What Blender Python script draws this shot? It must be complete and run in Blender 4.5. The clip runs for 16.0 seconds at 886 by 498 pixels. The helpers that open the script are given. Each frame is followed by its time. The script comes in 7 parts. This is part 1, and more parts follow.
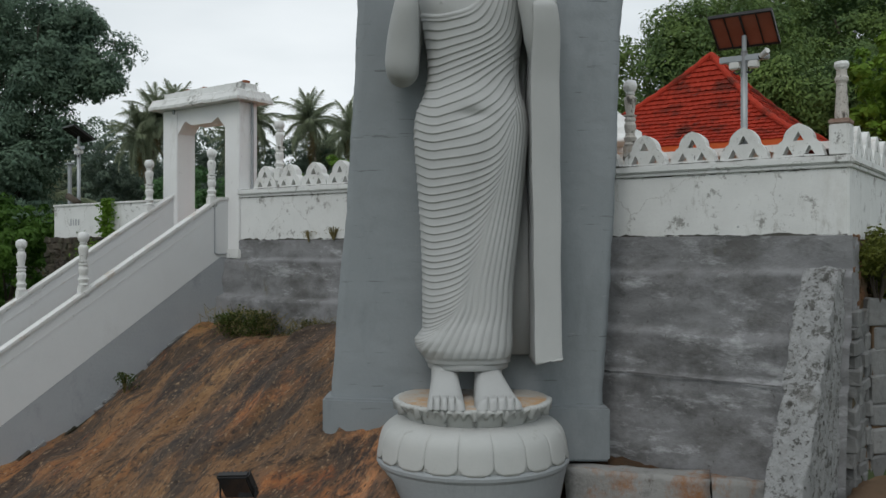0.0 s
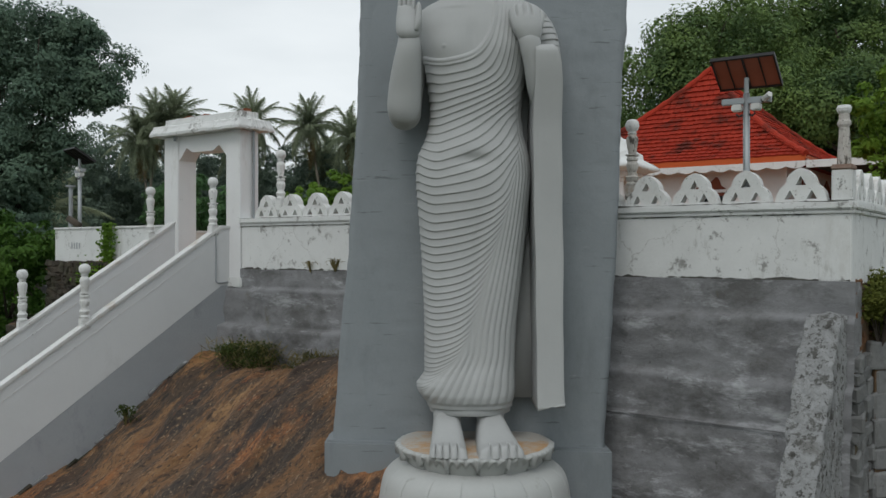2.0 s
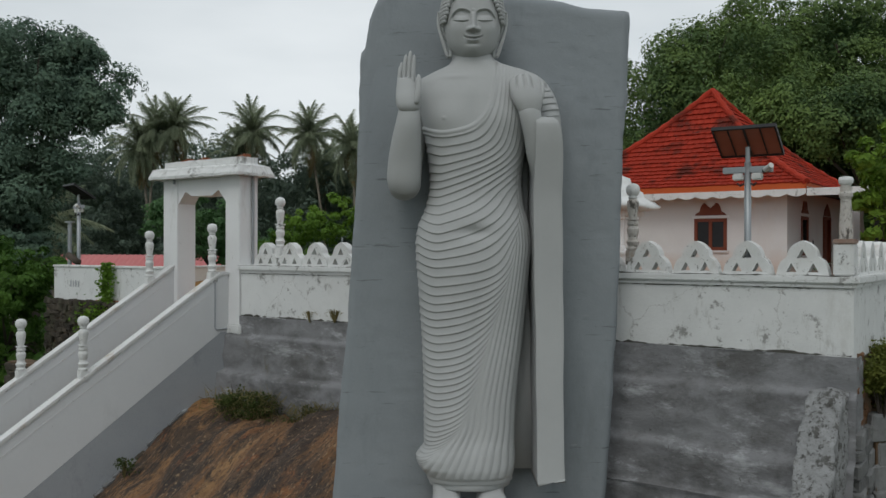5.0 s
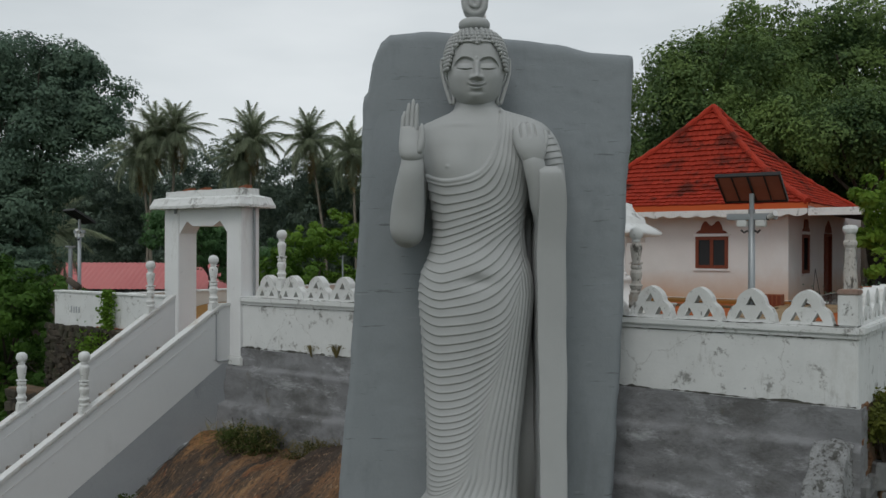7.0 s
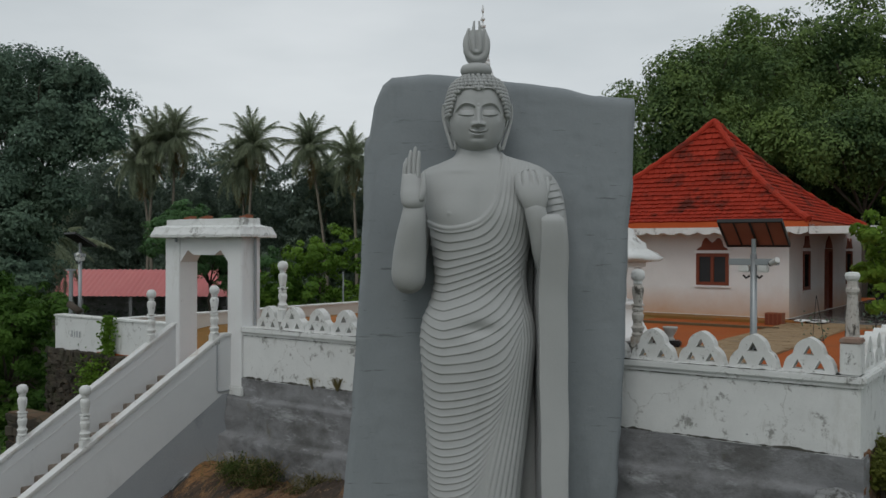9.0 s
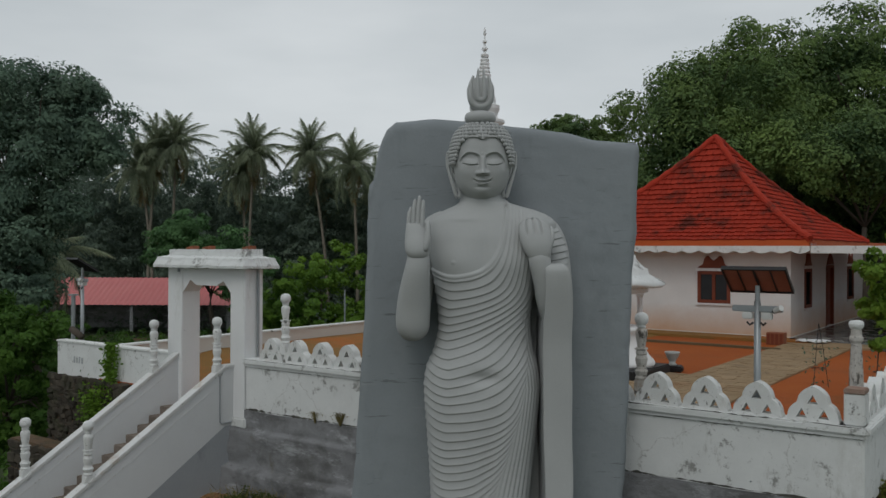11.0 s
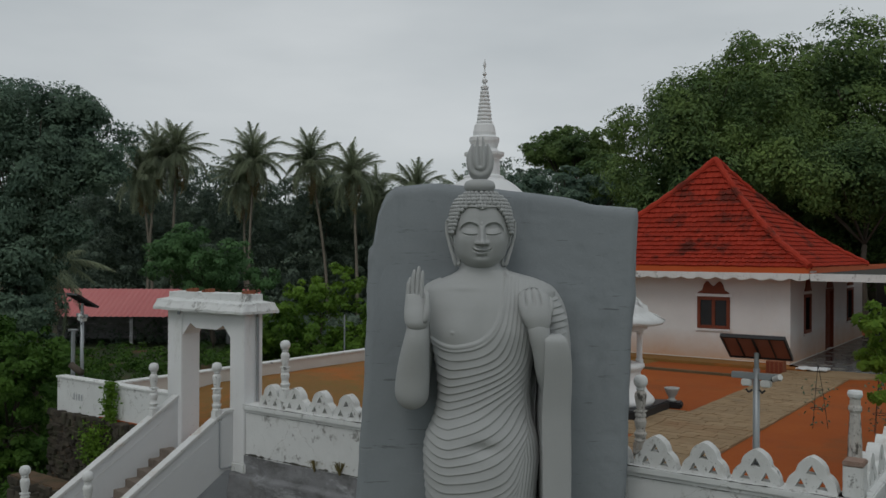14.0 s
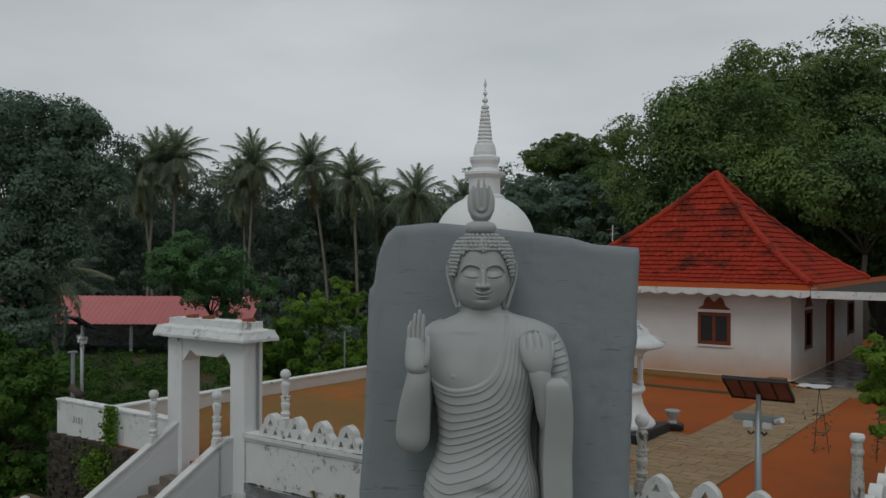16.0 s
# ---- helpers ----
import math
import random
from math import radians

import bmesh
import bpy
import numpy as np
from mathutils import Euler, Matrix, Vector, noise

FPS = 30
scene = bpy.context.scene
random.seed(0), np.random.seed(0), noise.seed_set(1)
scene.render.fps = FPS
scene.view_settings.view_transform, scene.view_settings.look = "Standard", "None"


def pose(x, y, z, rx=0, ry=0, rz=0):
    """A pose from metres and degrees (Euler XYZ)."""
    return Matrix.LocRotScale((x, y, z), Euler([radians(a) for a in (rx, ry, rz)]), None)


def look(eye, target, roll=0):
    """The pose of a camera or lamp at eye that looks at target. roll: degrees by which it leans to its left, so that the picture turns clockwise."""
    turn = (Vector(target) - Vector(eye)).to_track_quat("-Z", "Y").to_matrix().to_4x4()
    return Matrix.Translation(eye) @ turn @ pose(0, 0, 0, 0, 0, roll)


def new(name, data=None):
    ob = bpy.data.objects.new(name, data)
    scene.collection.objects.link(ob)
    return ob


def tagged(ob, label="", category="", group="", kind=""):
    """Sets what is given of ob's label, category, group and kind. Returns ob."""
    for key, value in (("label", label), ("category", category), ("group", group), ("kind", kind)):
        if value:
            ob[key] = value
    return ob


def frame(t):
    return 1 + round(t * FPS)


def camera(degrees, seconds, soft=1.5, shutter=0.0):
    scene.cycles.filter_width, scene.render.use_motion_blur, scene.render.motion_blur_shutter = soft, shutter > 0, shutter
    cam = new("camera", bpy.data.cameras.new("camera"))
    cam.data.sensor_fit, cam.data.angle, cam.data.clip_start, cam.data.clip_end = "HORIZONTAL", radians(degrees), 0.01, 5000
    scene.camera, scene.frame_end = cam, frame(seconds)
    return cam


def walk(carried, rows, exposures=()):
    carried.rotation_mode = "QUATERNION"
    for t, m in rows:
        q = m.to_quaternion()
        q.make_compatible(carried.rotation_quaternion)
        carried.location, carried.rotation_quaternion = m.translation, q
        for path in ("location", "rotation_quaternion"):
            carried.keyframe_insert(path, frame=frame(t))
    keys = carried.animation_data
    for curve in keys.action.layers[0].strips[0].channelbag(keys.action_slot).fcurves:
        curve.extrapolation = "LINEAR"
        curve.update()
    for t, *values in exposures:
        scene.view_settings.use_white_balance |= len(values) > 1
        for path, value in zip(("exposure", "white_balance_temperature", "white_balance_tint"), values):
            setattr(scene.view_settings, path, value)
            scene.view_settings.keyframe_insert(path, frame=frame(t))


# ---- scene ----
cam = camera(54.0, 16.0)
METRES, EYE, TILT, LEAN, TURN = 5.0, 3.2, 0.0, 0.0, 0.0
ROWS = [
    (0.0, 0.0, 0.0, 0.0, -0.0, -0.0, 0.0),
    (0.5, -0.0024, 0.0003, 0.0261, -0.0, 0.0, -0.01),
    (1.0, -0.0054, 0.0006, 0.0552, -0.0, -0.0, -0.02),
    (1.5, -0.0068, 0.0006, 0.0864, -0.01, 0.02, -0.02),
    (2.0, -0.0064, 0.0009, 0.1188, -0.01, 0.02, -0.04),
    (2.5, -0.0063, 0.0016, 0.1528, -0.02, 0.05, -0.04),
    (3.0, -0.0049, 0.0029, 0.1863, -0.03, 0.05, -0.06),
    (3.5, -0.0028, 0.0042, 0.2192, -0.04, 0.04, -0.07),
    (4.0, -0.0026, 0.0045, 0.2517, -0.03, -0.01, -0.08),
    (6.5, -0.0149, 0.0079, 0.4109, -0.03, 0.04, -0.14),
    (7.0, -0.0159, 0.0088, 0.4435, -0.04, 0.06, -0.16),
    (7.5, -0.0171, 0.0095, 0.475, -0.03, 0.05, -0.17),
    (8.0, -0.0178, 0.0102, 0.5058, -0.04, 0.06, -0.19),
    (8.5, -0.0195, 0.01, 0.5375, -0.04, 0.05, -0.19),
    (9.0, -0.0208, 0.01, 0.5701, -0.04, 0.05, -0.2),
    (11.5, -0.0337, 0.0086, 0.7298, -0.03, 0.12, -0.24),
    (12.0, -0.0339, 0.0078, 0.7612, -0.03, 0.12, -0.26),
    (12.5, -0.0341, 0.0071, 0.7921, -0.02, 0.13, -0.24),
    (13.0, -0.0344, 0.0075, 0.8231, -0.04, 0.14, -0.25),
    (13.5, -0.0325, 0.0074, 0.8538, -0.03, 0.16, -0.27),
    (14.0, -0.0311, 0.0078, 0.8838, -0.03, 0.17, -0.28),
    (14.5, -0.0318, 0.0085, 0.9135, -0.03, 0.19, -0.28),
    (15.0, -0.0324, 0.0096, 0.9422, -0.03, 0.2, -0.29),
    (15.5, -0.0332, 0.0106, 0.9707, -0.03, 0.2, -0.28),
    (16.0, -0.0341, 0.0109, 0.9981, -0.03, 0.21, -0.29),
]

walk(cam, [(t, pose(0, 0, EYE, TILT, LEAN, TURN) @ pose(METRES * x, METRES * 2.335 * y, METRES * z, 90 + pitch, roll, yaw)) for t, x, y, z, yaw, pitch, roll in ROWS],
     [(0.0, 0.22), (4.0, 0.1), (9.0, -0.15), (16.0, -0.45)])

# ---- world and sun: an overcast tropical sky ----
world = bpy.data.worlds.new("overcast_sky")
scene.world = world
world.use_nodes = True
wn, wl = world.node_tree.nodes, world.node_tree.links
wn.clear()
w_out = wn.new("ShaderNodeOutputWorld")
w_bg = wn.new("ShaderNodeBackground")
w_sky = wn.new("ShaderNodeTexSky")
w_sky.sky_type, w_sky.sun_disc = "NISHITA", False
w_sky.sun_elevation, w_sky.sun_rotation = radians(50), radians(200)
w_co = wn.new("ShaderNodeTexCoord")
w_map = wn.new("ShaderNodeMapping")
w_map.inputs["Scale"].default_value = (1.0, 1.0, 3.5)
w_noise = wn.new("ShaderNodeTexNoise")
w_noise.inputs["Scale"].default_value, w_noise.inputs["Detail"].default_value = 1.6, 5.0
w_ramp = wn.new("ShaderNodeValToRGB")
w_ramp.color_ramp.elements[0].position, w_ramp.color_ramp.elements[0].color = 0.3, (5.4, 5.95, 6.25, 1)
w_ramp.color_ramp.elements[1].position, w_ramp.color_ramp.elements[1].color = 0.72, (8.3, 8.75, 8.95, 1)
w_mix = wn.new("ShaderNodeMix")
w_mix.data_type = "RGBA"
w_mix.inputs[0].default_value = 0.93
wl.new(w_co.outputs["Generated"], w_map.inputs[0])
wl.new(w_map.outputs[0], w_noise.inputs["Vector"])
wl.new(w_noise.outputs[0], w_ramp.inputs[0])
wl.new(w_sky.outputs[0], w_mix.inputs[6])
wl.new(w_ramp.outputs[0], w_mix.inputs[7])
wl.new(w_mix.outputs[2], w_bg.inputs[0])
wl.new(w_bg.outputs[0], w_out.inputs[0])
w_bg.inputs[1].default_value = 0.094
sun = new("sun", bpy.data.lights.new("sun", "SUN"))
sun.data.energy, sun.data.angle, sun.data.color = 0.62, radians(25), (1.0, 0.975, 0.94)
sun.matrix_world = look((0, 0, 30), (4.0, 11, 16))


# ---- materials ----
def surface(name, base, second, scale=3.0, rough=0.8, bump=0.15, fine=40.0, metal=0.0, stain=None, stain_scale=1.2, stain_cut=0.6, stain_soft=0.08, stretch=(1, 1, 1), island=0.0, objrand=0.0, spec=0.3, turn=0.0, layers=(), crack=None, coarse=0.0, splash=None, zones=()):
    """A procedural surface: two colours by a broad and a fine noise, an optional third colour in patches, and relief."""
    m = bpy.data.materials.new(name)
    m.use_nodes = True
    n, l = m.node_tree.nodes, m.node_tree.links
    b = n["Principled BSDF"]
    b.inputs["Roughness"].default_value, b.inputs["Metallic"].default_value = rough, metal
    b.inputs["Specular IOR Level"].default_value = spec
    geo = n.new("ShaderNodeNewGeometry")
    mp = n.new("ShaderNodeMapping")
    mp.inputs["Scale"].default_value = stretch
    rot = n.new("ShaderNodeMapping")
    rot.inputs["Rotation"].default_value = (0, 0, radians(turn))
    l.new(geo.outputs["Position"], rot.inputs[0])
    l.new(rot.outputs[0], mp.inputs[0])

    def noise_node(sc, detail=6.0):
        t = n.new("ShaderNodeTexNoise")
        t.inputs["Scale"].default_value, t.inputs["Detail"].default_value, t.inputs["Roughness"].default_value = sc, detail + 3, 0.66
        l.new(mp.outputs[0], t.inputs["Vector"])
        return t

    def mix(fac, a, c):
        x = n.new("ShaderNodeMix")
        x.data_type = "RGBA"
        l.new(fac, x.inputs[0])
        for sock, val in ((6, a), (7, c)):
            if isinstance(val, tuple):
                x.inputs[sock].default_value = (*val, 1)
            else:
                l.new(val, x.inputs[sock])
        return x.outputs[2]

    def ramp(fac, lo, hi):
        r = n.new("ShaderNodeMapRange")
        r.inputs[1].default_value, r.inputs[2].default_value = lo, hi
        l.new(fac, r.inputs[0])
        return r.outputs[0]

    broad, small = noise_node(scale), noise_node(fine)
    fac = n.new("ShaderNodeMath")
    fac.operation, fac.use_clamp = "MULTIPLY_ADD", True
    l.new(small.outputs[0], fac.inputs[0])
    fac.inputs[1].default_value = 0.5
    l.new(ramp(broad.outputs[0], 0.32, 0.9), fac.inputs[2])
    fac2 = n.new("ShaderNodeMath")
    fac2.operation, fac2.use_clamp = "SUBTRACT", True
    l.new(fac.outputs[0], fac2.inputs[0])
    fac2.inputs[1].default_value = 0.2
    col = mix(fac2.outputs[0], base, second)
    if stain:
        st = noise_node(stain_scale, 9.0)
        col = mix(ramp(st.outputs[0], stain_cut, stain_cut + stain_soft), col, stain)
    for colour, way, offset, soft, ragged, amount in zones:
        dot = n.new("ShaderNodeVectorMath")
        dot.operation = "DOT_PRODUCT"
        l.new(geo.outputs["Position"], dot.inputs[0])
        dot.inputs[1].default_value = way
        far = n.new("ShaderNodeMath")
        far.operation = "MULTIPLY_ADD"
        l.new(noise_node(1.3, 9.0).outputs[0], far.inputs[0])
        far.inputs[1].default_value = ragged
        l.new(dot.outputs["Value"], far.inputs[2])
        r = n.new("ShaderNodeMapRange")
        r.inputs[1].default_value, r.inputs[2].default_value, r.inputs[4].default_value = offset + 0.5 * ragged - soft, offset + 0.5 * ragged + soft, amount
        l.new(far.outputs[0], r.inputs[0])
        col = mix(r.outputs[0], col, colour)
    for colour, sc, lo, soft, shape, spin, amount in layers:
        r2 = n.new("ShaderNodeMapping")
        r2.inputs["Rotation"].default_value = (0, 0, radians(spin))
        l.new(geo.outputs["Position"], r2.inputs[0])
        m2 = n.new("ShaderNodeMapping")
        m2.inputs["Scale"].default_value = shape
        m2.inputs["Location"].default_value = (sc * 3.1, sc * 1.7, lo * 9)
        l.new(r2.outputs[0], m2.inputs[0])
        t2 = n.new("ShaderNodeTexNoise")
        t2.inputs["Scale"].default_value, t2.inputs["Detail"].default_value, t2.inputs["Roughness"].default_value = sc, 12.0, 0.73
        l.new(m2.outputs[0], t2.inputs["Vector"])
        r = n.new("ShaderNodeMapRange")
        r.inputs[1].default_value, r.inputs[2].default_value, r.inputs[4].default_value = lo, lo + soft, amount
        l.new(t2.outputs[0], r.inputs[0])
        col = mix(r.outputs[0], col, colour)
    if splash:
        colour, z_low, z_high, amount = splash
        xyz = n.new("ShaderNodeSeparateXYZ")
        l.new(geo.outputs["Position"], xyz.inputs[0])
        up = n.new("ShaderNodeMath")
        up.operation = "MULTIPLY_ADD"
        l.new(noise_node(0.9).outputs[0], up.inputs[0])
        up.inputs[1].default_value = 0.8 * (z_low - z_high)
        l.new(xyz.outputs["Z"], up.inputs[2])
        r = n.new("ShaderNodeMapRange")
        r.inputs[1].default_value, r.inputs[2].default_value, r.inputs[3].default_value, r.inputs[4].default_value = z_low - 0.4 * (z_high - z_low), z_high - 0.4 * (z_high - z_low), amount, 0.0
        l.new(up.outputs[0], r.inputs[0])
        col = mix(r.outputs[0], col, colour)
    if crack:
        colour, sc, width = crack
        warp = n.new("ShaderNodeVectorMath")
        warp.operation = "MULTIPLY_ADD"
        l.new(noise_node(2.5, 6.0).outputs["Color"], warp.inputs[0])
        warp.inputs[1].default_value = (0.5, 0.5, 0.5)
        l.new(mp.outputs[0], warp.inputs[2])
        vo = n.new("ShaderNodeTexVoronoi")
        vo.feature = "DISTANCE_TO_EDGE"
        vo.inputs["Scale"].default_value = sc
        l.new(warp.outputs[0], vo.inputs["Vector"])
        r = n.new("ShaderNodeMapRange")
        r.inputs[1].default_value, r.inputs[2].default_value, r.inputs[3].default_value, r.inputs[4].default_value = 0.0, width, 0.8, 0.0
        l.new(vo.outputs["Distance"], r.inputs[0])
        col = mix(r.outputs[0], col, colour)
    if island or objrand:
        hsv = n.new("ShaderNodeHueSaturation")
        if island:
            src = geo.outputs["Random Per Island"]
        else:
            src = n.new("ShaderNodeObjectInfo").outputs["Random"]
        r = n.new("ShaderNodeMapRange")
        amount = island or objrand
        r.inputs[3].default_value, r.inputs[4].default_value = 1 - amount, 1 + amount
        l.new(src, r.inputs[0])
        l.new(r.outputs[0], hsv.inputs["Value"])
        l.new(col, hsv.inputs["Color"])
        col = hsv.outputs[0]
    l.new(col, b.inputs["Base Color"])
    if bump:
        bp = n.new("ShaderNodeBump")
        bp.inputs["Strength"].default_value, bp.inputs["Distance"].default_value = bump, 0.03
        l.new(small.outputs[0], bp.inputs["Height"])
        if coarse:
            b2 = n.new("ShaderNodeBump")
            b2.inputs["Strength"].default_value, b2.inputs["Distance"].default_value = coarse, 0.12
            l.new(broad.outputs[0], b2.inputs["Height"])
            l.new(b2.outputs[0], bp.inputs["Normal"])
        l.new(bp.outputs[0], b.inputs["Normal"])
    return m


def leafy(name, dark, light, rough=0.55, through_it=0.3, big=0.35):
    """Leaves: a colour of its own for each leaf, lit and shaded clumps painted in by a broad noise, and some light
    through it.
    """
    m = bpy.data.materials.new(name)
    m.use_nodes = True
    n, l = m.node_tree.nodes, m.node_tree.links
    b = n["Principled BSDF"]
    b.inputs["Roughness"].default_value = rough
    b.inputs["Specular IOR Level"].default_value = 0.12
    geo = n.new("ShaderNodeNewGeometry")
    t = n.new("ShaderNodeTexNoise")
    t.inputs["Scale"].default_value, t.inputs["Detail"].default_value = big, 3.0
    l.new(geo.outputs["Position"], t.inputs["Vector"])
    add = n.new("ShaderNodeMath")
    add.operation, add.use_clamp = "MULTIPLY_ADD", True
    l.new(geo.outputs["Random Per Island"], add.inputs[0])
    add.inputs[1].default_value = 0.32
    r = n.new("ShaderNodeMapRange")
    r.inputs[1].default_value, r.inputs[2].default_value, r.inputs[4].default_value = 0.35, 0.7, 0.6
    l.new(t.outputs[0], r.inputs[0])
    l.new(r.outputs[0], add.inputs[2])
    x = n.new("ShaderNodeMix")
    x.data_type = "RGBA"
    x.inputs[6].default_value, x.inputs[7].default_value = (*dark, 1), (*light, 1)
    l.new(add.outputs[0], x.inputs[0])
    l.new(x.outputs[2], b.inputs["Base Color"])
    tr = n.new("ShaderNodeBsdfTranslucent")
    l.new(x.outputs[2], tr.inputs[0])
    mx = n.new("ShaderNodeMixShader")
    mx.inputs[0].default_value = through_it
    l.new(b.outputs[0], mx.inputs[1])
    l.new(tr.outputs[0], mx.inputs[2])
    l.new(mx.outputs[0], n["Material Output"].inputs[0])
    return m


M = {}
M["statue"] = surface("pale_grey_statue_paint", (0.372, 0.38, 0.376), (0.41, 0.417, 0.41), 1.4, 0.62, 0.08, 30,
                     layers=[((0.345, 0.35, 0.345), 1.1, 0.55, 0.2, (1, 1, 0.25), 0, 0.6), ((0.27, 0.27, 0.255), 9.0, 0.68, 0.06, (1, 1, 0.5), 0, 0.5)])
M["slab"] = surface("blue_grey_slab_paint", (0.218, 0.240, 0.252), (0.256, 0.278, 0.291), 0.9, 0.75, 0.16, 24, coarse=0.1,
                   layers=[((0.16, 0.176, 0.184), 0.7, 0.53, 0.18, (1, 1, 0.35), 0, 0.7), ((0.27, 0.285, 0.29), 1.6, 0.62, 0.12, (1, 1, 1), 0, 0.5), ((0.10, 0.11, 0.115), 2.1, 0.62, 0.02, (0.6, 0.6, 9.0), 0, 0.75), ((0.30, 0.315, 0.32), 2.6, 0.64, 0.02, (0.7, 0.7, 8.0), 0, 0.6)])
M["pedestal"] = surface("pale_pedestal_paint", (0.40, 0.41, 0.40), (0.46, 0.465, 0.45), 2.0, 0.7, 0.1, 30, stain=(0.33, 0.33, 0.31), stain_scale=2.2, stain_cut=0.62)
M["drum"] = surface("pale_blue_grey_cement", (0.275, 0.295, 0.305), (0.33, 0.35, 0.36), 1.6, 0.8, 0.25, 22, layers=[((0.21, 0.225, 0.23), 1.2, 0.55, 0.15, (1, 1, 0.5), 0, 0.7), ((0.40, 0.41, 0.41), 2.4, 0.60, 0.1, (1, 1, 1), 0, 0.5)])
M["rust"] = surface("rust_stained_top", (0.42, 0.42, 0.40), (0.45, 0.40, 0.34), 1.5, 0.8, 0.1, 25, layers=[((0.46, 0.25, 0.09), 1.1, 0.46, 0.14, (1, 1, 1), 0, 0.85)])
M["rusty_soil"] = surface("rusty_wet_soil", (0.055, 0.036, 0.022), (0.10, 0.05, 0.022), 3.0, 0.9, 0.8, 14, layers=[((0.22, 0.085, 0.025), 2.2, 0.55, 0.1, (1, 1, 1), 0, 0.8)])
M["white"] = surface("weathered_whitewash", (0.70, 0.71, 0.70), (0.58, 0.59, 0.58), 1.6, 0.85, 0.14, 26,
                    layers=[((0.42, 0.41, 0.37), 1.4, 0.58, 0.16, (1, 1, 0.45), 0, 0.55), ((0.17, 0.165, 0.15), 2.2, 0.575, 0.05, (1, 1, 1), 0, 0.75), ((0.30, 0.29, 0.26), 4.5, 0.575, 0.10, (1, 1, 0.35), 0, 0.5), ((0.09, 0.09, 0.08), 16.0, 0.64, 0.05, (1, 1, 1), 0, 0.5)],
                    crack=((0.33, 0.32, 0.30), 0.45, 0.003))
M["house_wall"] = surface("house_limewash", (0.69, 0.68, 0.67), (0.60, 0.59, 0.58), 0.8, 0.8, 0.12, 20, layers=[((0.55, 0.47, 0.40), 0.5, 0.55, 0.2, (1, 1, 0.5), 0, 0.3), ((0.30, 0.28, 0.25), 7.0, 0.66, 0.05, (1, 1, 0.6), 0, 0.5)], splash=((0.50, 0.27, 0.14), 3.6, 4.75, 0.8))
M["white_worn"] = surface("worn_whitewash", (0.69, 0.70, 0.69), (0.56, 0.56, 0.54), 3.0, 0.88, 0.2, 26, objrand=0.06,
                         layers=[((0.40, 0.35, 0.30), 2.2, 0.56, 0.14, (1, 1, 0.6), 0, 0.6), ((0.10, 0.095, 0.08), 4.5, 0.585, 0.06, (1, 1, 0.7), 0, 0.85), ((0.07, 0.07, 0.06), 18.0, 0.60, 0.05, (1, 1, 1), 0, 0.75)])
M["stair_coping"] = surface("stair_coping_paint", (0.66, 0.665, 0.66), (0.56, 0.55, 0.53), 1.5, 0.85, 0.15, 24, layers=[((0.40, 0.30, 0.22), 1.6, 0.54, 0.12, (1, 1, 1), 0, 0.65), ((0.16, 0.14, 0.12), 8.0, 0.60, 0.06, (1, 1, 1), 0, 0.7)])
M["pier_cap"] = surface("worn_red_brown_cement", (0.24, 0.14, 0.10), (0.36, 0.30, 0.26), 4.0, 0.9, 0.4, 20, layers=[((0.10, 0.07, 0.05), 7.0, 0.58, 0.08, (1, 1, 1), 0, 0.7)])
M["post_worn"] = surface("mould_stained_whitewash", (0.52, 0.50, 0.47), (0.36, 0.33, 0.29), 4.0, 0.9, 0.3, 24, layers=[((0.30, 0.22, 0.16), 2.5, 0.54, 0.12, (1, 1, 0.6), 0, 0.7), ((0.06, 0.055, 0.045), 5.0, 0.53, 0.06, (1, 1, 0.5), 0, 0.9), ((0.05, 0.05, 0.045), 18.0, 0.58, 0.05, (1, 1, 1), 0, 0.7)])
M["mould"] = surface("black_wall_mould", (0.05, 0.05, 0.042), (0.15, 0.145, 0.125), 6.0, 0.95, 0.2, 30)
M["white_clean"] = surface("white_wall_paint", (0.76, 0.765, 0.765), (0.69, 0.695, 0.695), 0.8, 0.8, 0.12, 20,
                          layers=[((0.58, 0.47, 0.38), 0.9, 0.60, 0.12, (1, 1, 0.5), 0, 0.5), ((0.40, 0.38, 0.34), 1.8, 0.58, 0.14, (1, 1, 0.35), 0, 0.5), ((0.20, 0.19, 0.17), 9.0, 0.64, 0.05, (1, 1, 0.6), 0, 0.5)])
M["cream"] = surface("cream_wall_paint", (0.64, 0.61, 0.57), (0.54, 0.50, 0.45), 0.6, 0.8, 0.08, 20)
M["stairwhite"] = surface("stair_wall_paint", (0.65, 0.66, 0.665), (0.58, 0.59, 0.595), 0.7, 0.8, 0.12, 20,
                         layers=[((0.38, 0.38, 0.37), 0.9, 0.57, 0.2, (1, 1, 0.4), 0, 0.4), ((0.20, 0.20, 0.19), 10.0, 0.68, 0.05, (1, 1, 0.6), 0, 0.5)])
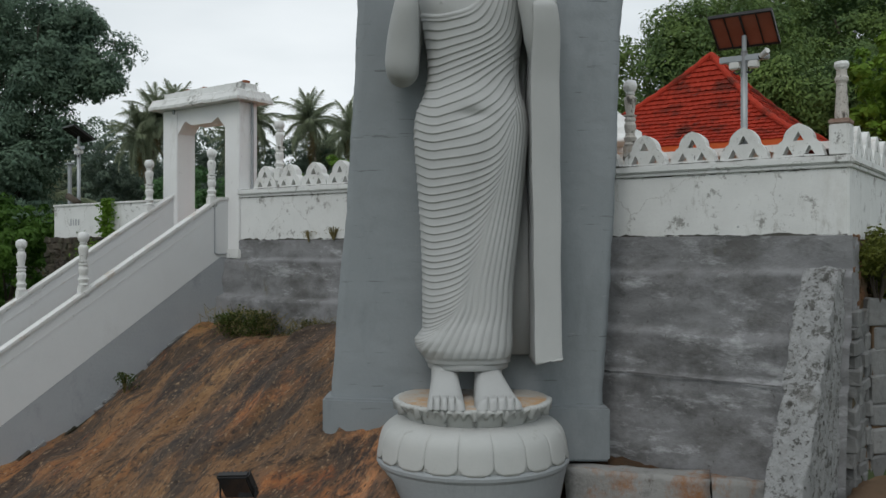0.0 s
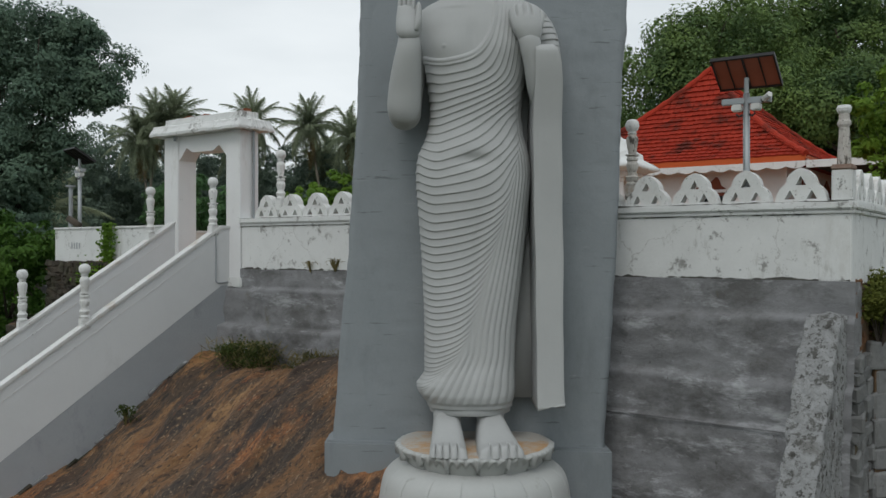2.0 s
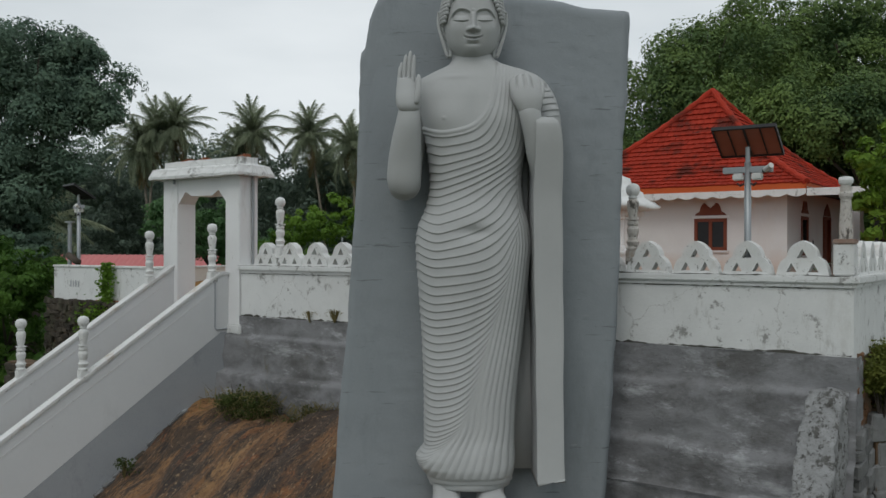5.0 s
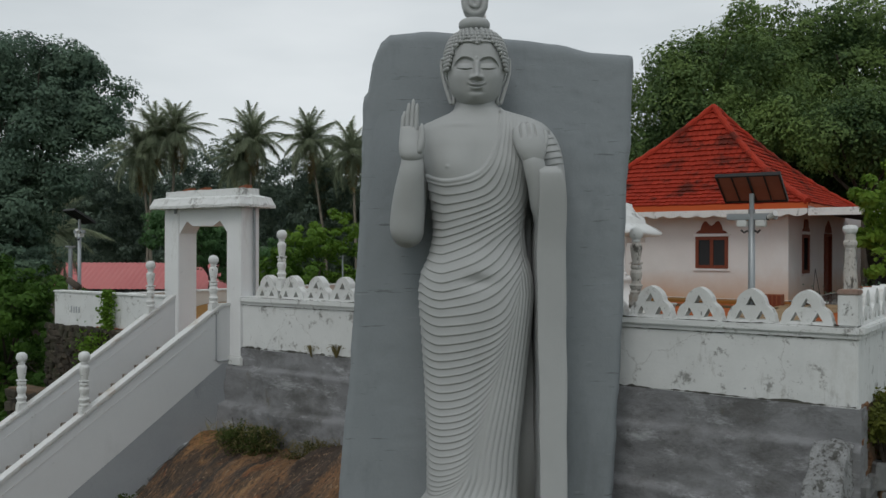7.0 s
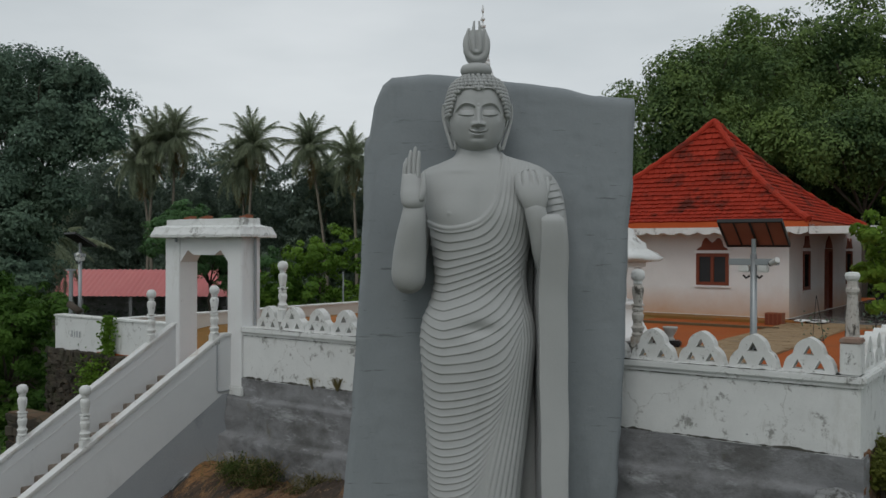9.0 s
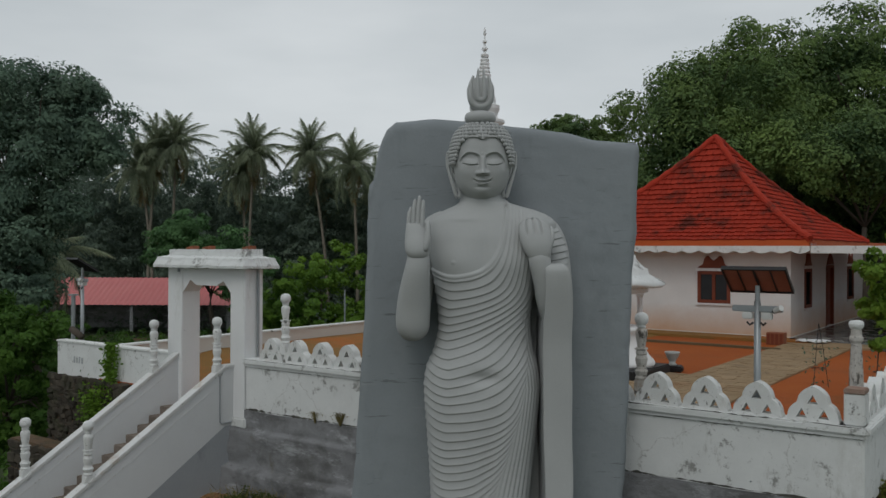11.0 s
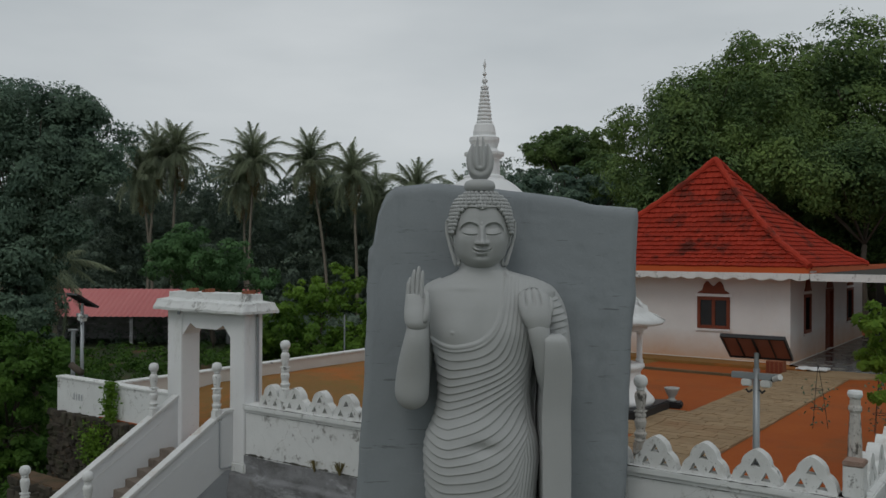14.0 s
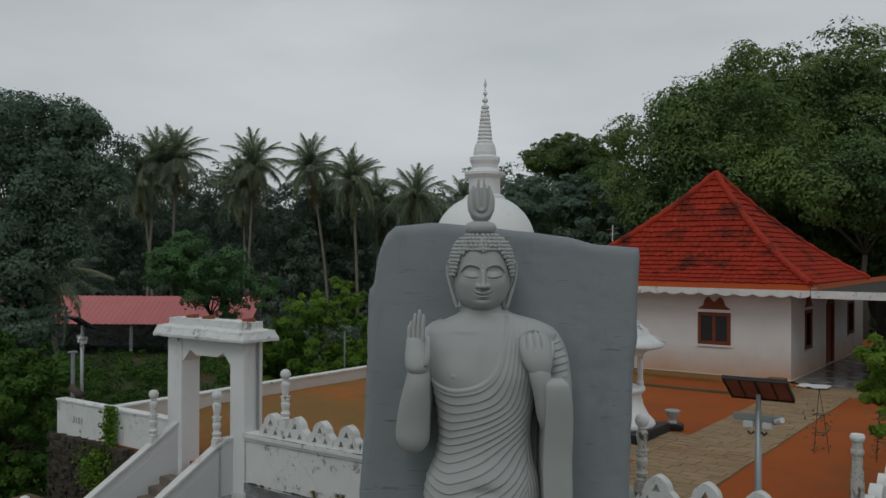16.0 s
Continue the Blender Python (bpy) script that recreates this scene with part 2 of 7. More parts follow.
M["cement"] = surface("grey_cement_render", (0.195, 0.197, 0.203), (0.262, 0.264, 0.27), 1.8, 0.9, 0.35, 22, stretch=(1, 1, 1.2), coarse=0.35,
                     layers=[((0.105, 0.103, 0.100), 0.7, 0.49, 0.14, (1, 1, 1.5), 0, 0.88), ((0.135, 0.135, 0.135), 2.6, 0.53, 0.12, (1, 1, 1.1), 0, 0.7), ((0.42, 0.43, 0.44), 1.3, 0.55, 0.10, (0.7, 0.7, 1.9), 0, 0.82), ((0.40, 0.41, 0.41), 6.0, 0.63, 0.08, (1, 1, 1.2), 0, 0.6), ((0.075, 0.072, 0.062), 9.0, 0.62, 0.05, (1, 1, 0.7), 0, 0.7), ((0.13, 0.115, 0.075), 1.7, 0.615, 0.09, (1, 1, 0.5), 0, 0.6)],
                     )
M["cement_light"] = surface("smooth_cement", (0.325, 0.342, 0.358), (0.385, 0.402, 0.418), 0.8, 0.85, 0.3, 20,
                           layers=[((0.17, 0.18, 0.185), 0.8, 0.54, 0.18, (1, 1, 0.5), 0, 0.7), ((0.33, 0.345, 0.35), 1.3, 0.62, 0.12, (1, 1, 0.6), 0, 0.5)])
M["rock"] = surface("orange_brown_rock", (0.16, 0.088, 0.045), (0.29, 0.155, 0.072), 1.6, 0.9, 1.0, 18, stretch=(0.3, 1.5, 1.2), turn=-66, coarse=0.7,
                   layers=[((0.33, 0.12, 0.040), 0.42, 0.50, 0.12, (0.35, 1.1, 1.0), -66, 0.85), ((0.37, 0.22, 0.105), 0.8, 0.55, 0.12, (0.14, 1.3, 1.0), -66, 0.7), ((0.11, 0.075, 0.052), 1.1, 0.49, 0.10, (0.10, 1.3, 1.0), -66, 0.75), ((0.050, 0.042, 0.036), 0.70, 0.48, 0.07, (0.09, 1.15, 1.0), -66, 0.88), ((0.033, 0.030, 0.029), 1.9, 0.555, 0.07, (0.05, 1.5, 1.0), -66, 0.8), ((0.40, 0.27, 0.15), 3.6, 0.61, 0.06, (0.03, 1.6, 1.0), -66, 0.6), ((0.022, 0.02, 0.018), 4.5, 0.585, 0.05, (0.03, 1.7, 1.0), -66, 0.8), ((0.30, 0.10, 0.035), 1.5, 0.59, 0.08, (0.3, 1.4, 1.0), -66, 0.65), ((0.03, 0.026, 0.024), 14.0, 0.53, 0.06, (0.5, 1.3, 1.0), -66, 0.75), ((0.42, 0.29, 0.18), 18.0, 0.57, 0.06, (0.45, 1.3, 1.0), -66, 0.65), ((0.045, 0.036, 0.03), 60.0, 0.54, 0.06, (1, 1, 1), 0, 0.5)],
                   zones=[((0.48, 0.215, 0.095), (0.95, -0.30, 0.0), -4.95, 0.35, 1.2, 0.92), ((0.36, 0.19, 0.08), (-0.70, 0.72, 0.0), 14.9, 0.5, 1.4, 0.8)], crack=((0.025, 0.02, 0.016), 0.3, 0.006))
M["earth"] = surface("orange_earth", (0.27, 0.058, 0.007), (0.37, 0.092, 0.011), 0.5, 0.95, 0.4, 18,
                    layers=[((0.17, 0.068, 0.022), 0.35, 0.53, 0.16, (1, 1, 1), 0, 0.7), ((0.10, 0.055, 0.03), 4.0, 0.62, 0.1, (1, 1, 1), 0, 0.5), ((0.33, 0.15, 0.06), 2.0, 0.62, 0.12, (1, 1, 1), 0, 0.5)])
M["dry"] = surface("dry_grassy_earth", (0.17, 0.105, 0.030), (0.29, 0.12, 0.030), 0.4, 0.95, 0.3, 14,
                  layers=[((0.36, 0.105, 0.016), 0.35, 0.50, 0.14, (1, 1, 1), 0, 0.8), ((0.12, 0.13, 0.03), 0.6, 0.56, 0.12, (1, 1, 1), 0, 0.6), ((0.08, 0.06, 0.025), 5.0, 0.58, 0.08, (1, 1, 1), 0, 0.6)])
M["kerb"] = surface("mossy_brown_kerb", (0.10, 0.075, 0.042), (0.17, 0.115, 0.06), 1.5, 0.95, 0.4, 16)
M["soil"] = surface("grassy_dark_soil", (0.035, 0.05, 0.02), (0.06, 0.08, 0.03), 0.5, 0.95, 0.5, 8, stain=(0.16, 0.085, 0.04), stain_scale=0.22, stain_cut=0.58, stain_soft=0.1)
M["paver"] = surface("sandy_paving_stone", (0.235, 0.158, 0.085), (0.345, 0.248, 0.148), 1.5, 0.9, 0.3, 16, objrand=0.07, layers=[((0.13, 0.09, 0.06), 0.8, 0.54, 0.12, (1, 1, 1), 0, 0.6), ((0.24, 0.12, 0.055), 0.5, 0.55, 0.15, (1, 1, 1), 0, 0.6)])
M["step"] = surface("worn_stair_cement", (0.17, 0.14, 0.115), (0.25, 0.21, 0.175), 1.5, 0.9, 0.4, 16, objrand=0.1, layers=[((0.09, 0.075, 0.06), 2.0, 0.55, 0.1, (1, 1, 1), 0, 0.7)])
M["rubble"] = surface("dark_rubble_stone", (0.036, 0.031, 0.025), (0.080, 0.066, 0.048), 2.5, 0.95, 0.9, 10, objrand=0.4, layers=[((0.035, 0.045, 0.02), 1.2, 0.5, 0.15, (1, 1, 1), 0, 0.8)])
M["lime"] = surface("limewashed_rough_stone", (0.335, 0.34, 0.34), (0.24, 0.245, 0.245), 4.0, 0.95, 0.9, 14, coarse=0.7,
                   layers=[((0.15, 0.145, 0.135), 1.6, 0.56, 0.08, (1, 1, 1), 0, 0.75), ((0.10, 0.098, 0.09), 6.0, 0.535, 0.05, (1, 1, 1), 0, 0.9), ((0.06, 0.058, 0.052), 13.0, 0.555, 0.05, (1, 1, 1), 0, 0.9), ((0.42, 0.425, 0.425), 3.0, 0.62, 0.1, (1, 1, 1), 0, 0.6)])
M["lime_cement"] = surface("pale_broken_cement", (0.34, 0.34, 0.33), (0.26, 0.26, 0.25), 2.0, 0.95, 0.7, 12, coarse=0.3,
                          layers=[((0.17, 0.17, 0.165), 3.0, 0.55, 0.1, (1, 1, 1), 0, 0.7), ((0.30, 0.12, 0.03), 0.75, 0.51, 0.10, (1, 1, 0.7), 0, 0.85), ((0.10, 0.07, 0.05), 5.0, 0.62, 0.06, (1, 1, 0.6), 0, 0.7)])
M["tile"] = surface("red_roof_tile", (0.265, 0.027, 0.015), (0.37, 0.041, 0.021), 2.0, 0.75, 0.2, 20, stain=(0.10, 0.022, 0.015), stain_scale=0.9, stain_cut=0.51, stain_soft=0.12, island=0.11, spec=0.08)
M["tile_piece"] = surface("red_roof_tile_piece", (0.265, 0.027, 0.015), (0.37, 0.041, 0.021), 2.0, 0.75, 0.2, 20, stain=(0.10, 0.022, 0.015), stain_scale=0.9, stain_cut=0.51, stain_soft=0.12, objrand=0.11, spec=0.08)
M["orange"] = surface("orange_fascia_paint", (0.52, 0.10, 0.025), (0.46, 0.085, 0.02), 1.0, 0.7, 0.05)
M["wood"] = surface("red_brown_joinery", (0.15, 0.035, 0.016), (0.20, 0.05, 0.022), 3.0, 0.55, 0.1, 50)
M["darkglass"] = surface("dark_window_pane", (0.012, 0.014, 0.016), (0.02, 0.022, 0.024), 2.0, 0.12, 0.0, spec=0.5)
# near-black colour painted for deep shade
M["void"] = surface("unlit_interior", (0.02, 0.018, 0.016), (0.03, 0.026, 0.022), 1.0, 0.9, 0.0)
M["metal"] = surface("galvanised_steel", (0.30, 0.32, 0.33), (0.36, 0.38, 0.39), 3.0, 0.45, 0.05, 30, metal=0.6)
M["panel"] = surface("dark_solar_cells", (0.016, 0.012, 0.014), (0.03, 0.022, 0.022), 2.0, 0.5, 0.0, spec=0.15)
M["panelback"] = surface("panel_back_sheet", (0.30, 0.085, 0.05), (0.38, 0.12, 0.075), 3.0, 0.6, 0.0)
M["plastic"] = surface("white_lamp_casing", (0.62, 0.62, 0.60), (0.55, 0.55, 0.53), 3.0, 0.4, 0.0)
M["black"] = surface("black_casing", (0.015, 0.015, 0.016), (0.025, 0.025, 0.026), 3.0, 0.5, 0.05)
M["pink"] = surface("pink_sheet_roof", (0.45, 0.13, 0.13), (0.50, 0.17, 0.16), 0.4, 0.6, 0.05)
M["bark"] = surface("grey_brown_bark", (0.055, 0.045, 0.035), (0.10, 0.082, 0.065), 2.0, 0.95, 0.5, 12, stretch=(1, 1, 0.3))
M["palmbark"] = surface("pale_palm_trunk", (0.16, 0.14, 0.11), (0.24, 0.21, 0.17), 2.0, 0.95, 0.4, 10)
M["porchfloor"] = surface("blue_grey_porch_tile", (0.14, 0.15, 0.155), (0.20, 0.205, 0.205), 1.2, 0.2, 0.0)
M["paletile"] = surface("pale_glossy_tile", (0.30, 0.28, 0.25), (0.36, 0.33, 0.29), 3.0, 0.2, 0.0)
M["old_concrete"] = surface("blackened_concrete", (0.055, 0.055, 0.05), (0.085, 0.085, 0.078), 1.5, 0.95, 0.3, 16, spec=0.04)
M["terracotta"] = surface("terracotta", (0.26, 0.09, 0.045), (0.20, 0.075, 0.04), 5.0, 0.85, 0.2)
M["ochre"] = surface("orange_earthy_stone", (0.17, 0.08, 0.036), (0.10, 0.062, 0.038), 5.0, 0.95, 0.5, objrand=0.25)
M["brown"] = surface("brown_bank_soil", (0.10, 0.07, 0.045), (0.17, 0.10, 0.055), 1.2, 0.95, 0.6, 9, stain=(0.05, 0.055, 0.03), stain_scale=0.8, stain_cut=0.52, stain_soft=0.15)
# dark green lifted towards blue; the lift stands in for haze
M["leaf_dark"] = leafy("hazed_dark_tree_leaf", (0.075, 0.125, 0.098), (0.180, 0.260, 0.170))
# the yellowish light tone paints sunlit tufts over shaded clumps
M["leaf_mid"] = leafy("mid_green_leaf", (0.050, 0.098, 0.048), (0.225, 0.315, 0.085), big=0.24)
M["leaf_bright"] = leafy("bright_green_leaf", (0.050, 0.115, 0.018), (0.19, 0.32, 0.04))
M["leaf_lime"] = leafy("pale_green_leaf", (0.09, 0.18, 0.025), (0.30, 0.42, 0.06), through_it=0.4)
# dark leaf colour that stands for the shadow under the big trees
M["leaf_canopy_shade"] = leafy("canopy_shade_leaf", (0.022, 0.048, 0.016), (0.075, 0.125, 0.03))
M["leaf_bush"] = leafy("bush_leaf", (0.030, 0.078, 0.016), (0.105, 0.20, 0.032))
M["leaf_feather"] = leafy("feathery_leaf", (0.055, 0.12, 0.05), (0.14, 0.27, 0.10))
# distance haze is put into this leaf colour: paler and bluer than near leaves
M["leaf_far"] = leafy("hazed_far_wood_leaf", (0.10, 0.14, 0.118), (0.215, 0.28, 0.20))
# for the added backdrop behind the far wood
M["ridge"] = surface("backdrop_tree_colour", (0.045, 0.065, 0.05), (0.085, 0.115, 0.08), 0.5, 0.95, 0.8, 2.0, layers=[((0.02, 0.03, 0.022), 0.9, 0.5, 0.12, (1, 1, 1), 0, 0.8)])
# palm green lightened and greyed to paint the haze over the far palms
M["leaf_palm"] = leafy("hazed_palm_leaflet", (0.18, 0.22, 0.15), (0.40, 0.44, 0.29), through_it=0.5)
M["leaf_dry"] = leafy("dry_palm_leaflet", (0.16, 0.12, 0.06), (0.30, 0.24, 0.12))
M["leaf_hang"] = leafy("yellowish_creeper_leaf", (0.06, 0.085, 0.018), (0.24, 0.25, 0.055))
M["leaf_straw"] = leafy("straw_blade", (0.11, 0.10, 0.04), (0.32, 0.26, 0.12))
M["leaf_shrub"] = leafy("dull_shrub_leaf", (0.026, 0.042, 0.014), (0.10, 0.13, 0.035))


# ---- building helpers ----
def finish(bm, name, material, parent=None, label="", smooth=False, m=None):
    bmesh.ops.recalc_face_normals(bm, faces=bm.faces[:])
    me = bpy.data.meshes.new(name)
    bm.to_mesh(me)
    bm.free()
    if smooth:
        me.polygons.foreach_set("use_smooth", [True] * len(me.polygons))
    mats = material if isinstance(material, (list, tuple)) else [material]
    for one in mats:
        me.materials.append(one)
    ob = new(name, me)
    if parent:
        ob.parent = parent
    if m is not None:
        ob.matrix_local = m
    if label:
        ob["label"] = label
    return ob


def part(name, bm, material, parent, label="", smooth=False, m=None):
    return finish(bm, name, material, parent, label, smooth, m)


def thing(name, m, label, category, group="", kind=""):
    ob = new(name)
    ob.empty_display_size = 0.2
    ob.matrix_world = m
    return tagged(ob, label, category, group, kind)


def share(ob, name, parent, m):
    """Another object on the same mesh, under parent."""
    o = new(name, ob.data)
    o.parent = parent
    o.matrix_local = m
    return o


def box(bm, x0, x1, y0, y1, z0, z1, bevel=0.0):
    r = bmesh.ops.create_cube(bm, size=1.0)
    vs = r["verts"]
    for v in vs:
        v.co = Vector((x0 + (v.co.x + 0.5) * (x1 - x0), y0 + (v.co.y + 0.5) * (y1 - y0), z0 + (v.co.z + 0.5) * (z1 - z0)))
    if bevel:
        es = list({e for v in vs for e in v.link_edges})
        bmesh.ops.bevel(bm, geom=es, offset=bevel, segments=2, affect="EDGES", clamp_overlap=True)
    return bm


def lathe(bm, profile, seg=20, centre=(0, 0), wobble=None):
    rings = []
    for r, z in profile:
        ring = []
        for i in range(seg):
            a = 2 * math.pi * i / seg
            k = r * (wobble(a, z) if wobble else 1.0)
            ring.append(bm.verts.new((centre[0] + k * math.cos(a), centre[1] + k * math.sin(a), z)))
        rings.append(ring)
    skin(bm, rings)
    return bm


def skin(bm, rings, caps=True):
    for a, b in zip(rings, rings[1:]):
        k = len(a)
        for i in range(k):
            bm.faces.new((a[i], a[(i + 1) % k], b[(i + 1) % k], b[i]))
    if caps:
        bm.faces.new(rings[0][::-1])
        bm.faces.new(rings[-1])


def tube(bm, pts, radii, seg=8):
    """A round rod along points; one radius or one for each point."""
    pts = [Vector(p) for p in pts]
    if not isinstance(radii, (list, tuple)):
        radii = [radii] * len(pts)
    rings = []
    for i, p in enumerate(pts):
        d = (pts[min(i + 1, len(pts) - 1)] - pts[max(i - 1, 0)]).normalized()
        q = d.to_track_quat("Z", "Y")
        rings.append([bm.verts.new(p + q @ Vector((radii[i] * math.cos(2 * math.pi * k / seg), radii[i] * math.sin(2 * math.pi * k / seg), 0))) for k in range(seg)])
    skin(bm, rings)
    return bm


def prism(bm, outline, y0, y1, holes=()):
    """An outline in x and z with holes, pulled from y0 to y1."""
    edges = []
    for loop in (outline, *holes):
        vs = [bm.verts.new((x, y0, z)) for x, z in loop]
        edges += [bm.edges.new((vs[i], vs[(i + 1) % len(vs)])) for i in range(len(vs))]
    r = bmesh.ops.triangle_fill(bm, edges=edges, use_beauty=True, use_dissolve=False)
    faces = [f for f in r["geom"] if isinstance(f, bmesh.types.BMFace)]
    e = bmesh.ops.extrude_face_region(bm, geom=faces)
    bmesh.ops.translate(bm, verts=[v for v in e["geom"] if isinstance(v, bmesh.types.BMVert)], vec=(0, y1 - y0, 0))
    return bm


def cloud_mesh(name, verts, faces, material, parent=None, label="", smooth=False):
    me = bpy.data.meshes.new(name)
    me.from_pydata(verts, [], faces)
    me.materials.append(material)
    if smooth:
        me.polygons.foreach_set("use_smooth", [True] * len(me.polygons))
    ob = new(name, me)
    if parent:
        ob.parent = parent
    if label:
        ob["label"] = label
    return ob


def smooth_step(a, b, x):
    t = min(max((x - a) / (b - a), 0.0), 1.0)
    return t * t * (3 - 2 * t)


def table(rows, z):
    """Values between the rows (z, a, b, ...), eased."""
    if z <= rows[0][0]:
        return rows[0][1:]
    for lo, hi in zip(rows, rows[1:]):
        if z <= hi[0]:
            t = (z - lo[0]) / (hi[0] - lo[0])
            t = t * t * (3 - 2 * t) * 0.5 + t * 0.5
            return tuple(p + (q - p) * t for p, q in zip(lo[1:], hi[1:]))
    return rows[-1][1:]


def spline(rows, z):
    """Values between the rows (z, a, b, ...) along a smooth curve."""
    if z <= rows[0][0]:
        return rows[0][1:]
    if z >= rows[-1][0]:
        return rows[-1][1:]
    for i in range(len(rows) - 1):
        if z <= rows[i + 1][0]:
            break
    p, q = rows[i], rows[i + 1]
    before, after = rows[max(i - 1, 0)], rows[min(i + 2, len(rows) - 1)]
    h = q[0] - p[0]
    t = (z - p[0]) / h
    out = []
    for k in range(1, len(p)):
        step = (q[k] - p[k]) / h
        d0 = (p[k] - before[k]) / (p[0] - before[0]) if p[0] > before[0] else step
        d1 = (after[k] - q[k]) / (after[0] - q[0]) if after[0] > q[0] else step
        m0 = 0 if d0 * step <= 0 else 2 * d0 * step / (d0 + step)
        m1 = 0 if d1 * step <= 0 else 2 * d1 * step / (d1 + step)
        out.append((2 * t ** 3 - 3 * t ** 2 + 1) * p[k] + (t ** 3 - 2 * t ** 2 + t) * h * m0 + (3 * t ** 2 - 2 * t ** 3) * q[k] + (t ** 3 - t ** 2) * h * m1)
    return tuple(out)


# the yard's own frame: s along the front wall (its right corner is 0), d into the yard
U, V = Vector((0.812, -0.5835, 0)).normalized(), Vector((0.5835, 0.812, 0)).normalized()
CORNER = Vector((5.29, 11.32, 0))
YARD = Matrix(((U.x, V.x, 0, CORNER.x), (U.y, V.y, 0, CORNER.y), (0, 0, 1, 0), (0, 0, 0, 1)))


def yard(s, d, z=0.0, turn=0.0):
    return YARD @ pose(s, d, z, 0, 0, turn)


def local(x, y):
    q = Vector((x, y, 0)) - CORNER
    return q.dot(U), q.dot(V)


FLOOR = 3.5


# ---- ground ----
def ground_height(x, y):
    s, d = local(x, y)
    left = smooth_step(-12.5, -15.5, s)
    right = smooth_step(0.3, 2.5, s)
    lo, hi = 0.4, 0.9
    lo, hi = lo + (-0.1 - lo) * left, hi + (0.5 - hi) * left
    lo, hi = lo + (-3 - lo) * right, hi + (5 - hi) * right
    z = -1.6 + 4.9 * smooth_step(lo, hi, d)
    z += 1.2 * smooth_step(0.4, 1.6, x) * smooth_step(8.5, 10.5, y) * (1 - smooth_step(lo, hi, d))
    if s > 0.05 and d < 12:
        z = 0.1 + 2.1 * smooth_step(0.15, 0.5, d - 0.92 - 1.36 * (s - 0.115)) - 1.7 * smooth_step(10.5, 8.5, y)
    deep = smooth_step(-18.0, -21.0, s)
    z = z * (1 - deep) + min(z, -0.5) * deep
    far = math.hypot(x, y - 15)
    z += 0.12 * noise.noise((x * 0.4, y * 0.4, 0)) + 0.8 * smooth_step(45, 160, far) * noise.noise((x * 0.03, y * 0.03, 5))
    return z


def ground_sheet():
    verts, faces = [], []
    edges = [-900, -400, -200, -120, -80] + [-50 + i * 2.5 for i in range(13)] + [-19 + i * 0.5 for i in range(73)] + [18 + 2.5 * i for i in range(13)] + [60, 90, 140, 240, 500, 900]
    ys = [-600, -200, -80, -40, -20, -10, -4] + [0.5 * i for i in range(74)] + [38 + 3 * i for i in range(14)] + [90, 120, 160, 240, 400, 800, 1500]
    for y in ys:
        for x in edges:
            verts.append((x, y, ground_height(x, y)))
    k = len(edges)
    for j in range(len(ys) - 1):
        for i in range(k - 1):
            a = j * k + i
            faces.append((a, a + 1, a + k + 1, a + k))
    tagged(cloud_mesh("ground", verts, faces, M["soil"], smooth=True), "dark soil with patches of low grass", "ground", kind="structure")


ground_sheet()


def rock_height(x, y):
    z = 1.36 + 0.402 * (x + 4.9) + 0.331 * (y - 17.9)
    z -= 0.45 * smooth_step(15.2, 17.2, y) * smooth_step(-4.6, -2.5, x)
    z += 0.28 * math.exp(-((x + 3.9) / 1.6) ** 2 - ((y - 13.6) / 2.2) ** 2)
    q = Vector((x * 0.45 + y * 0.2, y * 0.25 - x * 0.1, 1.7))
    z += 0.22 * noise.noise(q) + 0.10 * noise.noise(q * 2.7) + 0.045 * noise.noise(Vector((x * 2.6 - y * 1.2, y * 0.9, 3.3)))
    z += 0.02 * noise.noise(Vector((x * 7, y * 5, 0)))
    z -= 0.30 * smooth_step(-2.4, -0.9, x) + 3.0 * smooth_step(-0.75, 0.3, x)
    ridge = 1 - abs(noise.noise(Vector(((x * 0.41 + y * 0.91) * 0.3, (x * 0.91 - y * 0.41) * 1.4, 8.0))))
    z += 0.16 * ridge ** 4 + 0.07 * (1 - abs(noise.noise(Vector(((x * 0.41 + y * 0.91) * 0.6, (x * 0.91 - y * 0.41) * 3.2, 2.0))))) ** 3
    flake = noise.noise(Vector(((x * 0.41 + y * 0.91) * 0.45, (x * 0.91 - y * 0.41) * 1.1, 14.0)))
    z += 0.035 * smooth_step(0.05, 0.075, flake)
    z -= 0.3 * smooth_step(11.4, 9.6, y) + 3.2 * smooth_step(8.8, 7.0, y)
    z -= 0.22 * math.exp(-((x + 0.9) / 1.3) ** 2 - ((y - 11.8) / 1.2) ** 2)
    return z


def rock_outcrop():
    nx, ny = 230, 230
    verts, faces = [], []
    for j in range(ny + 1):
        for i in range(nx + 1):
            x, y = -9.5 + 11.0 * i / nx, 7.0 + 11.2 * j / ny
            z = rock_height(x, y)
            if local(x, y)[1] > -0.05:
                z = min(z, 1.2)
            verts.append((x, y, z))
    for j in range(ny):
        for i in range(nx):
            a = j * (nx + 1) + i
            faces.append((a, a + 1, a + nx + 2, a + nx + 1))
    tagged(cloud_mesh("rock_outcrop", verts, faces, M["rock"], smooth=True), "bare sloping rock streaked orange, brown and black", "rock", kind="structure")


rock_outcrop()



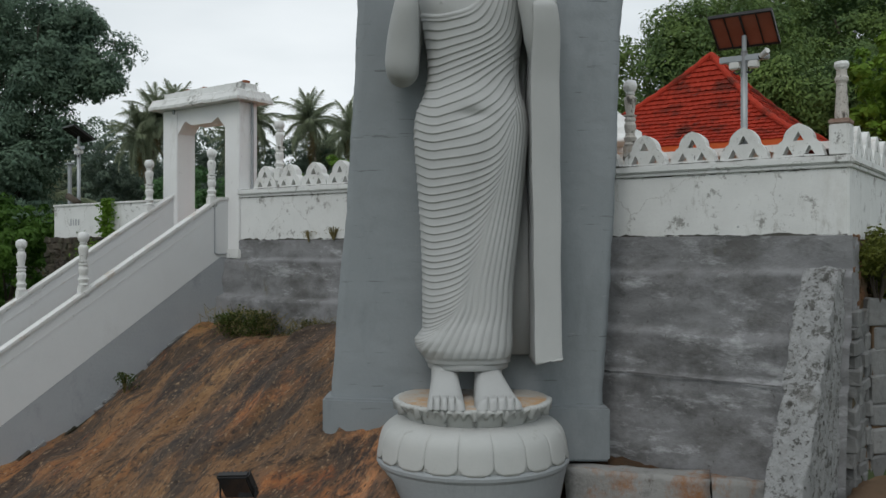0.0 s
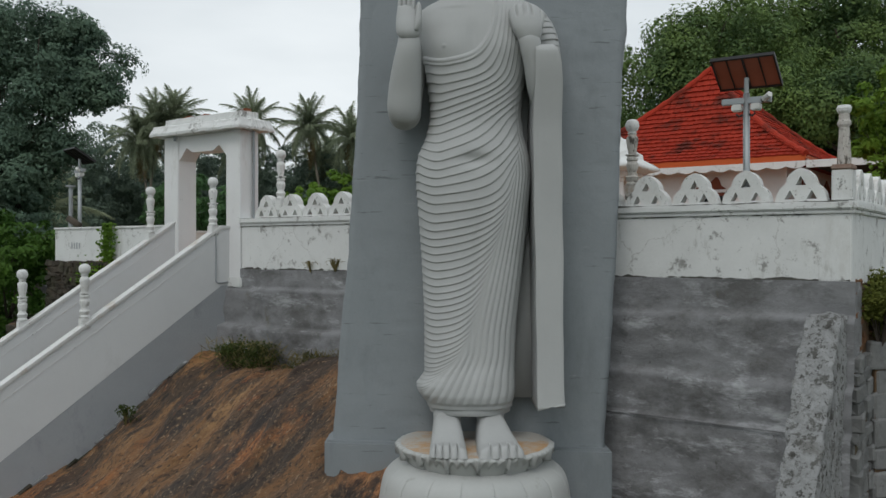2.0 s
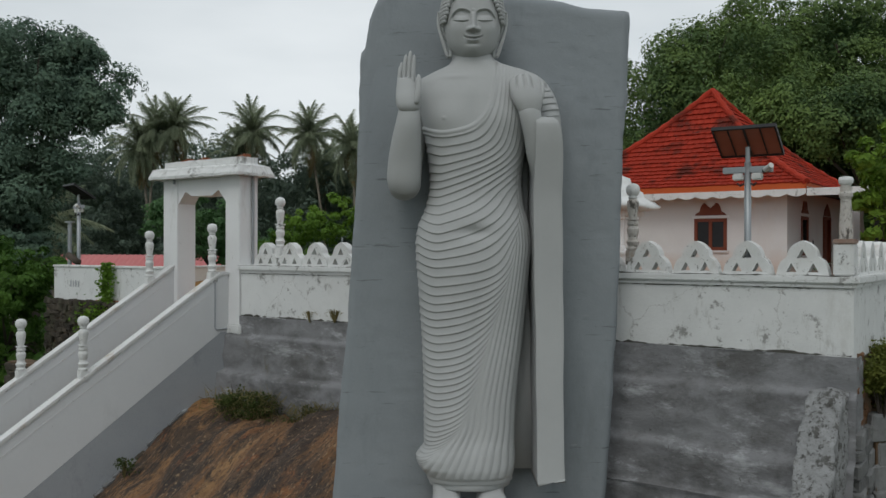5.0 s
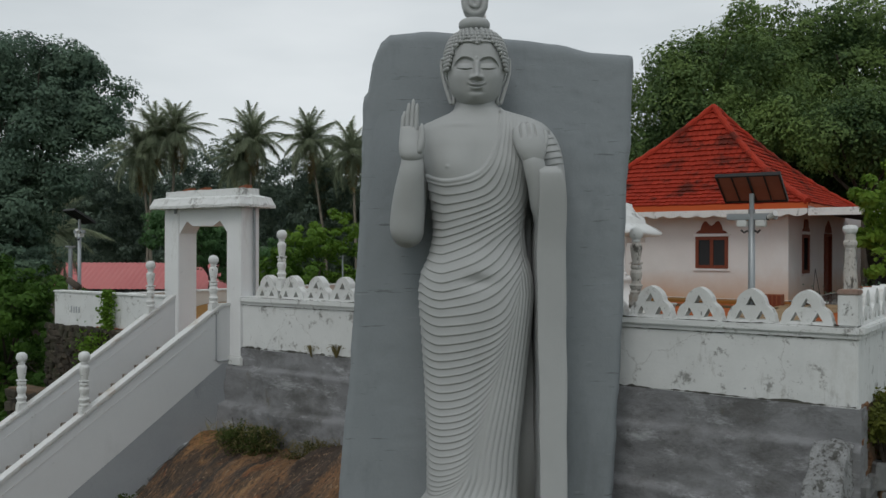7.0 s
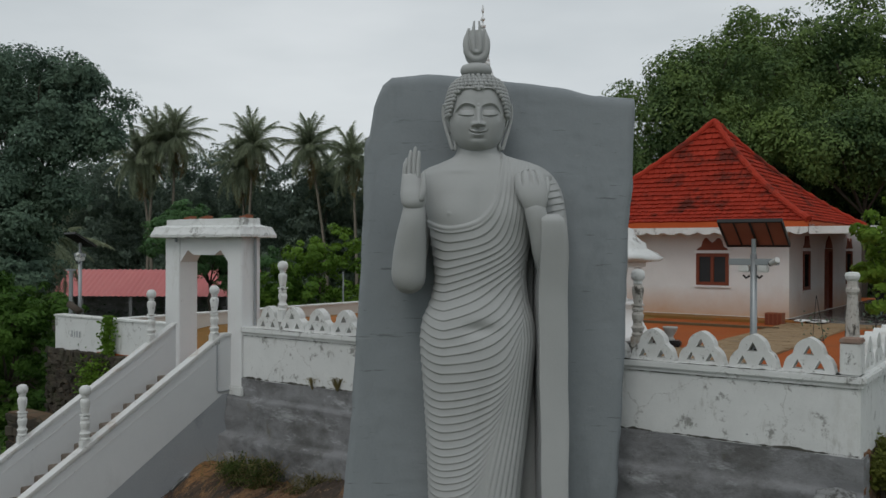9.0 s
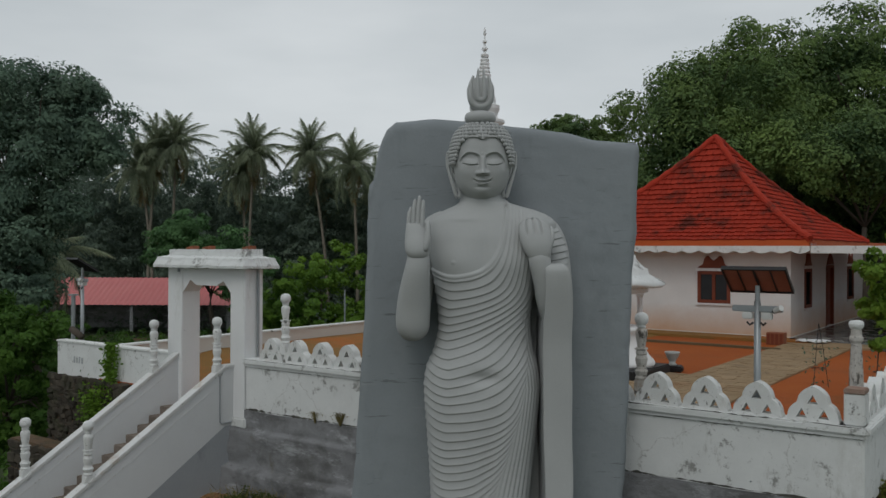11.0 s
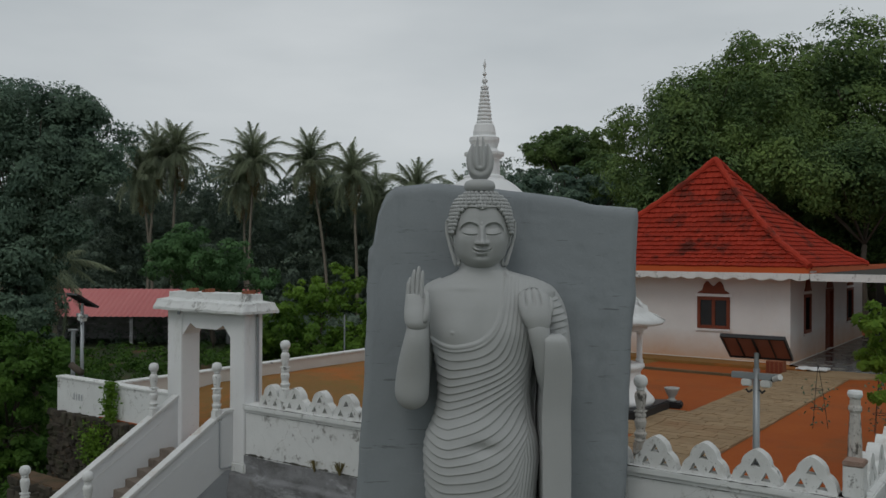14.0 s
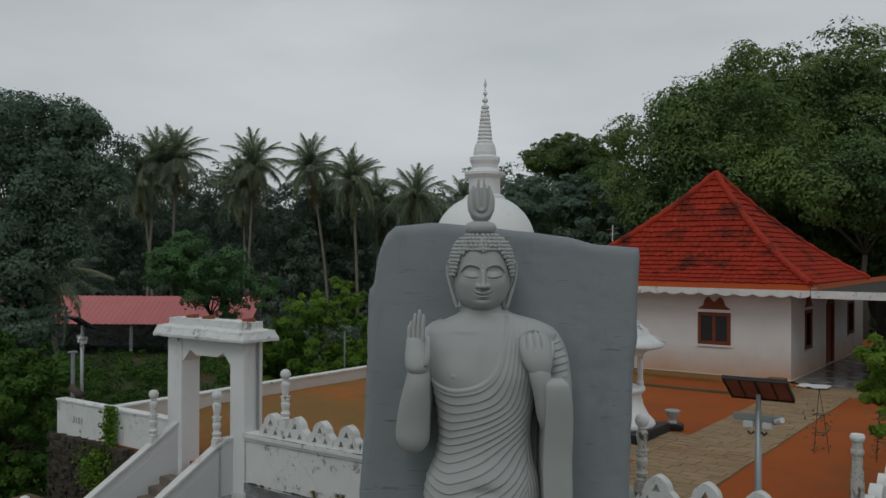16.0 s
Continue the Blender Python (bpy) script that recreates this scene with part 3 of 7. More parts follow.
# ---- retaining wall, white wall and parapet ----
def retaining_wall():
    """Cement-rendered bank wall with soft ledges, under the white wall."""
    verts, faces = [], []
    ns, nz = 200, 150
    for j in range(nz + 1):
        z = -1.5 + 4.88 * j / nz
        for i in range(ns + 1):
            s = -12.25 + 12.3 * i / ns
            t = smooth_step(-8.0, -4.0, s)
            wave = 0.06 * noise.noise((s * 0.7, z * 0.4, 2.0))
            if t < 0.5:
                out = 0.03 + 0.10 * smooth_step(3.0 + wave, 2.96 + wave, z) + 0.18 * smooth_step(2.25 + wave, 2.19 + wave, z)
            else:
                out = 0.03 + 0.11 * smooth_step(2.92 + wave, 2.83 + wave, z) + 0.13 * smooth_step(2.06 + wave, 1.96 + wave, z) + 0.10 * smooth_step(1.43, 1.38, z) + 0.1 * smooth_step(1.0, 0.2, z)
            out += 0.07 * noise.noise((s * 0.9, z * 1.7, 0.3)) + 0.035 * noise.noise((s * 3.1, z * 4.0, 0.9))
            p = YARD @ Vector((s, -max(out, 0.018), z))
            verts.append(p[:])
    for j in range(nz):
        for i in range(ns):
            a = j * (ns + 1) + i
            faces.append((a, a + 1, a + ns + 2, a + ns + 1))
    ob = cloud_mesh("retaining_wall", verts, faces, M["cement"], smooth=True)
    tagged(ob, "rough grey cement retaining wall with uneven ledges", "retaining wall", kind="structure")
    bm = bmesh.new()
    box(bm, -12.25, 0.03, 0.04, 0.5, -1.5, 3.36)
    bmesh.ops.transform(bm, matrix=YARD, verts=bm.verts[:])
    part("core", bm, M["cement"], ob)


retaining_wall()


def merlon_mesh():
    w, h = 0.335, 0.47
    half = [(w, 0.0), (w, 0.03), (0.322, 0.06), (0.315, 0.105), (0.298, 0.15), (0.272, 0.19), (0.238, 0.222), (0.208, 0.24), (0.196, 0.262), (0.19, 0.298), (0.175, 0.34), (0.15, 0.378), (0.115, 0.412), (0.075, 0.44), (0.032, 0.46), (0.0, h)]
    outline = half + [(-x, z) for x, z in half[-2::-1]]
    tri = lambda cx, cz, a: [(cx - a, cz - a * 0.8), (cx + a, cz - a * 0.8), (cx, cz + a)]
    bm = bmesh.new()
    prism(bm, outline, -0.085, 0.095, [tri(0, 0.29, 0.07), tri(-0.14, 0.10, 0.07), tri(0.14, 0.10, 0.07)])
    return bm


def wall_run(name, m, length, places, label):
    """White wall with a moulded coping and a row of pierced merlons. m: its frame, x along, y inwards."""
    t = thing(name, m, label, "wall", kind="structure")
    bm = bmesh.new()
    box(bm, 0, length, 0, 0.26, 3.335, 4.28)
    part("wall_face", bm, M["white"], t)
    bm = bmesh.new()
    box(bm, -0.02, length + 0.02, -0.035, 0.30, 4.272, 4.325, 0.008)
    box(bm, -0.04, length + 0.04, -0.075, 0.33, 4.325, 4.43, 0.018)
    part("coping", bm, M["white"], t, "moulded coping with weather stains")
    proto = None
    for x in places:
        at = Matrix.Translation((x, 0.11, 4.428))
        if proto is None:
            proto = part("merlon", merlon_mesh(), M["white_worn"], t, m=at)
        else:
            share(proto, "merlon", t, at)
    return t


front_wall = wall_run("wall_front", yard(-11.72, 0), 11.72 - 0.02, [0.70 + 0.687 * i for i in range(8)] + [11.08 - 0.73 * i for i in range(7)], "white parapet wall with pierced merlons and peeling paint")
side_wall = wall_run("wall_side", yard(0, 0.02) @ pose(0, 0, 0, 0, 0, 90), 13.0, [0.80 + 0.7 * i for i in range(17)], "white side parapet wall with pierced merlons")


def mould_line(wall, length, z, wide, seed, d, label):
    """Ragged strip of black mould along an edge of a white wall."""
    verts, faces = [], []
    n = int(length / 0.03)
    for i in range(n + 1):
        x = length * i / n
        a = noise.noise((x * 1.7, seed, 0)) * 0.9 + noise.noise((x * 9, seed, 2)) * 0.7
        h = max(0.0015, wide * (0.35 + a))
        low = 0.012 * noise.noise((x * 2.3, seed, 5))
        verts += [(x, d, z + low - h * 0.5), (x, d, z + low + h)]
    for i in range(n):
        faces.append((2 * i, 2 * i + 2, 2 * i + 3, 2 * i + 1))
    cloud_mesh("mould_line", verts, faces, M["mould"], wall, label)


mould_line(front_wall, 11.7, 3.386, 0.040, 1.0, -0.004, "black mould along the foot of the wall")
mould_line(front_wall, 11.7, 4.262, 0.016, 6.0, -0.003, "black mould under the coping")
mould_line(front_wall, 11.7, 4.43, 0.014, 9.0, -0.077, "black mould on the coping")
bm = bmesh.new()
box(bm, -0.25, 0.0, -0.01, 0.30, 4.43, 4.86, 0.02)
part("corner_pier", bm, M["white_worn"], front_wall, m=Matrix.Translation((11.72, 0, 0)))
bm = bmesh.new()
box(bm, -0.255, 0.005, -0.015, 0.305, 4.845, 4.915, 0.015)
part("pier_cap", bm, M["pier_cap"], front_wall, "worn red-brown pier top", m=Matrix.Translation((11.72, 0, 0)))


# ---- slab, pedestal, statue ----
SLAB_ROWS = [(0.3, -1.66, 2.33, 12.36), (1.2, -1.60, 2.29, 12.40), (2.5, -1.53, 2.38, 12.44), (4.1, -1.41, 2.48, 12.5), (5.4, -1.34, 2.53, 12.55), (6.65, -1.28, 2.58, 12.62), (7.45, -1.25, 2.65, 12.7), (8.7, -1.24, 2.71, 12.8)]


def slab_top(x):
    return table([(-1.3, 7.58), (-1.25, 7.64), (-1.16, 7.72), (-1.12, 7.85), (-1.105, 8.2), (-0.97, 8.47), (-0.85, 8.57), (-0.3, 8.62), (0.3, 8.58), (1.0, 8.50), (1.6, 8.43), (2.1, 8.31), (2.72, 8.27)], x)[0]


def statue_slab():
    nx, nz = 60, 150
    front, back = {}, {}
    bm = bmesh.new()
    for i in range(nx + 1):
        t = i / nx
        for j in range(nz + 1):
            z0 = 0.2 + (8.7 - 0.2) * j / nz
            xl, xr, yf = table(SLAB_ROWS, z0)
            edge = 0.02 * noise.noise((z0 * 1.3, 4.0 + t * 9, 0)) + 0.012 * noise.noise((z0 * 4.3, 4.0 + t * 9, 0))
            x = xl + (xr - xl) * t + edge
            z = 0.2 + (slab_top(x) - 0.2) * j / nz
            yf = table(SLAB_ROWS, z)[2]
            ripple = 0.018 * noise.noise((x * 1.1, z * 1.1, 0)) + 0.008 * noise.noise((x * 4, z * 5, 2))
            chip = noise.noise((x * 1.3 + 7, z * 7.0, 5))
            if abs(chip) < 0.015:
                ripple += 0.012
            round_off = 0.06 * (max(0, abs(2 * t - 1) - 0.965) / 0.035) ** 2 + 0.06 * max(0, (j / nz - 0.985) / 0.015) ** 2
            front[i, j] = bm.verts.new((x, yf + ripple + round_off, z))
            if i in (0, nx) or j in (0, nz):
                back[i, j] = bm.verts.new((x, yf + 0.62, z))
    for i in range(nx):
        for j in range(nz):
            bm.faces.new((front[i, j], front[i + 1, j], front[i + 1, j + 1], front[i, j + 1]))
    for i in range(nx):
        for j in (0, nz):
            bm.faces.new((front[i, j], front[i + 1, j], back[i + 1, j], back[i, j]))
    for j in range(nz):
        for i in (0, nx):
            bm.faces.new((front[i, j], front[i, j + 1], back[i, j + 1], back[i, j]))
    rim = [back[i, 0] for i in range(nx + 1)] + [back[nx, j] for j in range(1, nz + 1)] + [back[i, nz] for i in range(nx - 1, -1, -1)] + [back[0, j] for j in range(nz - 1, 0, -1)]
    bm.faces.new(rim)
    t = thing("backing_slab", Matrix.Identity(4), "tall uneven blue-grey painted slab standing behind the statue", "slab")
    part("slab", bm, M["slab"], t, smooth=True)
    bm = bmesh.new()
    box(bm, -1.70, 2.36, 12.26, 12.9, 0.2, 1.10, 0.03)
    for v in bm.verts:
        v.co.x += 0.02 * noise.noise((v.co.z * 3, v.co.y, 1))
        v.co.z -= 0.035 * (v.co.x + 1.7) if v.co.z > 1 else 0
    part("plinth", bm, M["slab"], t)


statue_slab()


def lotus_pedestal():
    c = (0.40, 11.80)
    t = thing("lotus_pedestal", Matrix.Translation((c[0], c[1], -0.6)), "round pale grey lotus pedestal under the statue", "pedestal")
    bm = bmesh.new()
    lathe(bm, [(1.10, 0.0), (1.16, 0.35), (1.235, 0.75), (1.275, 0.93), (1.30, 0.97), (1.305, 1.01), (1.29, 1.04), (1.2, 1.06)], 64)
    part("drum", bm, M["drum"], t, "blue-grey drum", smooth=False)
    # lower ring of broad petals
    bm = bmesh.new()
    lathe(bm, [(1.262, 1.0), (1.25, 1.1), (1.215, 1.3), (1.16, 1.44), (1.04, 1.525), (0.90, 1.545), (0.7, 1.55)], 48)
    part("core", bm, M["pedestal"], t, smooth=True)

    def petal(r_low, r_mid, r_top, z0, z1, half):
        bm = bmesh.new()
        n, k = 14, 14
        grid = []
        for j in range(k + 1):
            v = j / k
            row = []
            for i in range(n + 1):
                u = math.sin(math.pi * (i / n - 0.5))
                wide = half * (1.0 if v > 0.22 else 0.45 + 0.55 * (1 - ((0.22 - v) / 0.22) ** 2) ** 0.5)
                a = u * wide - math.pi / 2
                r = r_low + (r_mid - r_low) * v + (r_top - r_mid) * v ** 6
                r += 0.012 * (1 - abs(u) ** 18)
                z = z0 + (z1 - z0) * v
                row.append(bm.verts.new((r * math.cos(a), r * math.sin(a), z)))
            grid.append(row)
        for j in range(k):
            for i in range(n):
                bm.faces.new((grid[j][i], grid[j][i + 1], grid[j + 1][i + 1], grid[j + 1][i]))
        e = bmesh.ops.extrude_face_region(bm, geom=bm.faces[:])
        for v in e["geom"]:
            if isinstance(v, bmesh.types.BMVert):
                v.co.x, v.co.y = v.co.x * 0.93, v.co.y * 0.93
        return bm

    first = part("petal", petal(1.285, 1.20, 0.92, 1.035, 1.56, 0.1735), M["pedestal"], t, smooth=True)
    count = 18
    for i in range(1, count):
        share(first, "petal", t, pose(0, 0, 0, 0, 0, 360 * i / count))
    # upper disc with a scalloped rim
    bm = bmesh.new()
    seg = 384
    prof = [(0.74, 1.48), (0.83, 1.485), (0.87, 1.50), (0.915, 1.56), (0.955, 1.63), (0.985, 1.69), (0.995, 1.715), (1.045, 1.735), (1.06, 1.76), (1.05, 1.785), (1.0, 1.797), (0.97, 1.78)]
    rings = []
    for r, z in prof:
        ring = []
        for i in range(seg):
            a = 2 * math.pi * i / seg
            f = (a * 16 / (2 * math.pi)) % 1.0
            gap = min(f, 1 - f)
            lobe = abs(math.sin(3 * math.pi * (f - 0.08) / 0.84)) if 0.08 < f < 0.92 else 0.0
            rr = r
            if 1.5 < z < 1.72:
                rr -= 0.04 * math.exp(-(gap / 0.045) ** 2) - 0.016 * math.sin(math.pi * f)
            if 1.72 < z < 1.79:
                rr += 0.06 * lobe ** 0.7 + 0.07 * math.exp(-(gap / 0.03) ** 2) - 0.045
            zz = z + (0.075 * lobe ** 1.3 - 0.055 - 0.05 * math.exp(-(gap / 0.04) ** 2) if 1.70 < z < 1.74 else 0.008 * noise.noise((a * 9, z, 0)))
            ring.append(bm.verts.new((rr * math.cos(a), rr * math.sin(a), zz)))
        rings.append(ring)
    skin(bm, rings)
    part("lotus_disc", bm, M["pedestal"], t, smooth=True)
    bm = bmesh.new()
    lathe(bm, [(1.0, 1.78), (1.0, 1.799), (0.0001, 1.803)], 48)
    part("disc_top", bm, M["rust"], t, "rust-stained disc top")


lotus_pedestal()

BODY = [(1.70, -0.24, 0.91), (1.78, -0.26, 0.905), (1.90, -0.35, 0.925), (1.99, -0.37, 0.93), (2.07, -0.32, 0.925), (2.16, -0.265, 0.92), (2.72, -0.265, 0.935), (3.48, -0.29, 1.01), (4.24, -0.34, 1.08), (4.84, -0.38, 1.13), (5.07, -0.355, 1.11), (5.37, -0.24, 1.03), (5.67, -0.19, 1.0), (6.28, -0.26, 1.09), (6.60, -0.34, 1.25), (6.85, -0.38, 1.34), (7.02, -0.36, 1.34), (7.13, -0.28, 1.24), (7.21, -0.13, 1.06), (7.27, 0.0, 0.84), (7.32, 0.06, 0.70), (7.40, 0.09, 0.64), (7.5, 0.10, 0.62)]
# where the level folds of the robe meet its upright pleats
PLEAT_LINE = [(1.70, -0.34), (1.9, -0.25), (2.05, -0.12), (2.2, 0.05), (2.32, 0.17), (2.46, 0.28), (2.71, 0.40), (3.08, 0.50), (3.5, 0.59), (4.2, 0.79), (4.6, 0.90), (5.2, 0.975), (5.6, 0.95), (5.85, 0.86), (6.1, 0.775), (6.35, 0.69)]


def ease(a, b, x):
    t = np.clip((x - a) / (b - a), 0.0, 1.0)
    return t * t * (3 - 2 * t)


FOLD_Z = np.linspace(8.2, 1.2, 1401)
FOLD_N = np.concatenate([[0.0], np.cumsum(0.005 / (0.095 + 0.021 * ease(2.4, 4.9, FOLD_Z[1:])))])
FOLD_N -= np.interp(-6.345, -FOLD_Z, FOLD_N)


def robe_relief(x, z):
    """Height of the cloth over the body: lipped folds that hang level and sweep up to the shoulder, and upright pleats."""
    torso = ease(4.7, 5.5, z)
    lift = 0.10 * np.clip((0.05 - x) / 0.3, 0, 1.3) ** 2 * ease(5.2, 6.2, z) + 0.058 * np.clip((-0.07 - x) / 0.19, 0, 1.4) ** 2 * (1 - ease(5.2, 6.2, z))
    lift = lift + 0.26 * np.clip(x + 0.05, 0, 0.9) * ease(4.4, 5.1, z) * ease(6.3, 5.7, z)
    wave = 0.016 * np.sin(2.3 * z + 3.1 * x) + 0.010 * np.sin(7.7 * z - 2.0 * x + 1.0)
    nz = np.interp(-(z - lift + wave), -FOLD_Z, FOLD_N)
    pitch = 0.095 + 0.021 * ease(2.4, 4.9, z)
    k = 0.213 - 0.09 * ease(6.2, 5.5, z)
    nx = (x - 0.69) / 0.04
    top = np.maximum(nz, nx)
    n_torso = top + np.log(np.exp(k * (nz - top)) + np.exp(k * (nx - top))) / k
    share_z = np.exp(k * (nz - n_torso))
    line = np.interp(z, [r[0] for r in PLEAT_LINE], [r[1] for r in PLEAT_LINE])
    reach = np.maximum(line - x, 0)
    rise = 0.34 * np.exp(-reach / 0.30) + 0.30 * np.exp(-reach / 0.075)
    n_skirt = nz + rise / pitch
    n = n_skirt * (1 - torso) + n_torso * torso
    slope_x = (1.13 * np.exp(-reach / 0.30) + 4.0 * np.exp(-reach / 0.075)) / pitch * (1 - torso) + (1 - share_z) / 0.04 * torso
    slope_z = (1 - torso) / pitch + share_z / pitch * torso
    gap = np.minimum(1.0, 1 / np.hypot(slope_x, slope_z) / 0.115)
    p = np.mod(n, 1.0)
    lip = (0.06 + 0.94 * np.minimum(p / 0.87, 1.0) ** 1.9) * (1 - ease(0.86, 1.0, p)) + 0.06 * ease(0.9, 1.0, p)
    roll = 0.10 + 0.90 * np.maximum(ease(2.10, 2.24, z), ease(line - 0.5, line - 0.2, x))
    folds = 0.0175 * gap ** 0.6 * lip * roll * (1 - 0.25 * ease(3.0, 2.2, z))
    right = np.interp(z, [r[0] for r in BODY], [r[2] for r in BODY])
    q = np.mod((right - x) / (0.042 + 0.036 * ease(4.9, 2.2, z) + 0.035 * ease(2.5, 1.75, z)), 1.0)
    pleats = (0.011 + 0.005 * ease(4.5, 2.5, z)) * (1 - np.abs(2 * q - 1) ** 1.6)
    m = ease(line - 0.07, line + 0.03, x) * ease(6.0, 5.5, z)
    edge = np.where(z > 5.9, ease(0.0, 0.30, n), 1.0)
    hem = 0.010 * np.where(z > 5.9, ease(0.0, 0.2, n) * (1 - ease(0.42, 0.6, n)), 0.0)
    return (folds * (1 - m) + pleats * m + 0.016) * edge * ease(1.74, 1.80, z) + hem


def face_relief(x, z):
    """How far the features of the face stand out; x from its middle, z from the head's centre."""
    a = abs(x)
    g = lambda v, w, e=2: math.exp(-abs(v / w) ** e)
    # brow edge and eye socket
    brow = 0.188 - (2.4 if a < 0.17 else 6.5) * (a - 0.17) ** 2 - 0.30 * max(0.0, 0.07 - a)
    below = brow - z
    side = smooth_step(0.028, 0.06, a) * smooth_step(0.31, 0.25, a)
    f = 0.0
    if below > 0:
        f -= 0.036 * side * smooth_step(0.0, 0.026, below) * (1 - smooth_step(0.03, 0.185, below))
    else:
        f += 0.010 * side * math.exp(below / 0.03)
    # lowered lids
    e = a - 0.157
    lash = 0.030 + 1.6 * e * e + 0.10 * e
    lid = max(0.0, 1 - (e / 0.104) ** 2) ** 0.5
    if lid > 0:
        up = (z - lash) / 0.075
        if 0 <= up < 1:
            f += lid * (0.014 * (1 - up ** 2) + 0.010 * (1 - up))
        elif up < 0:
            f += lid * (0.024 * max(0.0, 1 + up / 0.10) - 0.010 * g(z - lash + 0.014, 0.007))
    # nose
    t = min(1.0, max(0.0, (0.14 - z) / 0.235))
    wide = 0.024 + 0.022 * t
    tip = smooth_step(-0.128, -0.098, z)
    if z < 0.16:
        f += (0.020 + 0.085 * t ** 1.25) * g(x, wide, 2.6) * tip * smooth_step(0.17, 0.10, z)
    f += 0.040 * g(a - 0.062, 0.027, 2.4) * g(z + 0.090, 0.032, 2.4) * tip
    f += 0.022 * g(x, 0.045) * g(z + 0.088, 0.03)
    f -= 0.016 * g(a - 0.036, 0.016) * g(z + 0.122, 0.012)
    # lips, smiling
    arc = z - 2.4 * x * x
    f += 0.030 * g(x, 0.100, 4) * g(arc + 0.185 - 0.006 * g(x, 0.02), 0.016)
    f += 0.030 * g(x, 0.072, 4) * g(arc + 0.227, 0.020)
    f -= 0.024 * g(x, 0.108, 6) * g(arc + 0.205, 0.0065)
    f -= 0.012 * g(a - 0.110, 0.016) * g(arc + 0.200, 0.022)
    f -= 0.010 * g(x, 0.020) * g(z + 0.150, 0.018)
    f -= 0.018 * g(x, 0.085) * g(z + 0.268, 0.018)
    # chin and cheeks
    f += 0.026 * g(x, 0.095) * g(z + 0.325, 0.055)
    f += 0.014 * g(a - 0.20, 0.09) * g(z + 0.085, 0.09)
    f += 0.012 * g(x, 0.016) * g(z - 0.165, 0.016)
    return f


def hairline(x, side):
    """Height of the front edge of the hair; side is how far round the head."""
    a = abs(x)
    return 0.352 + 0.030 * smooth_step(0.0, 0.10, a) - 3.0 * max(0.0, a - 0.19) ** 1.45 - 0.12 * smooth_step(0.30, 0.37, a)


def statue():
    verts, faces = [], []

    def add_grid(rows, closed=True, cap0=False, cap1=False):
        base, k = len(verts), len(rows[0])
        for r in rows:
            verts.extend(tuple(p) for p in r)
        for j in range(len(rows) - 1):
            for i in range(k if closed else k - 1):
                a, b = base + j * k + i, base + j * k + (i + 1) % k
                faces.append((a, b, b + k, a + k))
        if cap0:
            faces.append(tuple(base + i for i in range(k))[::-1])
        if cap1:
            faces.append(tuple(base + (len(rows) - 1) * k + i for i in range(k)))

    def tube_grid(path, seg=20, fine=0):
        """path: (x, y, z, rx, ry) stations; rings lie across the way; fine: rings between the stations, along a curve."""
        if fine:
            rows = [(i, *p) for i, p in enumerate(path)]
            path = [spline(rows, i / fine) for i in range(fine * (len(path) - 1) + 1)]
        pts = [Vector(p[:3]) for p in path]
        rows = []
        for i, p in enumerate(path):
            d = (pts[min(i + 1, len(pts) - 1)] - pts[max(i - 1, 0)]).normalized()
            side = Vector((1, 0, 0)) - d * d.x
            side.normalize()
            fwd = d.cross(side)
            rows.append([pts[i] + side * (p[3] * math.cos(2 * math.pi * q / seg)) + fwd * (p[4] * math.sin(2 * math.pi * q / seg)) for q in range(seg)])
        add_grid(rows, True, True, True)

    def ball(c, r, seg=10, rows_n=7):
        rows = []
        for j in range(rows_n + 1):
            th = math.pi * (0.02 + 0.96 * j / rows_n)
            rows.append([(c[0] + r[0] * math.sin(th) * math.cos(2 * math.pi * i / seg), c[1] + r[1] * math.sin(th) * math.sin(2 * math.pi * i / seg), c[2] - r[2] * math.cos(th)) for i in range(seg)])
        add_grid(rows, True, True, True)

    # body and robe
    nz, front, rear = 860, 270, 40
    zs = np.linspace(1.70, 7.45, nz + 1)
    depths = [(1.7, 0.50), (1.78, 0.535), (1.9, 0.57), (2.05, 0.565), (2.3, 0.53), (3.5, 0.54), (4.6, 0.62), (5.0, 0.60), (5.5, 0.50), (6.3, 0.56), (6.8, 0.52), (7.05, 0.44), (7.25, 0.33), (7.4, 0.28), (7.5, 0.27)]
    middle = [(1.7, 11.80), (6.4, 11.80), (7.25, 11.72), (7.5, 11.66)]
    cols = np.array([(*spline(BODY, z), spline(depths, z)[0], spline(middle, z)[0]) for z in zs])
    ang = np.concatenate([np.pi * (1 + np.arange(front) / front), np.pi * np.arange(rear) / rear])
    ca, sa = np.cos(ang)[None, :], np.sin(ang)[None, :]
    Z = np.repeat(zs[:, None], front + rear, axis=1)
    power = 2 / (2.5 - 0.4 * ease(6.6, 7.4, Z))
    X = ((cols[:, 0] + cols[:, 1]) / 2)[:, None] + ((cols[:, 1] - cols[:, 0]) / 2)[:, None] * np.sign(ca) * np.abs(ca) ** power
    Y = cols[:, 3][:, None] + cols[:, 2][:, None] * np.sign(sa) * np.abs(sa) ** power
    bell = lambda cx, wx, cz, wz: np.exp(-((X - cx) / wx) ** 2 - ((Z - cz) / wz) ** 2)
    F = robe_relief(X, Z)
    # belly and the shaded lap under it, the legs beneath the cloth, breast, collar bones
    F += 0.028 * bell(0.36, 0.34, 5.26, 0.24) - 0.06 * bell(0.38, 0.18, 5.0, 0.085)
    F += -0.05 * np.exp(-((X - 0.38) / 0.12) ** 2) * ease(4.6, 3.6, Z) * ease(1.9, 2.4, Z)
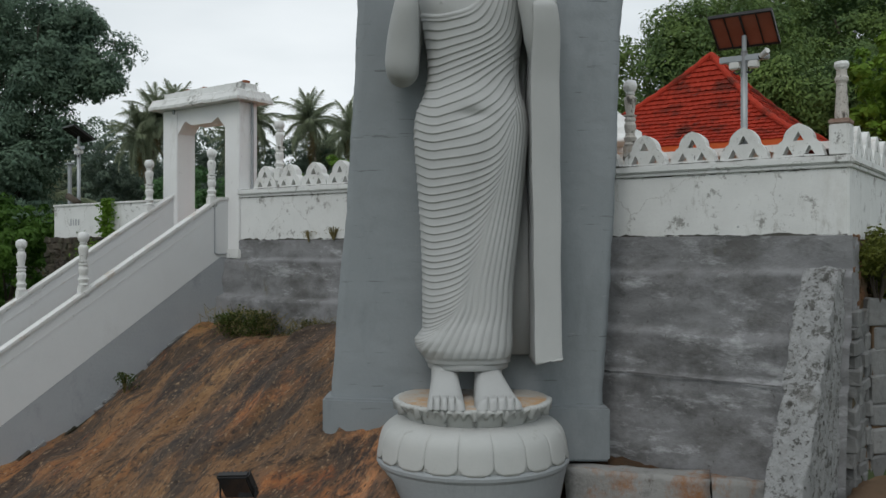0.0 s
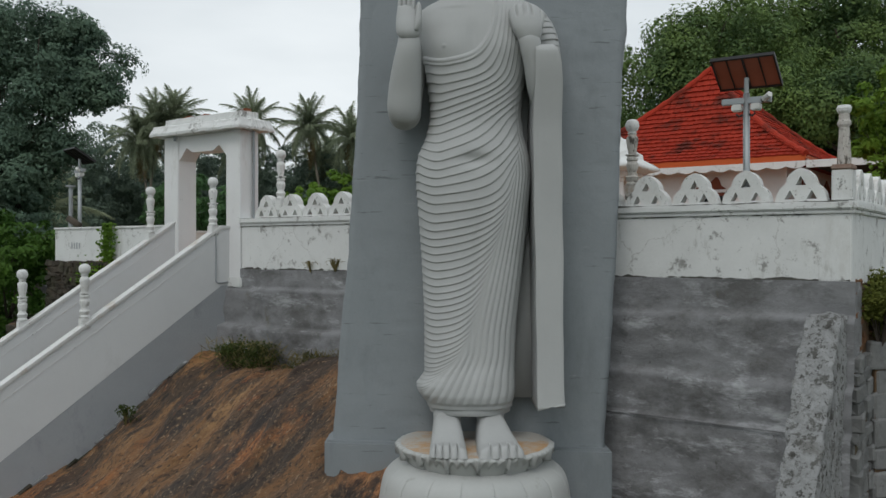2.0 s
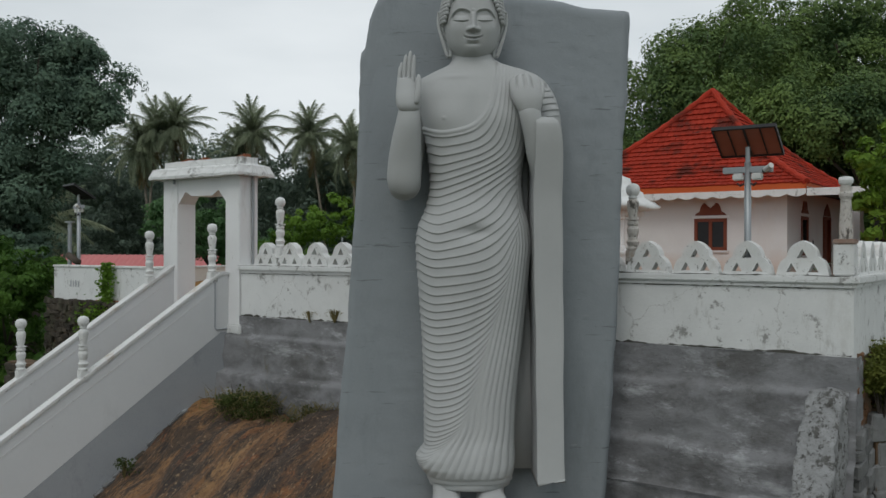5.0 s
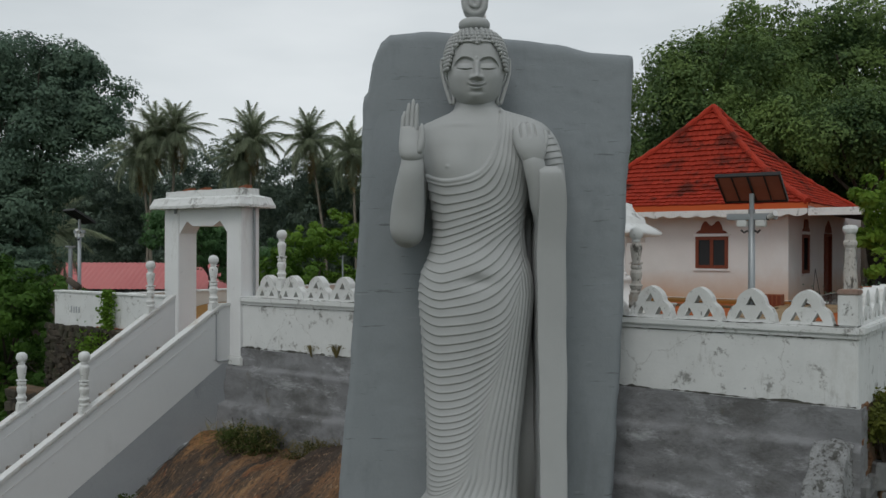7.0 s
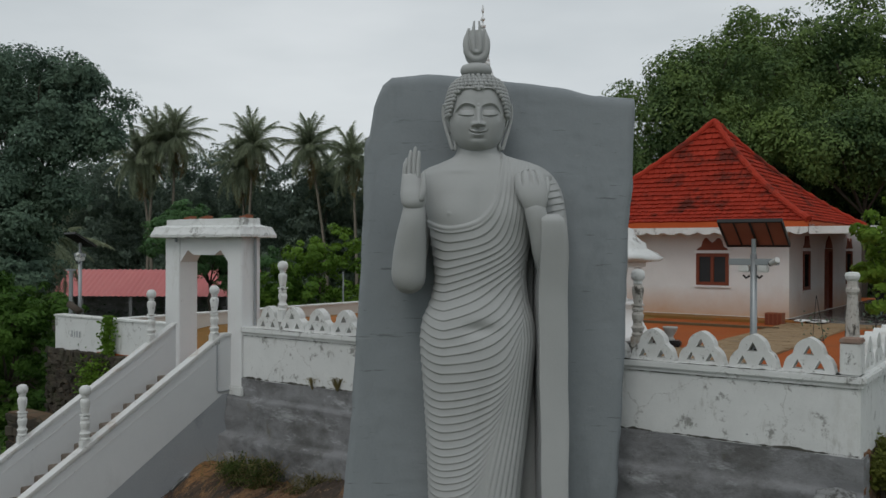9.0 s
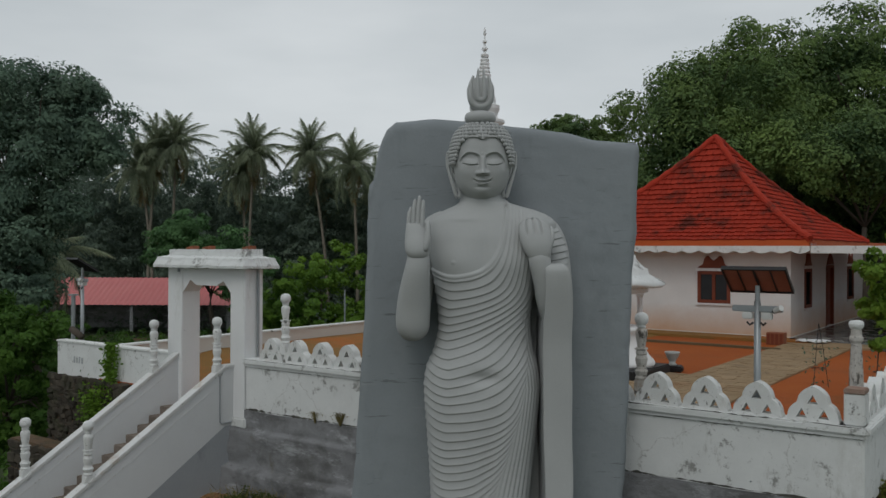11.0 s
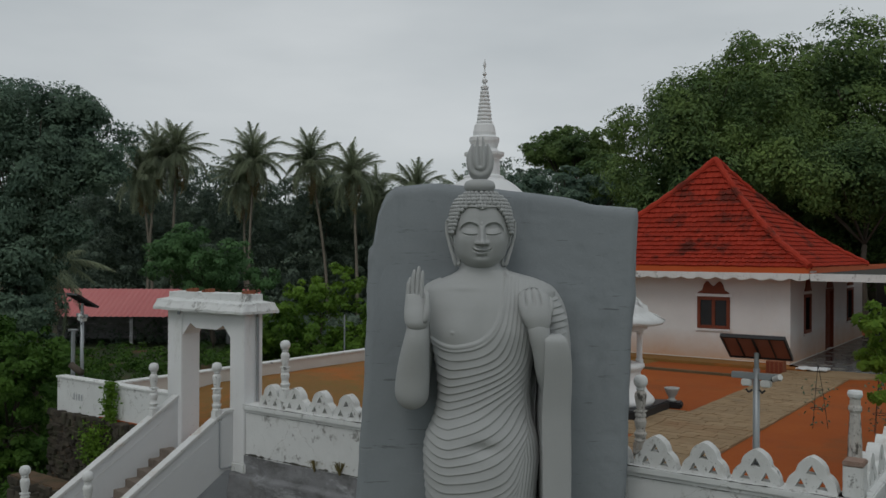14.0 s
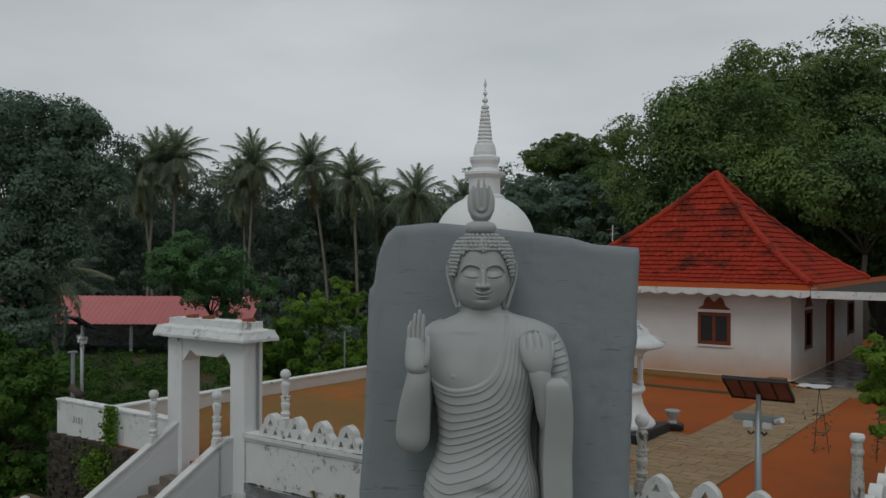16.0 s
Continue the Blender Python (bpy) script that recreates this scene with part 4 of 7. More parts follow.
    F += 0.045 * bell(0.0, 0.24, 6.52, 0.22) + 0.03 * bell(0.72, 0.24, 6.52, 0.22) - 0.016 * bell(0.36, 0.07, 6.62, 0.3)
    F += 0.014 * bell(0.12, 0.18, 7.08, 0.035) + 0.012 * bell(0.0, 0.022, 6.507, 0.022)
    F *= ease(0.3, 0.0, np.repeat(sa, nz + 1, axis=0))
    X = X + F * ca * 0.9
    Y = Y + F * np.minimum(sa, 0)
    add_grid(np.stack([X, Y, Z], axis=2).tolist(), True, True, False)
    # under-robe rim
    tube_grid([(0.335, 11.8, 1.60, 0.52, 0.46), (0.335, 11.8, 1.615, 0.545, 0.485), (0.335, 11.8, 1.68, 0.55, 0.49), (0.335, 11.8, 1.76, 0.55, 0.50)], 48)
    # legs and feet
    for x0, x1, toe0, toe1, inner in ((-0.165, 0.215, -0.20, 0.275, 1), (0.415, 0.79, 0.41, 0.985, -1)):
        cx, fx = (x0 + x1) / 2, (toe0 + toe1) / 2
        half = (toe1 - toe0) / 2
        tube_grid([(cx, 11.66, 1.85, 0.185, 0.2), (cx, 11.64, 1.66, 0.185, 0.2), (cx, 11.6, 1.52, 0.182, 0.22), (cx + (fx - cx) * 0.12, 11.56, 1.36, 0.195, 0.27), (cx + (fx - cx) * 0.2, 11.54, 1.19, 0.20, 0.29)], 28, 4)
        rows = []
        for j in range(71):
            v = j / 70
            row = []
            for q in range(91):
                u = 2 * q / 90 - 1
                w = 0.20 + (half - 0.20) * smooth_step(0.05, 0.8, v)
                mx = cx + (fx - cx) * smooth_step(0.0, 0.95, v)
                out = 0.5 - 0.5 * inner * u
                toe = min(4, int(out * 5.4 - 0.4)) if out > 0.26 else 0
                low, high = ((0.0, 0.26), (0.26, 0.46), (0.46, 0.65), (0.65, 0.83), (0.83, 1.0))[toe]
                f = min(1.0, max(0.0, (out - low) / (high - low)))
                tip = 10.64 + 0.10 * out ** 1.8
                y = 11.66 + (tip - 11.66) * v + 0.035 * abs(2 * f - 1) ** 2.5 * smooth_step(0.84, 1.0, v)
                h = 0.46 - 0.315 * smooth_step(0.10, 0.80, v) ** 0.9
                h *= max(0.0, 1 - abs(u) ** 4.0) ** 0.45
                h *= max(0.0, 1 - (max(0.0, v - 0.90) / 0.10) ** 2.4) ** 0.5
                slit = min(f, 1 - f) * (high - low)
                if min(abs(out - e) for e in (0.26, 0.46, 0.65, 0.83)) < 0.09:
                    h -= min(h, 0.055) * math.exp(-(slit / 0.016) ** 2) * smooth_step(0.72, 0.84, v)
                row.append((mx + w * u, y, 1.195 + max(0.0, h)))
            rows.append(row)
        add_grid(rows, False)
    # head
    hc = Vector((0.352, 11.62, 7.76))
    shape = [(-0.435, 0.02, 0.05), (-0.428, 0.09, 0.15), (-0.40, 0.178, 0.242), (-0.34, 0.250, 0.305), (-0.25, 0.315, 0.352), (-0.15, 0.346, 0.376), (-0.03, 0.372, 0.39), (0.1, 0.382, 0.396), (0.25, 0.376, 0.385), (0.38, 0.348, 0.352), (0.48, 0.30, 0.295), (0.55, 0.225, 0.21), (0.60, 0.13, 0.12), (0.62, 0.02, 0.02)]

    def skull(z, a, grow=0.0):
        w, d = spline(shape, z)
        c, s = math.cos(a), math.sin(a)
        return Vector(((w + grow) * math.copysign(abs(c) ** 0.9, c), (d + grow) * math.copysign(abs(s) ** 0.9, s), z))

    rows = []
    for j in range(241):
        zz = -0.435 + 1.06 * j / 240
        row = []
        for i in range(290):
            a = math.pi * (1 + i / 230) if i < 230 else math.pi * (i - 230) / 60
            p = skull(zz, a)
            ny = math.sin(a)
            hair = 0.030
            if ny < 0.25:
                hair *= smooth_step(-0.006, 0.008, zz - hairline(p.x, ny))
            if ny < 0:
                p.y -= face_relief(p.x, zz) * min(1, -ny * 1.6)
            p.x += hair * math.cos(a)
            p.y += hair * ny
            row.append(tuple(hc + p))
        rows.append(row)
    add_grid(rows, True, True, True)
    # neck with its soft rings
    neck = []
    for j in range(25):
        z = 7.20 + 0.26 * j / 24
        r = 0.262 - 0.03 * smooth_step(7.28, 7.20, z) - 0.006 * math.cos((z - 7.2) * 2 * math.pi / 0.085) ** 4
        neck.append([(hc.x + r * math.cos(2 * math.pi * q / 48), 11.66 + 0.95 * r * math.sin(2 * math.pi * q / 48), z) for q in range(48)])
    add_grid(neck, True, True, True)
    # ears: a flat shell with a raised rim, and a long looped lobe
    for sx in (-1, 1):
        at = lambda x, y, z: (hc.x + sx * (x + 0.012), y, z + 0.02)
        tube_grid([(*at(x, 11.60, z), rx, ry) for x, z, rx, ry in ((0.375, 7.95, 0.02, 0.04), (0.385, 7.88, 0.022, 0.075), (0.378, 7.76, 0.022, 0.075), (0.35, 7.64, 0.024, 0.05), (0.33, 7.58, 0.02, 0.03))], 14, 3)
        tube_grid([(*at(x, y, z), r, r) for x, y, z, r in ((0.375, 11.53, 7.80, 0.016), (0.392, 11.51, 7.90, 0.02), (0.405, 11.55, 7.965, 0.024), (0.425, 11.60, 7.96, 0.026), (0.438, 11.61, 7.88, 0.025), (0.432, 11.60, 7.78, 0.024), (0.41, 11.58, 7.68, 0.023), (0.385, 11.56, 7.58, 0.023), (0.352, 11.55, 7.48, 0.025), (0.330, 11.55, 7.40, 0.026), (0.308, 11.55, 7.36, 0.026), (0.282, 11.55, 7.365, 0.025), (0.275, 11.55, 7.41, 0.021), (0.290, 11.54, 7.50, 0.018), (0.318, 11.53, 7.59, 0.018), (0.34, 11.53, 7.66, 0.018))], 10, 3)
    # curls of hair
    for ring in range(13):
        z = 0.055 + ring * 0.0475
        w, d = spline(shape, min(z, 0.615))
        count = max(5, int(2 * math.pi * (0.5 * (w + d) + 0.03) / 0.058))
        for q in range(count):
            a = 2 * math.pi * (q + 0.5 * (ring % 2)) / count
            p = skull(min(z, 0.615), a, 0.030)
            if math.sin(a) < 0.25 and z < hairline(p.x, math.sin(a)) + 0.012:
                continue
            ball(hc + p + Vector((0, 0, 0.006)), (0.031, 0.031, 0.030), 8, 5)
    # cushion and flame over the crown
    lathe_rows = []
    for r, z in ((0.12, 8.36), (0.185, 8.385), (0.208, 8.425), (0.208, 8.465), (0.185, 8.51), (0.12, 8.535)):
        lathe_rows.append([(0.335 + r * math.cos(2 * math.pi * q / 40), 11.62 + r * math.sin(2 * math.pi * q / 40), z) for q in range(40)])
    add_grid(lathe_rows, True, True, True)
    flame = []
    for j in range(25):
        v = j / 24
        r = spline([(0.0, 0.07), (0.08, 0.12), (0.25, 0.150), (0.5, 0.150), (0.72, 0.138), (0.9, 0.12), (1.0, 0.10)], v)[0]
        flame.append([(0.338 + r * math.cos(2 * math.pi * q / 40), 11.63 + 0.6 * r * math.sin(2 * math.pi * q / 40), 8.53 + 0.46 * v) for q in range(40)])
    add_grid(flame, True, True, True)
    # two looped tongues set one inside the other
    for w, low, top, r, y in ((0.128, 8.60, 9.02, 0.047, 11.585), (0.043, 8.685, 9.11, 0.036, 11.55)):
        path = []
        for q in range(29):
            v = 2 * q / 28 - 1
            if abs(v) < 0.5:
                path.append(Vector((0.338 + w * math.sin(math.pi * v), y, low + w * 0.9 * (1 - math.cos(math.pi * v)))))
            else:
                e = (abs(v) - 0.5) * 2
                path.append(Vector((0.338 + math.copysign(w * (1 + 0.10 * math.sin(math.pi * e) - 0.24 * e * e), v), y + 0.03 * e, low + w * 0.9 + (top - low - w * 0.9) * e)))
        rings = []
        for i, p in enumerate(path):
            d = (path[min(i + 1, 28)] - path[max(i - 1, 0)]).normalized()
            side = d.cross(Vector((0, 1, 0))).normalized()
            k = r * (0.35 + 0.65 * smooth_step(0, 5, min(i, 28 - i)))
            rings.append([p + side * (k * math.cos(q * math.pi / 6)) + Vector((0, k * 1.1 * math.sin(q * math.pi / 6), 0)) for q in range(12)])
        add_grid(rings, True, True, True)
    # arm that is raised with an open palm
    tube_grid([(-0.10, 11.85, 7.12, 0.12, 0.16), (-0.255, 11.86, 6.96, 0.19, 0.22), (-0.37, 11.86, 6.62, 0.21, 0.24), (-0.48, 11.82, 6.2, 0.21, 0.25), (-0.53, 11.72, 5.85, 0.215, 0.28), (-0.545, 11.58, 5.66, 0.22, 0.26), (-0.55, 11.5, 5.55, 0.16, 0.2), (-0.55, 11.47, 5.50, 0.07, 0.09)], 32, 4)
    tube_grid([(-0.55, 11.50, 5.52, 0.10, 0.12), (-0.547, 11.48, 5.58, 0.18, 0.19), (-0.545, 11.44, 5.72, 0.222, 0.22), (-0.53, 11.38, 5.95, 0.215, 0.20), (-0.505, 11.28, 6.22, 0.187, 0.17), (-0.48, 11.21, 6.42, 0.16, 0.135), (-0.468, 11.19, 6.54, 0.146, 0.11), (-0.466, 11.18, 6.64, 0.135, 0.09)], 32, 4)
    tube_grid([(-0.47, 11.17, 6.595, 0.09, 0.05), (-0.47, 11.15, 6.61, 0.135, 0.085), (-0.472, 11.14, 6.66, 0.158, 0.105), (-0.474, 11.14, 6.74, 0.165, 0.10), (-0.478, 11.15, 6.84, 0.158, 0.082), (-0.488, 11.16, 6.95, 0.138, 0.065), (-0.492, 11.165, 7.01, 0.125, 0.05)], 28, 4)
    for fx, tx, top, y in ((-0.588, -0.568, 7.225, 11.185), (-0.530, -0.512, 7.325, 11.165), (-0.473, -0.455, 7.37, 11.15), (-0.418, -0.408, 7.315, 11.14)):
        tube_grid([(fx + 0.01, 11.165, 6.88, 0.030, 0.04), (fx, y, 6.99, 0.0315, 0.042), (fx * 0.5 + tx * 0.5, y - 0.008, (7.0 + top) / 2 + 0.03, 0.0305, 0.038), (tx, y - 0.006, top - 0.07, 0.027, 0.034), (tx + 0.003, y, top - 0.022, 0.020, 0.026), (tx + 0.004, y, top, 0.006, 0.008)], 14, 3)
    tube_grid([(-0.385, 11.11, 6.68, 0.05, 0.07), (-0.352, 11.07, 6.78, 0.048, 0.055), (-0.342, 11.065, 6.90, 0.036, 0.042), (-0.342, 11.07, 6.99, 0.031, 0.036), (-0.346, 11.08, 7.04, 0.012, 0.016)], 14, 3)
    # arm bent to the shoulder, its hand holding the robe
    tube_grid([(1.10, 11.82, 7.08, 0.12, 0.16), (1.22, 11.8, 6.95, 0.18, 0.22), (1.33, 11.78, 6.7, 0.19, 0.24), (1.36, 11.7, 6.3, 0.2, 0.26), (1.34, 11.6, 5.9, 0.2, 0.27), (1.32, 11.5, 5.72, 0.16, 0.2)], 32, 4)
    tube_grid([(1.30, 11.5, 5.75, 0.16, 0.18), (1.22, 11.35, 6.0, 0.16, 0.16), (1.14, 11.25, 6.3, 0.137, 0.13), (1.095, 11.2, 6.48, 0.138, 0.11), (1.075, 11.19, 6.58, 0.14, 0.105), (1.06, 11.19, 6.68, 0.12, 0.08)], 32, 4)
    # back of that hand: one smooth form with short slits between the fingers
    rows = []
    for j in range(61):
        t = j / 60
        z = 6.52 + 0.575 * t
        cx, hx, y, hy = spline([(0.0, 1.085, 0.105, 11.22, 0.07), (0.15, 1.07, 0.150, 11.195, 0.105), (0.4, 1.045, 0.192, 11.18, 0.115), (0.62, 1.025, 0.205, 11.19, 0.115), (0.82, 1.012, 0.196, 11.215, 0.10), (0.93, 1.005, 0.178, 11.245, 0.08), (1.0, 1.0, 0.14, 11.28, 0.04)], t)
        ring = []
        for q in range(90):
            a = 2 * math.pi * q / 90
            c, s = math.cos(a), math.sin(a)
            u = math.copysign(abs(c) ** 0.8, c)
            slit = min(abs(u + 0.56), abs(u + 0.08), abs(u - 0.38)) if s < 0 else 9
            cut = 0.060 * math.exp(-(slit / 0.05) ** 2) * smooth_step(0.56, 0.72, t)
            ring.append((cx + hx * u, y + hy * math.copysign(abs(s) ** 0.8, s) + cut, z - 0.05 * abs(u - 0.1) ** 2 * t - (0.03 * math.exp(-(slit / 0.07) ** 2) if t > 0.95 else 0)))
        rows.append(ring)
    add_grid(rows, True, True, True)
    tube_grid([(1.15, 11.18, 6.66, 0.05, 0.05), (1.215, 11.17, 6.78, 0.042, 0.045), (1.235, 11.19, 6.90, 0.034, 0.036), (1.225, 11.22, 6.98, 0.014, 0.016)], 12, 3)
    # pleated sleeve over the upper arm
    rows = []
    for j in range(261):
        z = 5.75 + 1.31 * j / 260
        cx, hx, hy = table([(5.75, 1.33, 0.18, 0.2), (6.3, 1.35, 0.2, 0.27), (6.65, 1.31, 0.2, 0.27), (6.9, 1.24, 0.19, 0.24), (7.06, 1.14, 0.12, 0.15)], z)
        ring = []
        for q in range(48):
            a = 2 * math.pi * q / 48
            f = ((7.06 - z) / 0.088 + 0.5 * math.cos(a)) % 1.0
            puff = 0.028 * f ** 0.8 * (1 - smooth_step(0.8, 1.0, f))
            ring.append((cx + (hx + puff) * math.cos(a), 11.75 + (hy + puff) * math.sin(a), z))
        rows.append(ring)
    add_grid(rows, True, True, True)
    # hanging end of the robe: a flat strip with crisp edges and a tucked top
    rows = []
    ends = [(1.70, 1.20, 1.555, 11.24, 12.45), (2.6, 1.185, 1.53, 11.25, 12.5), (4.2, 1.15, 1.515, 11.25, 12.55), (5.4, 1.14, 1.51, 11.22, 12.2), (5.9, 1.14, 1.50, 11.15, 11.9), (6.25, 1.14, 1.475, 11.09, 11.6), (6.40, 1.14, 1.44, 11.08, 11.45), (6.47, 1.15, 1.41, 11.10, 11.4), (6.50, 1.19, 1.37, 11.15, 11.35)]
    for j in range(96):
        z = 1.70 + 4.80 * j / 95
        xl, xr, yf, yb = spline(ends, z)
        flat = [0.0, 0.008, 0.02, 0.2, 0.4, 0.6, 0.8, 0.98, 0.992, 1.0]
        wavy = 0.006 * math.sin(z * 2.1) + 0.004 * math.sin(z * 5.3 + 1)
        curl = lambda f: 0.006 * (max(0.0, 1 - f / 0.02) ** 2 + max(0.0, (f - 0.98) / 0.02) ** 2) - 0.006 * math.sin(math.pi * f) + 0.010 * math.exp(-((f - 0.5 - 0.1 * math.sin(z)) / 0.12) ** 2) * smooth_step(4.5, 6.2, z)
        low = lambda f: 0.10 * f * (xr - xl) / 0.36 if j == 0 else 0.0
        ring = [(xl + (xr - xl) * f + wavy, yf + curl(f), z + low(f)) for f in flat]
        ring += [(xr + wavy, yf + (yb - yf) * f, z + low(1.0)) for f in (0.006, 0.02, 0.5, 1.0)]
        ring += [(xl + wavy, yf + (yb - yf) * f, z) for f in (1.0, 0.5, 0.02, 0.006)]
        rows.append(ring)
    add_grid(rows, True, True, True)
    # cloth web between the body and the hanging end
    rows = []
    for z, xl, xr, y in ((1.76, 0.80, 1.3, 11.95), (3.0, 0.85, 1.3, 12.0), (4.6, 0.98, 1.3, 12.05), (5.6, 0.95, 1.3, 12.0), (6.4, 0.9, 1.25, 11.95)):
        rows.append([(xl, y, z), (xr, y, z), (xr, 12.6, z), (xl, 12.6, z)])
    add_grid(rows, True, True, True)
    # the figure stands close against the slab, the head furthest back
    placed = []
    for x, y, z in verts:
        back = spline([(1.19, 0.12), (1.7, 0.20), (3.0, 0.33), (4.6, 0.42), (6.4, 0.43), (7.3, 0.54), (8.6, 0.52)], z)[0]
        k = (y + back) / y
        mid = 2.9 + 0.45 * z
        placed.append((-0.1 + (x + 0.1) * k, y + back, mid + (z - mid) * (k if z > 1.7 else 1 + (k - 1) * smooth_step(1.25, 1.7, z))))
    ob = cloud_mesh("statue", placed, faces, M["statue"], smooth=True)
    tagged(ob, "large pale grey robed standing statue with pleated robe", "statue")


statue()


# ---- turned posts ----
def turned_post(name, m, label, shaft="white_worn", group="turned white posts"):
    t = thing(name, m, label, "post", group)
    bm = bmesh.new()
    box(bm, -0.085, 0.085, -0.085, 0.085, -0.12, 0.10, 0.01)
    lathe(bm, [(0.085, 0.10), (0.095, 0.13), (0.075, 0.16), (0.09, 0.2), (0.10, 0.23), (0.075, 0.26), (0.068, 0.30), (0.085, 0.36), (0.092, 0.42), (0.07, 0.47), (0.085, 0.49), (0.085, 0.52), (0.065, 0.545)], 16)
    box(bm, -0.082, 0.082, -0.082, 0.082, 0.55, 0.58, 0.01)
    lathe(bm, [(0.055, 0.57), (0.065, 0.62), (0.085, 0.74), (0.092, 0.80), (0.085, 0.84), (0.06, 0.87), (0.05, 0.885)], 12)
    part("shaft", bm, M[shaft], t, smooth=False)
    bm = bmesh.new()
    lathe(bm, [(0.055, 0.88), (0.075, 0.90), (0.055, 0.915), (0.075, 0.935), (0.098, 0.97), (0.106, 1.015), (0.098, 1.06), (0.075, 1.093), (0.04, 1.11), (0.001, 1.115)], 18)
    part("ball", bm, M["white"], t, smooth=True)
    return t


# ---- stairs ----
DOWN = Vector((-0.69, -0.724, 0)).normalized()
ACROSS = Vector((-0.724, 0.69, 0)).normalized()
STAIR = Matrix(((DOWN.x, ACROSS.x, 0, -4.69), (DOWN.y, ACROSS.y, 0, 18.24), (0, 0, 1, 0), (0, 0, 0, 1)))
SLOPE = 0.655


def rail_top(a):
    return 4.12 - SLOPE * (a - 0.26)


def staircase():
    t = thing("staircase", STAIR, "steep stair with white-painted solid balustrade walls", "staircase", kind="structure")
    proto = None
    for i in range(30):
        a = 0.2 + i * 0.26
        z = FLOOR - 0.22 - i * 0.1703
        if proto is None:
            bm = bmesh.new()
            box(bm, 0, 0.30, 0.12, 1.80, -0.42, 0, 0.012)
            proto = part("step", bm, M["step"], t, m=Matrix.Translation((a, 0, z)))
        else:
            share(proto, "step", t, Matrix.Translation((a, 0, z)))
    for near, y0 in ((True, 0.0), (False, 1.80)):
        bm = bmesh.new()
        lift = 0.0 if near else 0.16
        top = lambda a: rail_top(a) - 0.10 + lift
        outline = [(-0.42, top(0)), (0.0, top(0)), (8.0, top(8.0)), (8.0, top(8) - 1.27), (0.0, top(0) - 1.16), (-0.42, top(0) - 1.16)]
        prism(bm, outline, y0 - 0.03, y0 + 0.14)
        part("balustrade_wall", bm, M["stairwhite"], t)
        bm = bmesh.new()
        prism(bm, [(-0.42, top(0) + 0.04), (-0.42, top(0) + 0.10), (0.0, top(0) + 0.10), (8.0, top(8) + 0.10), (8.0, top(8) + 0.04), (0.0, top(0) + 0.04)], y0 - 0.055, y0 + 0.165)
        prism(bm, [(-0.42, top(0) - 0.002), (-0.42, top(0) + 0.04), (0.0, top(0) + 0.04), (8.0, top(8) + 0.04), (8.0, top(8) - 0.002), (0.0, top(0) - 0.002)], y0 - 0.028, y0 + 0.138)
        prism(bm, [(0.35, top(0.35) - 0.20), (0.35, top(0.35) - 0.185), (8.0, top(8) - 0.185), (8.0, top(8) - 0.20)], y0 - 0.036, y0 + 0.146)
        part("balustrade_coping", bm, M["stair_coping"], t)
        bm = bmesh.new()
        prism(bm, [(-0.45, top(0) - 1.13), (0.0, top(0) - 1.13), (8.0, top(8) - 1.24), (8.0, -4.5), (-0.45, -1.0)], y0 - 0.026, y0 + 0.13)
        part("lower_wall", bm, M["cement_light"], t, "smooth grey cement base")


staircase()
for a, y, lift in ((0.15, 0.055, 0.0), (2.86, 0.055, 0.0), (0.60, 1.855, 0.16), (3.30, 1.855, 0.16)):
    turned_post("turned_post", STAIR @ Matrix.Translation((a, y, rail_top(a) - 0.01 + lift)), "white turned post with ball top on the stair wall")
bm = bmesh.new()
END = rail_top(0) - 0.10
tube(bm, [(0.14, -0.045, END - 0.12), (0.14, -0.045, END - 1.06), (0.10, -0.045, END - 1.10), (-0.34, -0.05, END - 1.08), (-0.46, -0.06, END - 0.95), (-0.50, -0.08, END - 0.8)], 0.016, 8)
tagged(finish(bm, "conduit", M["cement_light"], m=STAIR), "thin grey conduit bent round the stair wall end", "pipe")
turned_post("turned_post", yard(-10.70, 0.13, 4.70), "white turned post with ball top on the parapet")
turned_post("turned_post", yard(-3.10, 0.13, 4.66), "weathered white turned post with ball top on the parapet", "post_worn")
t = thing("octagonal_post", yard(-0.20, 0.55, 4.40), "weathered tapered octagonal post with a broken cap", "post")
part("shaft", lathe(bmesh.new(), [(0.11, 0), (0.11, 0.36), (0.112, 0.38), (0.11, 0.42), (0.095, 0.45), (0.09, 0.7), (0.07, 1.02), (0.068, 1.06), (0.09, 1.10), (0.09, 1.14), (0.072, 1.17), (0.068, 1.26)], 8), M["post_worn"], t)
part("cap", lathe(bmesh.new(), [(0.065, 1.25), (0.09, 1.28), (0.10, 1.32), (0.085, 1.36), (0.04, 1.37)], 16), M["white"], t, "chipped round cap")


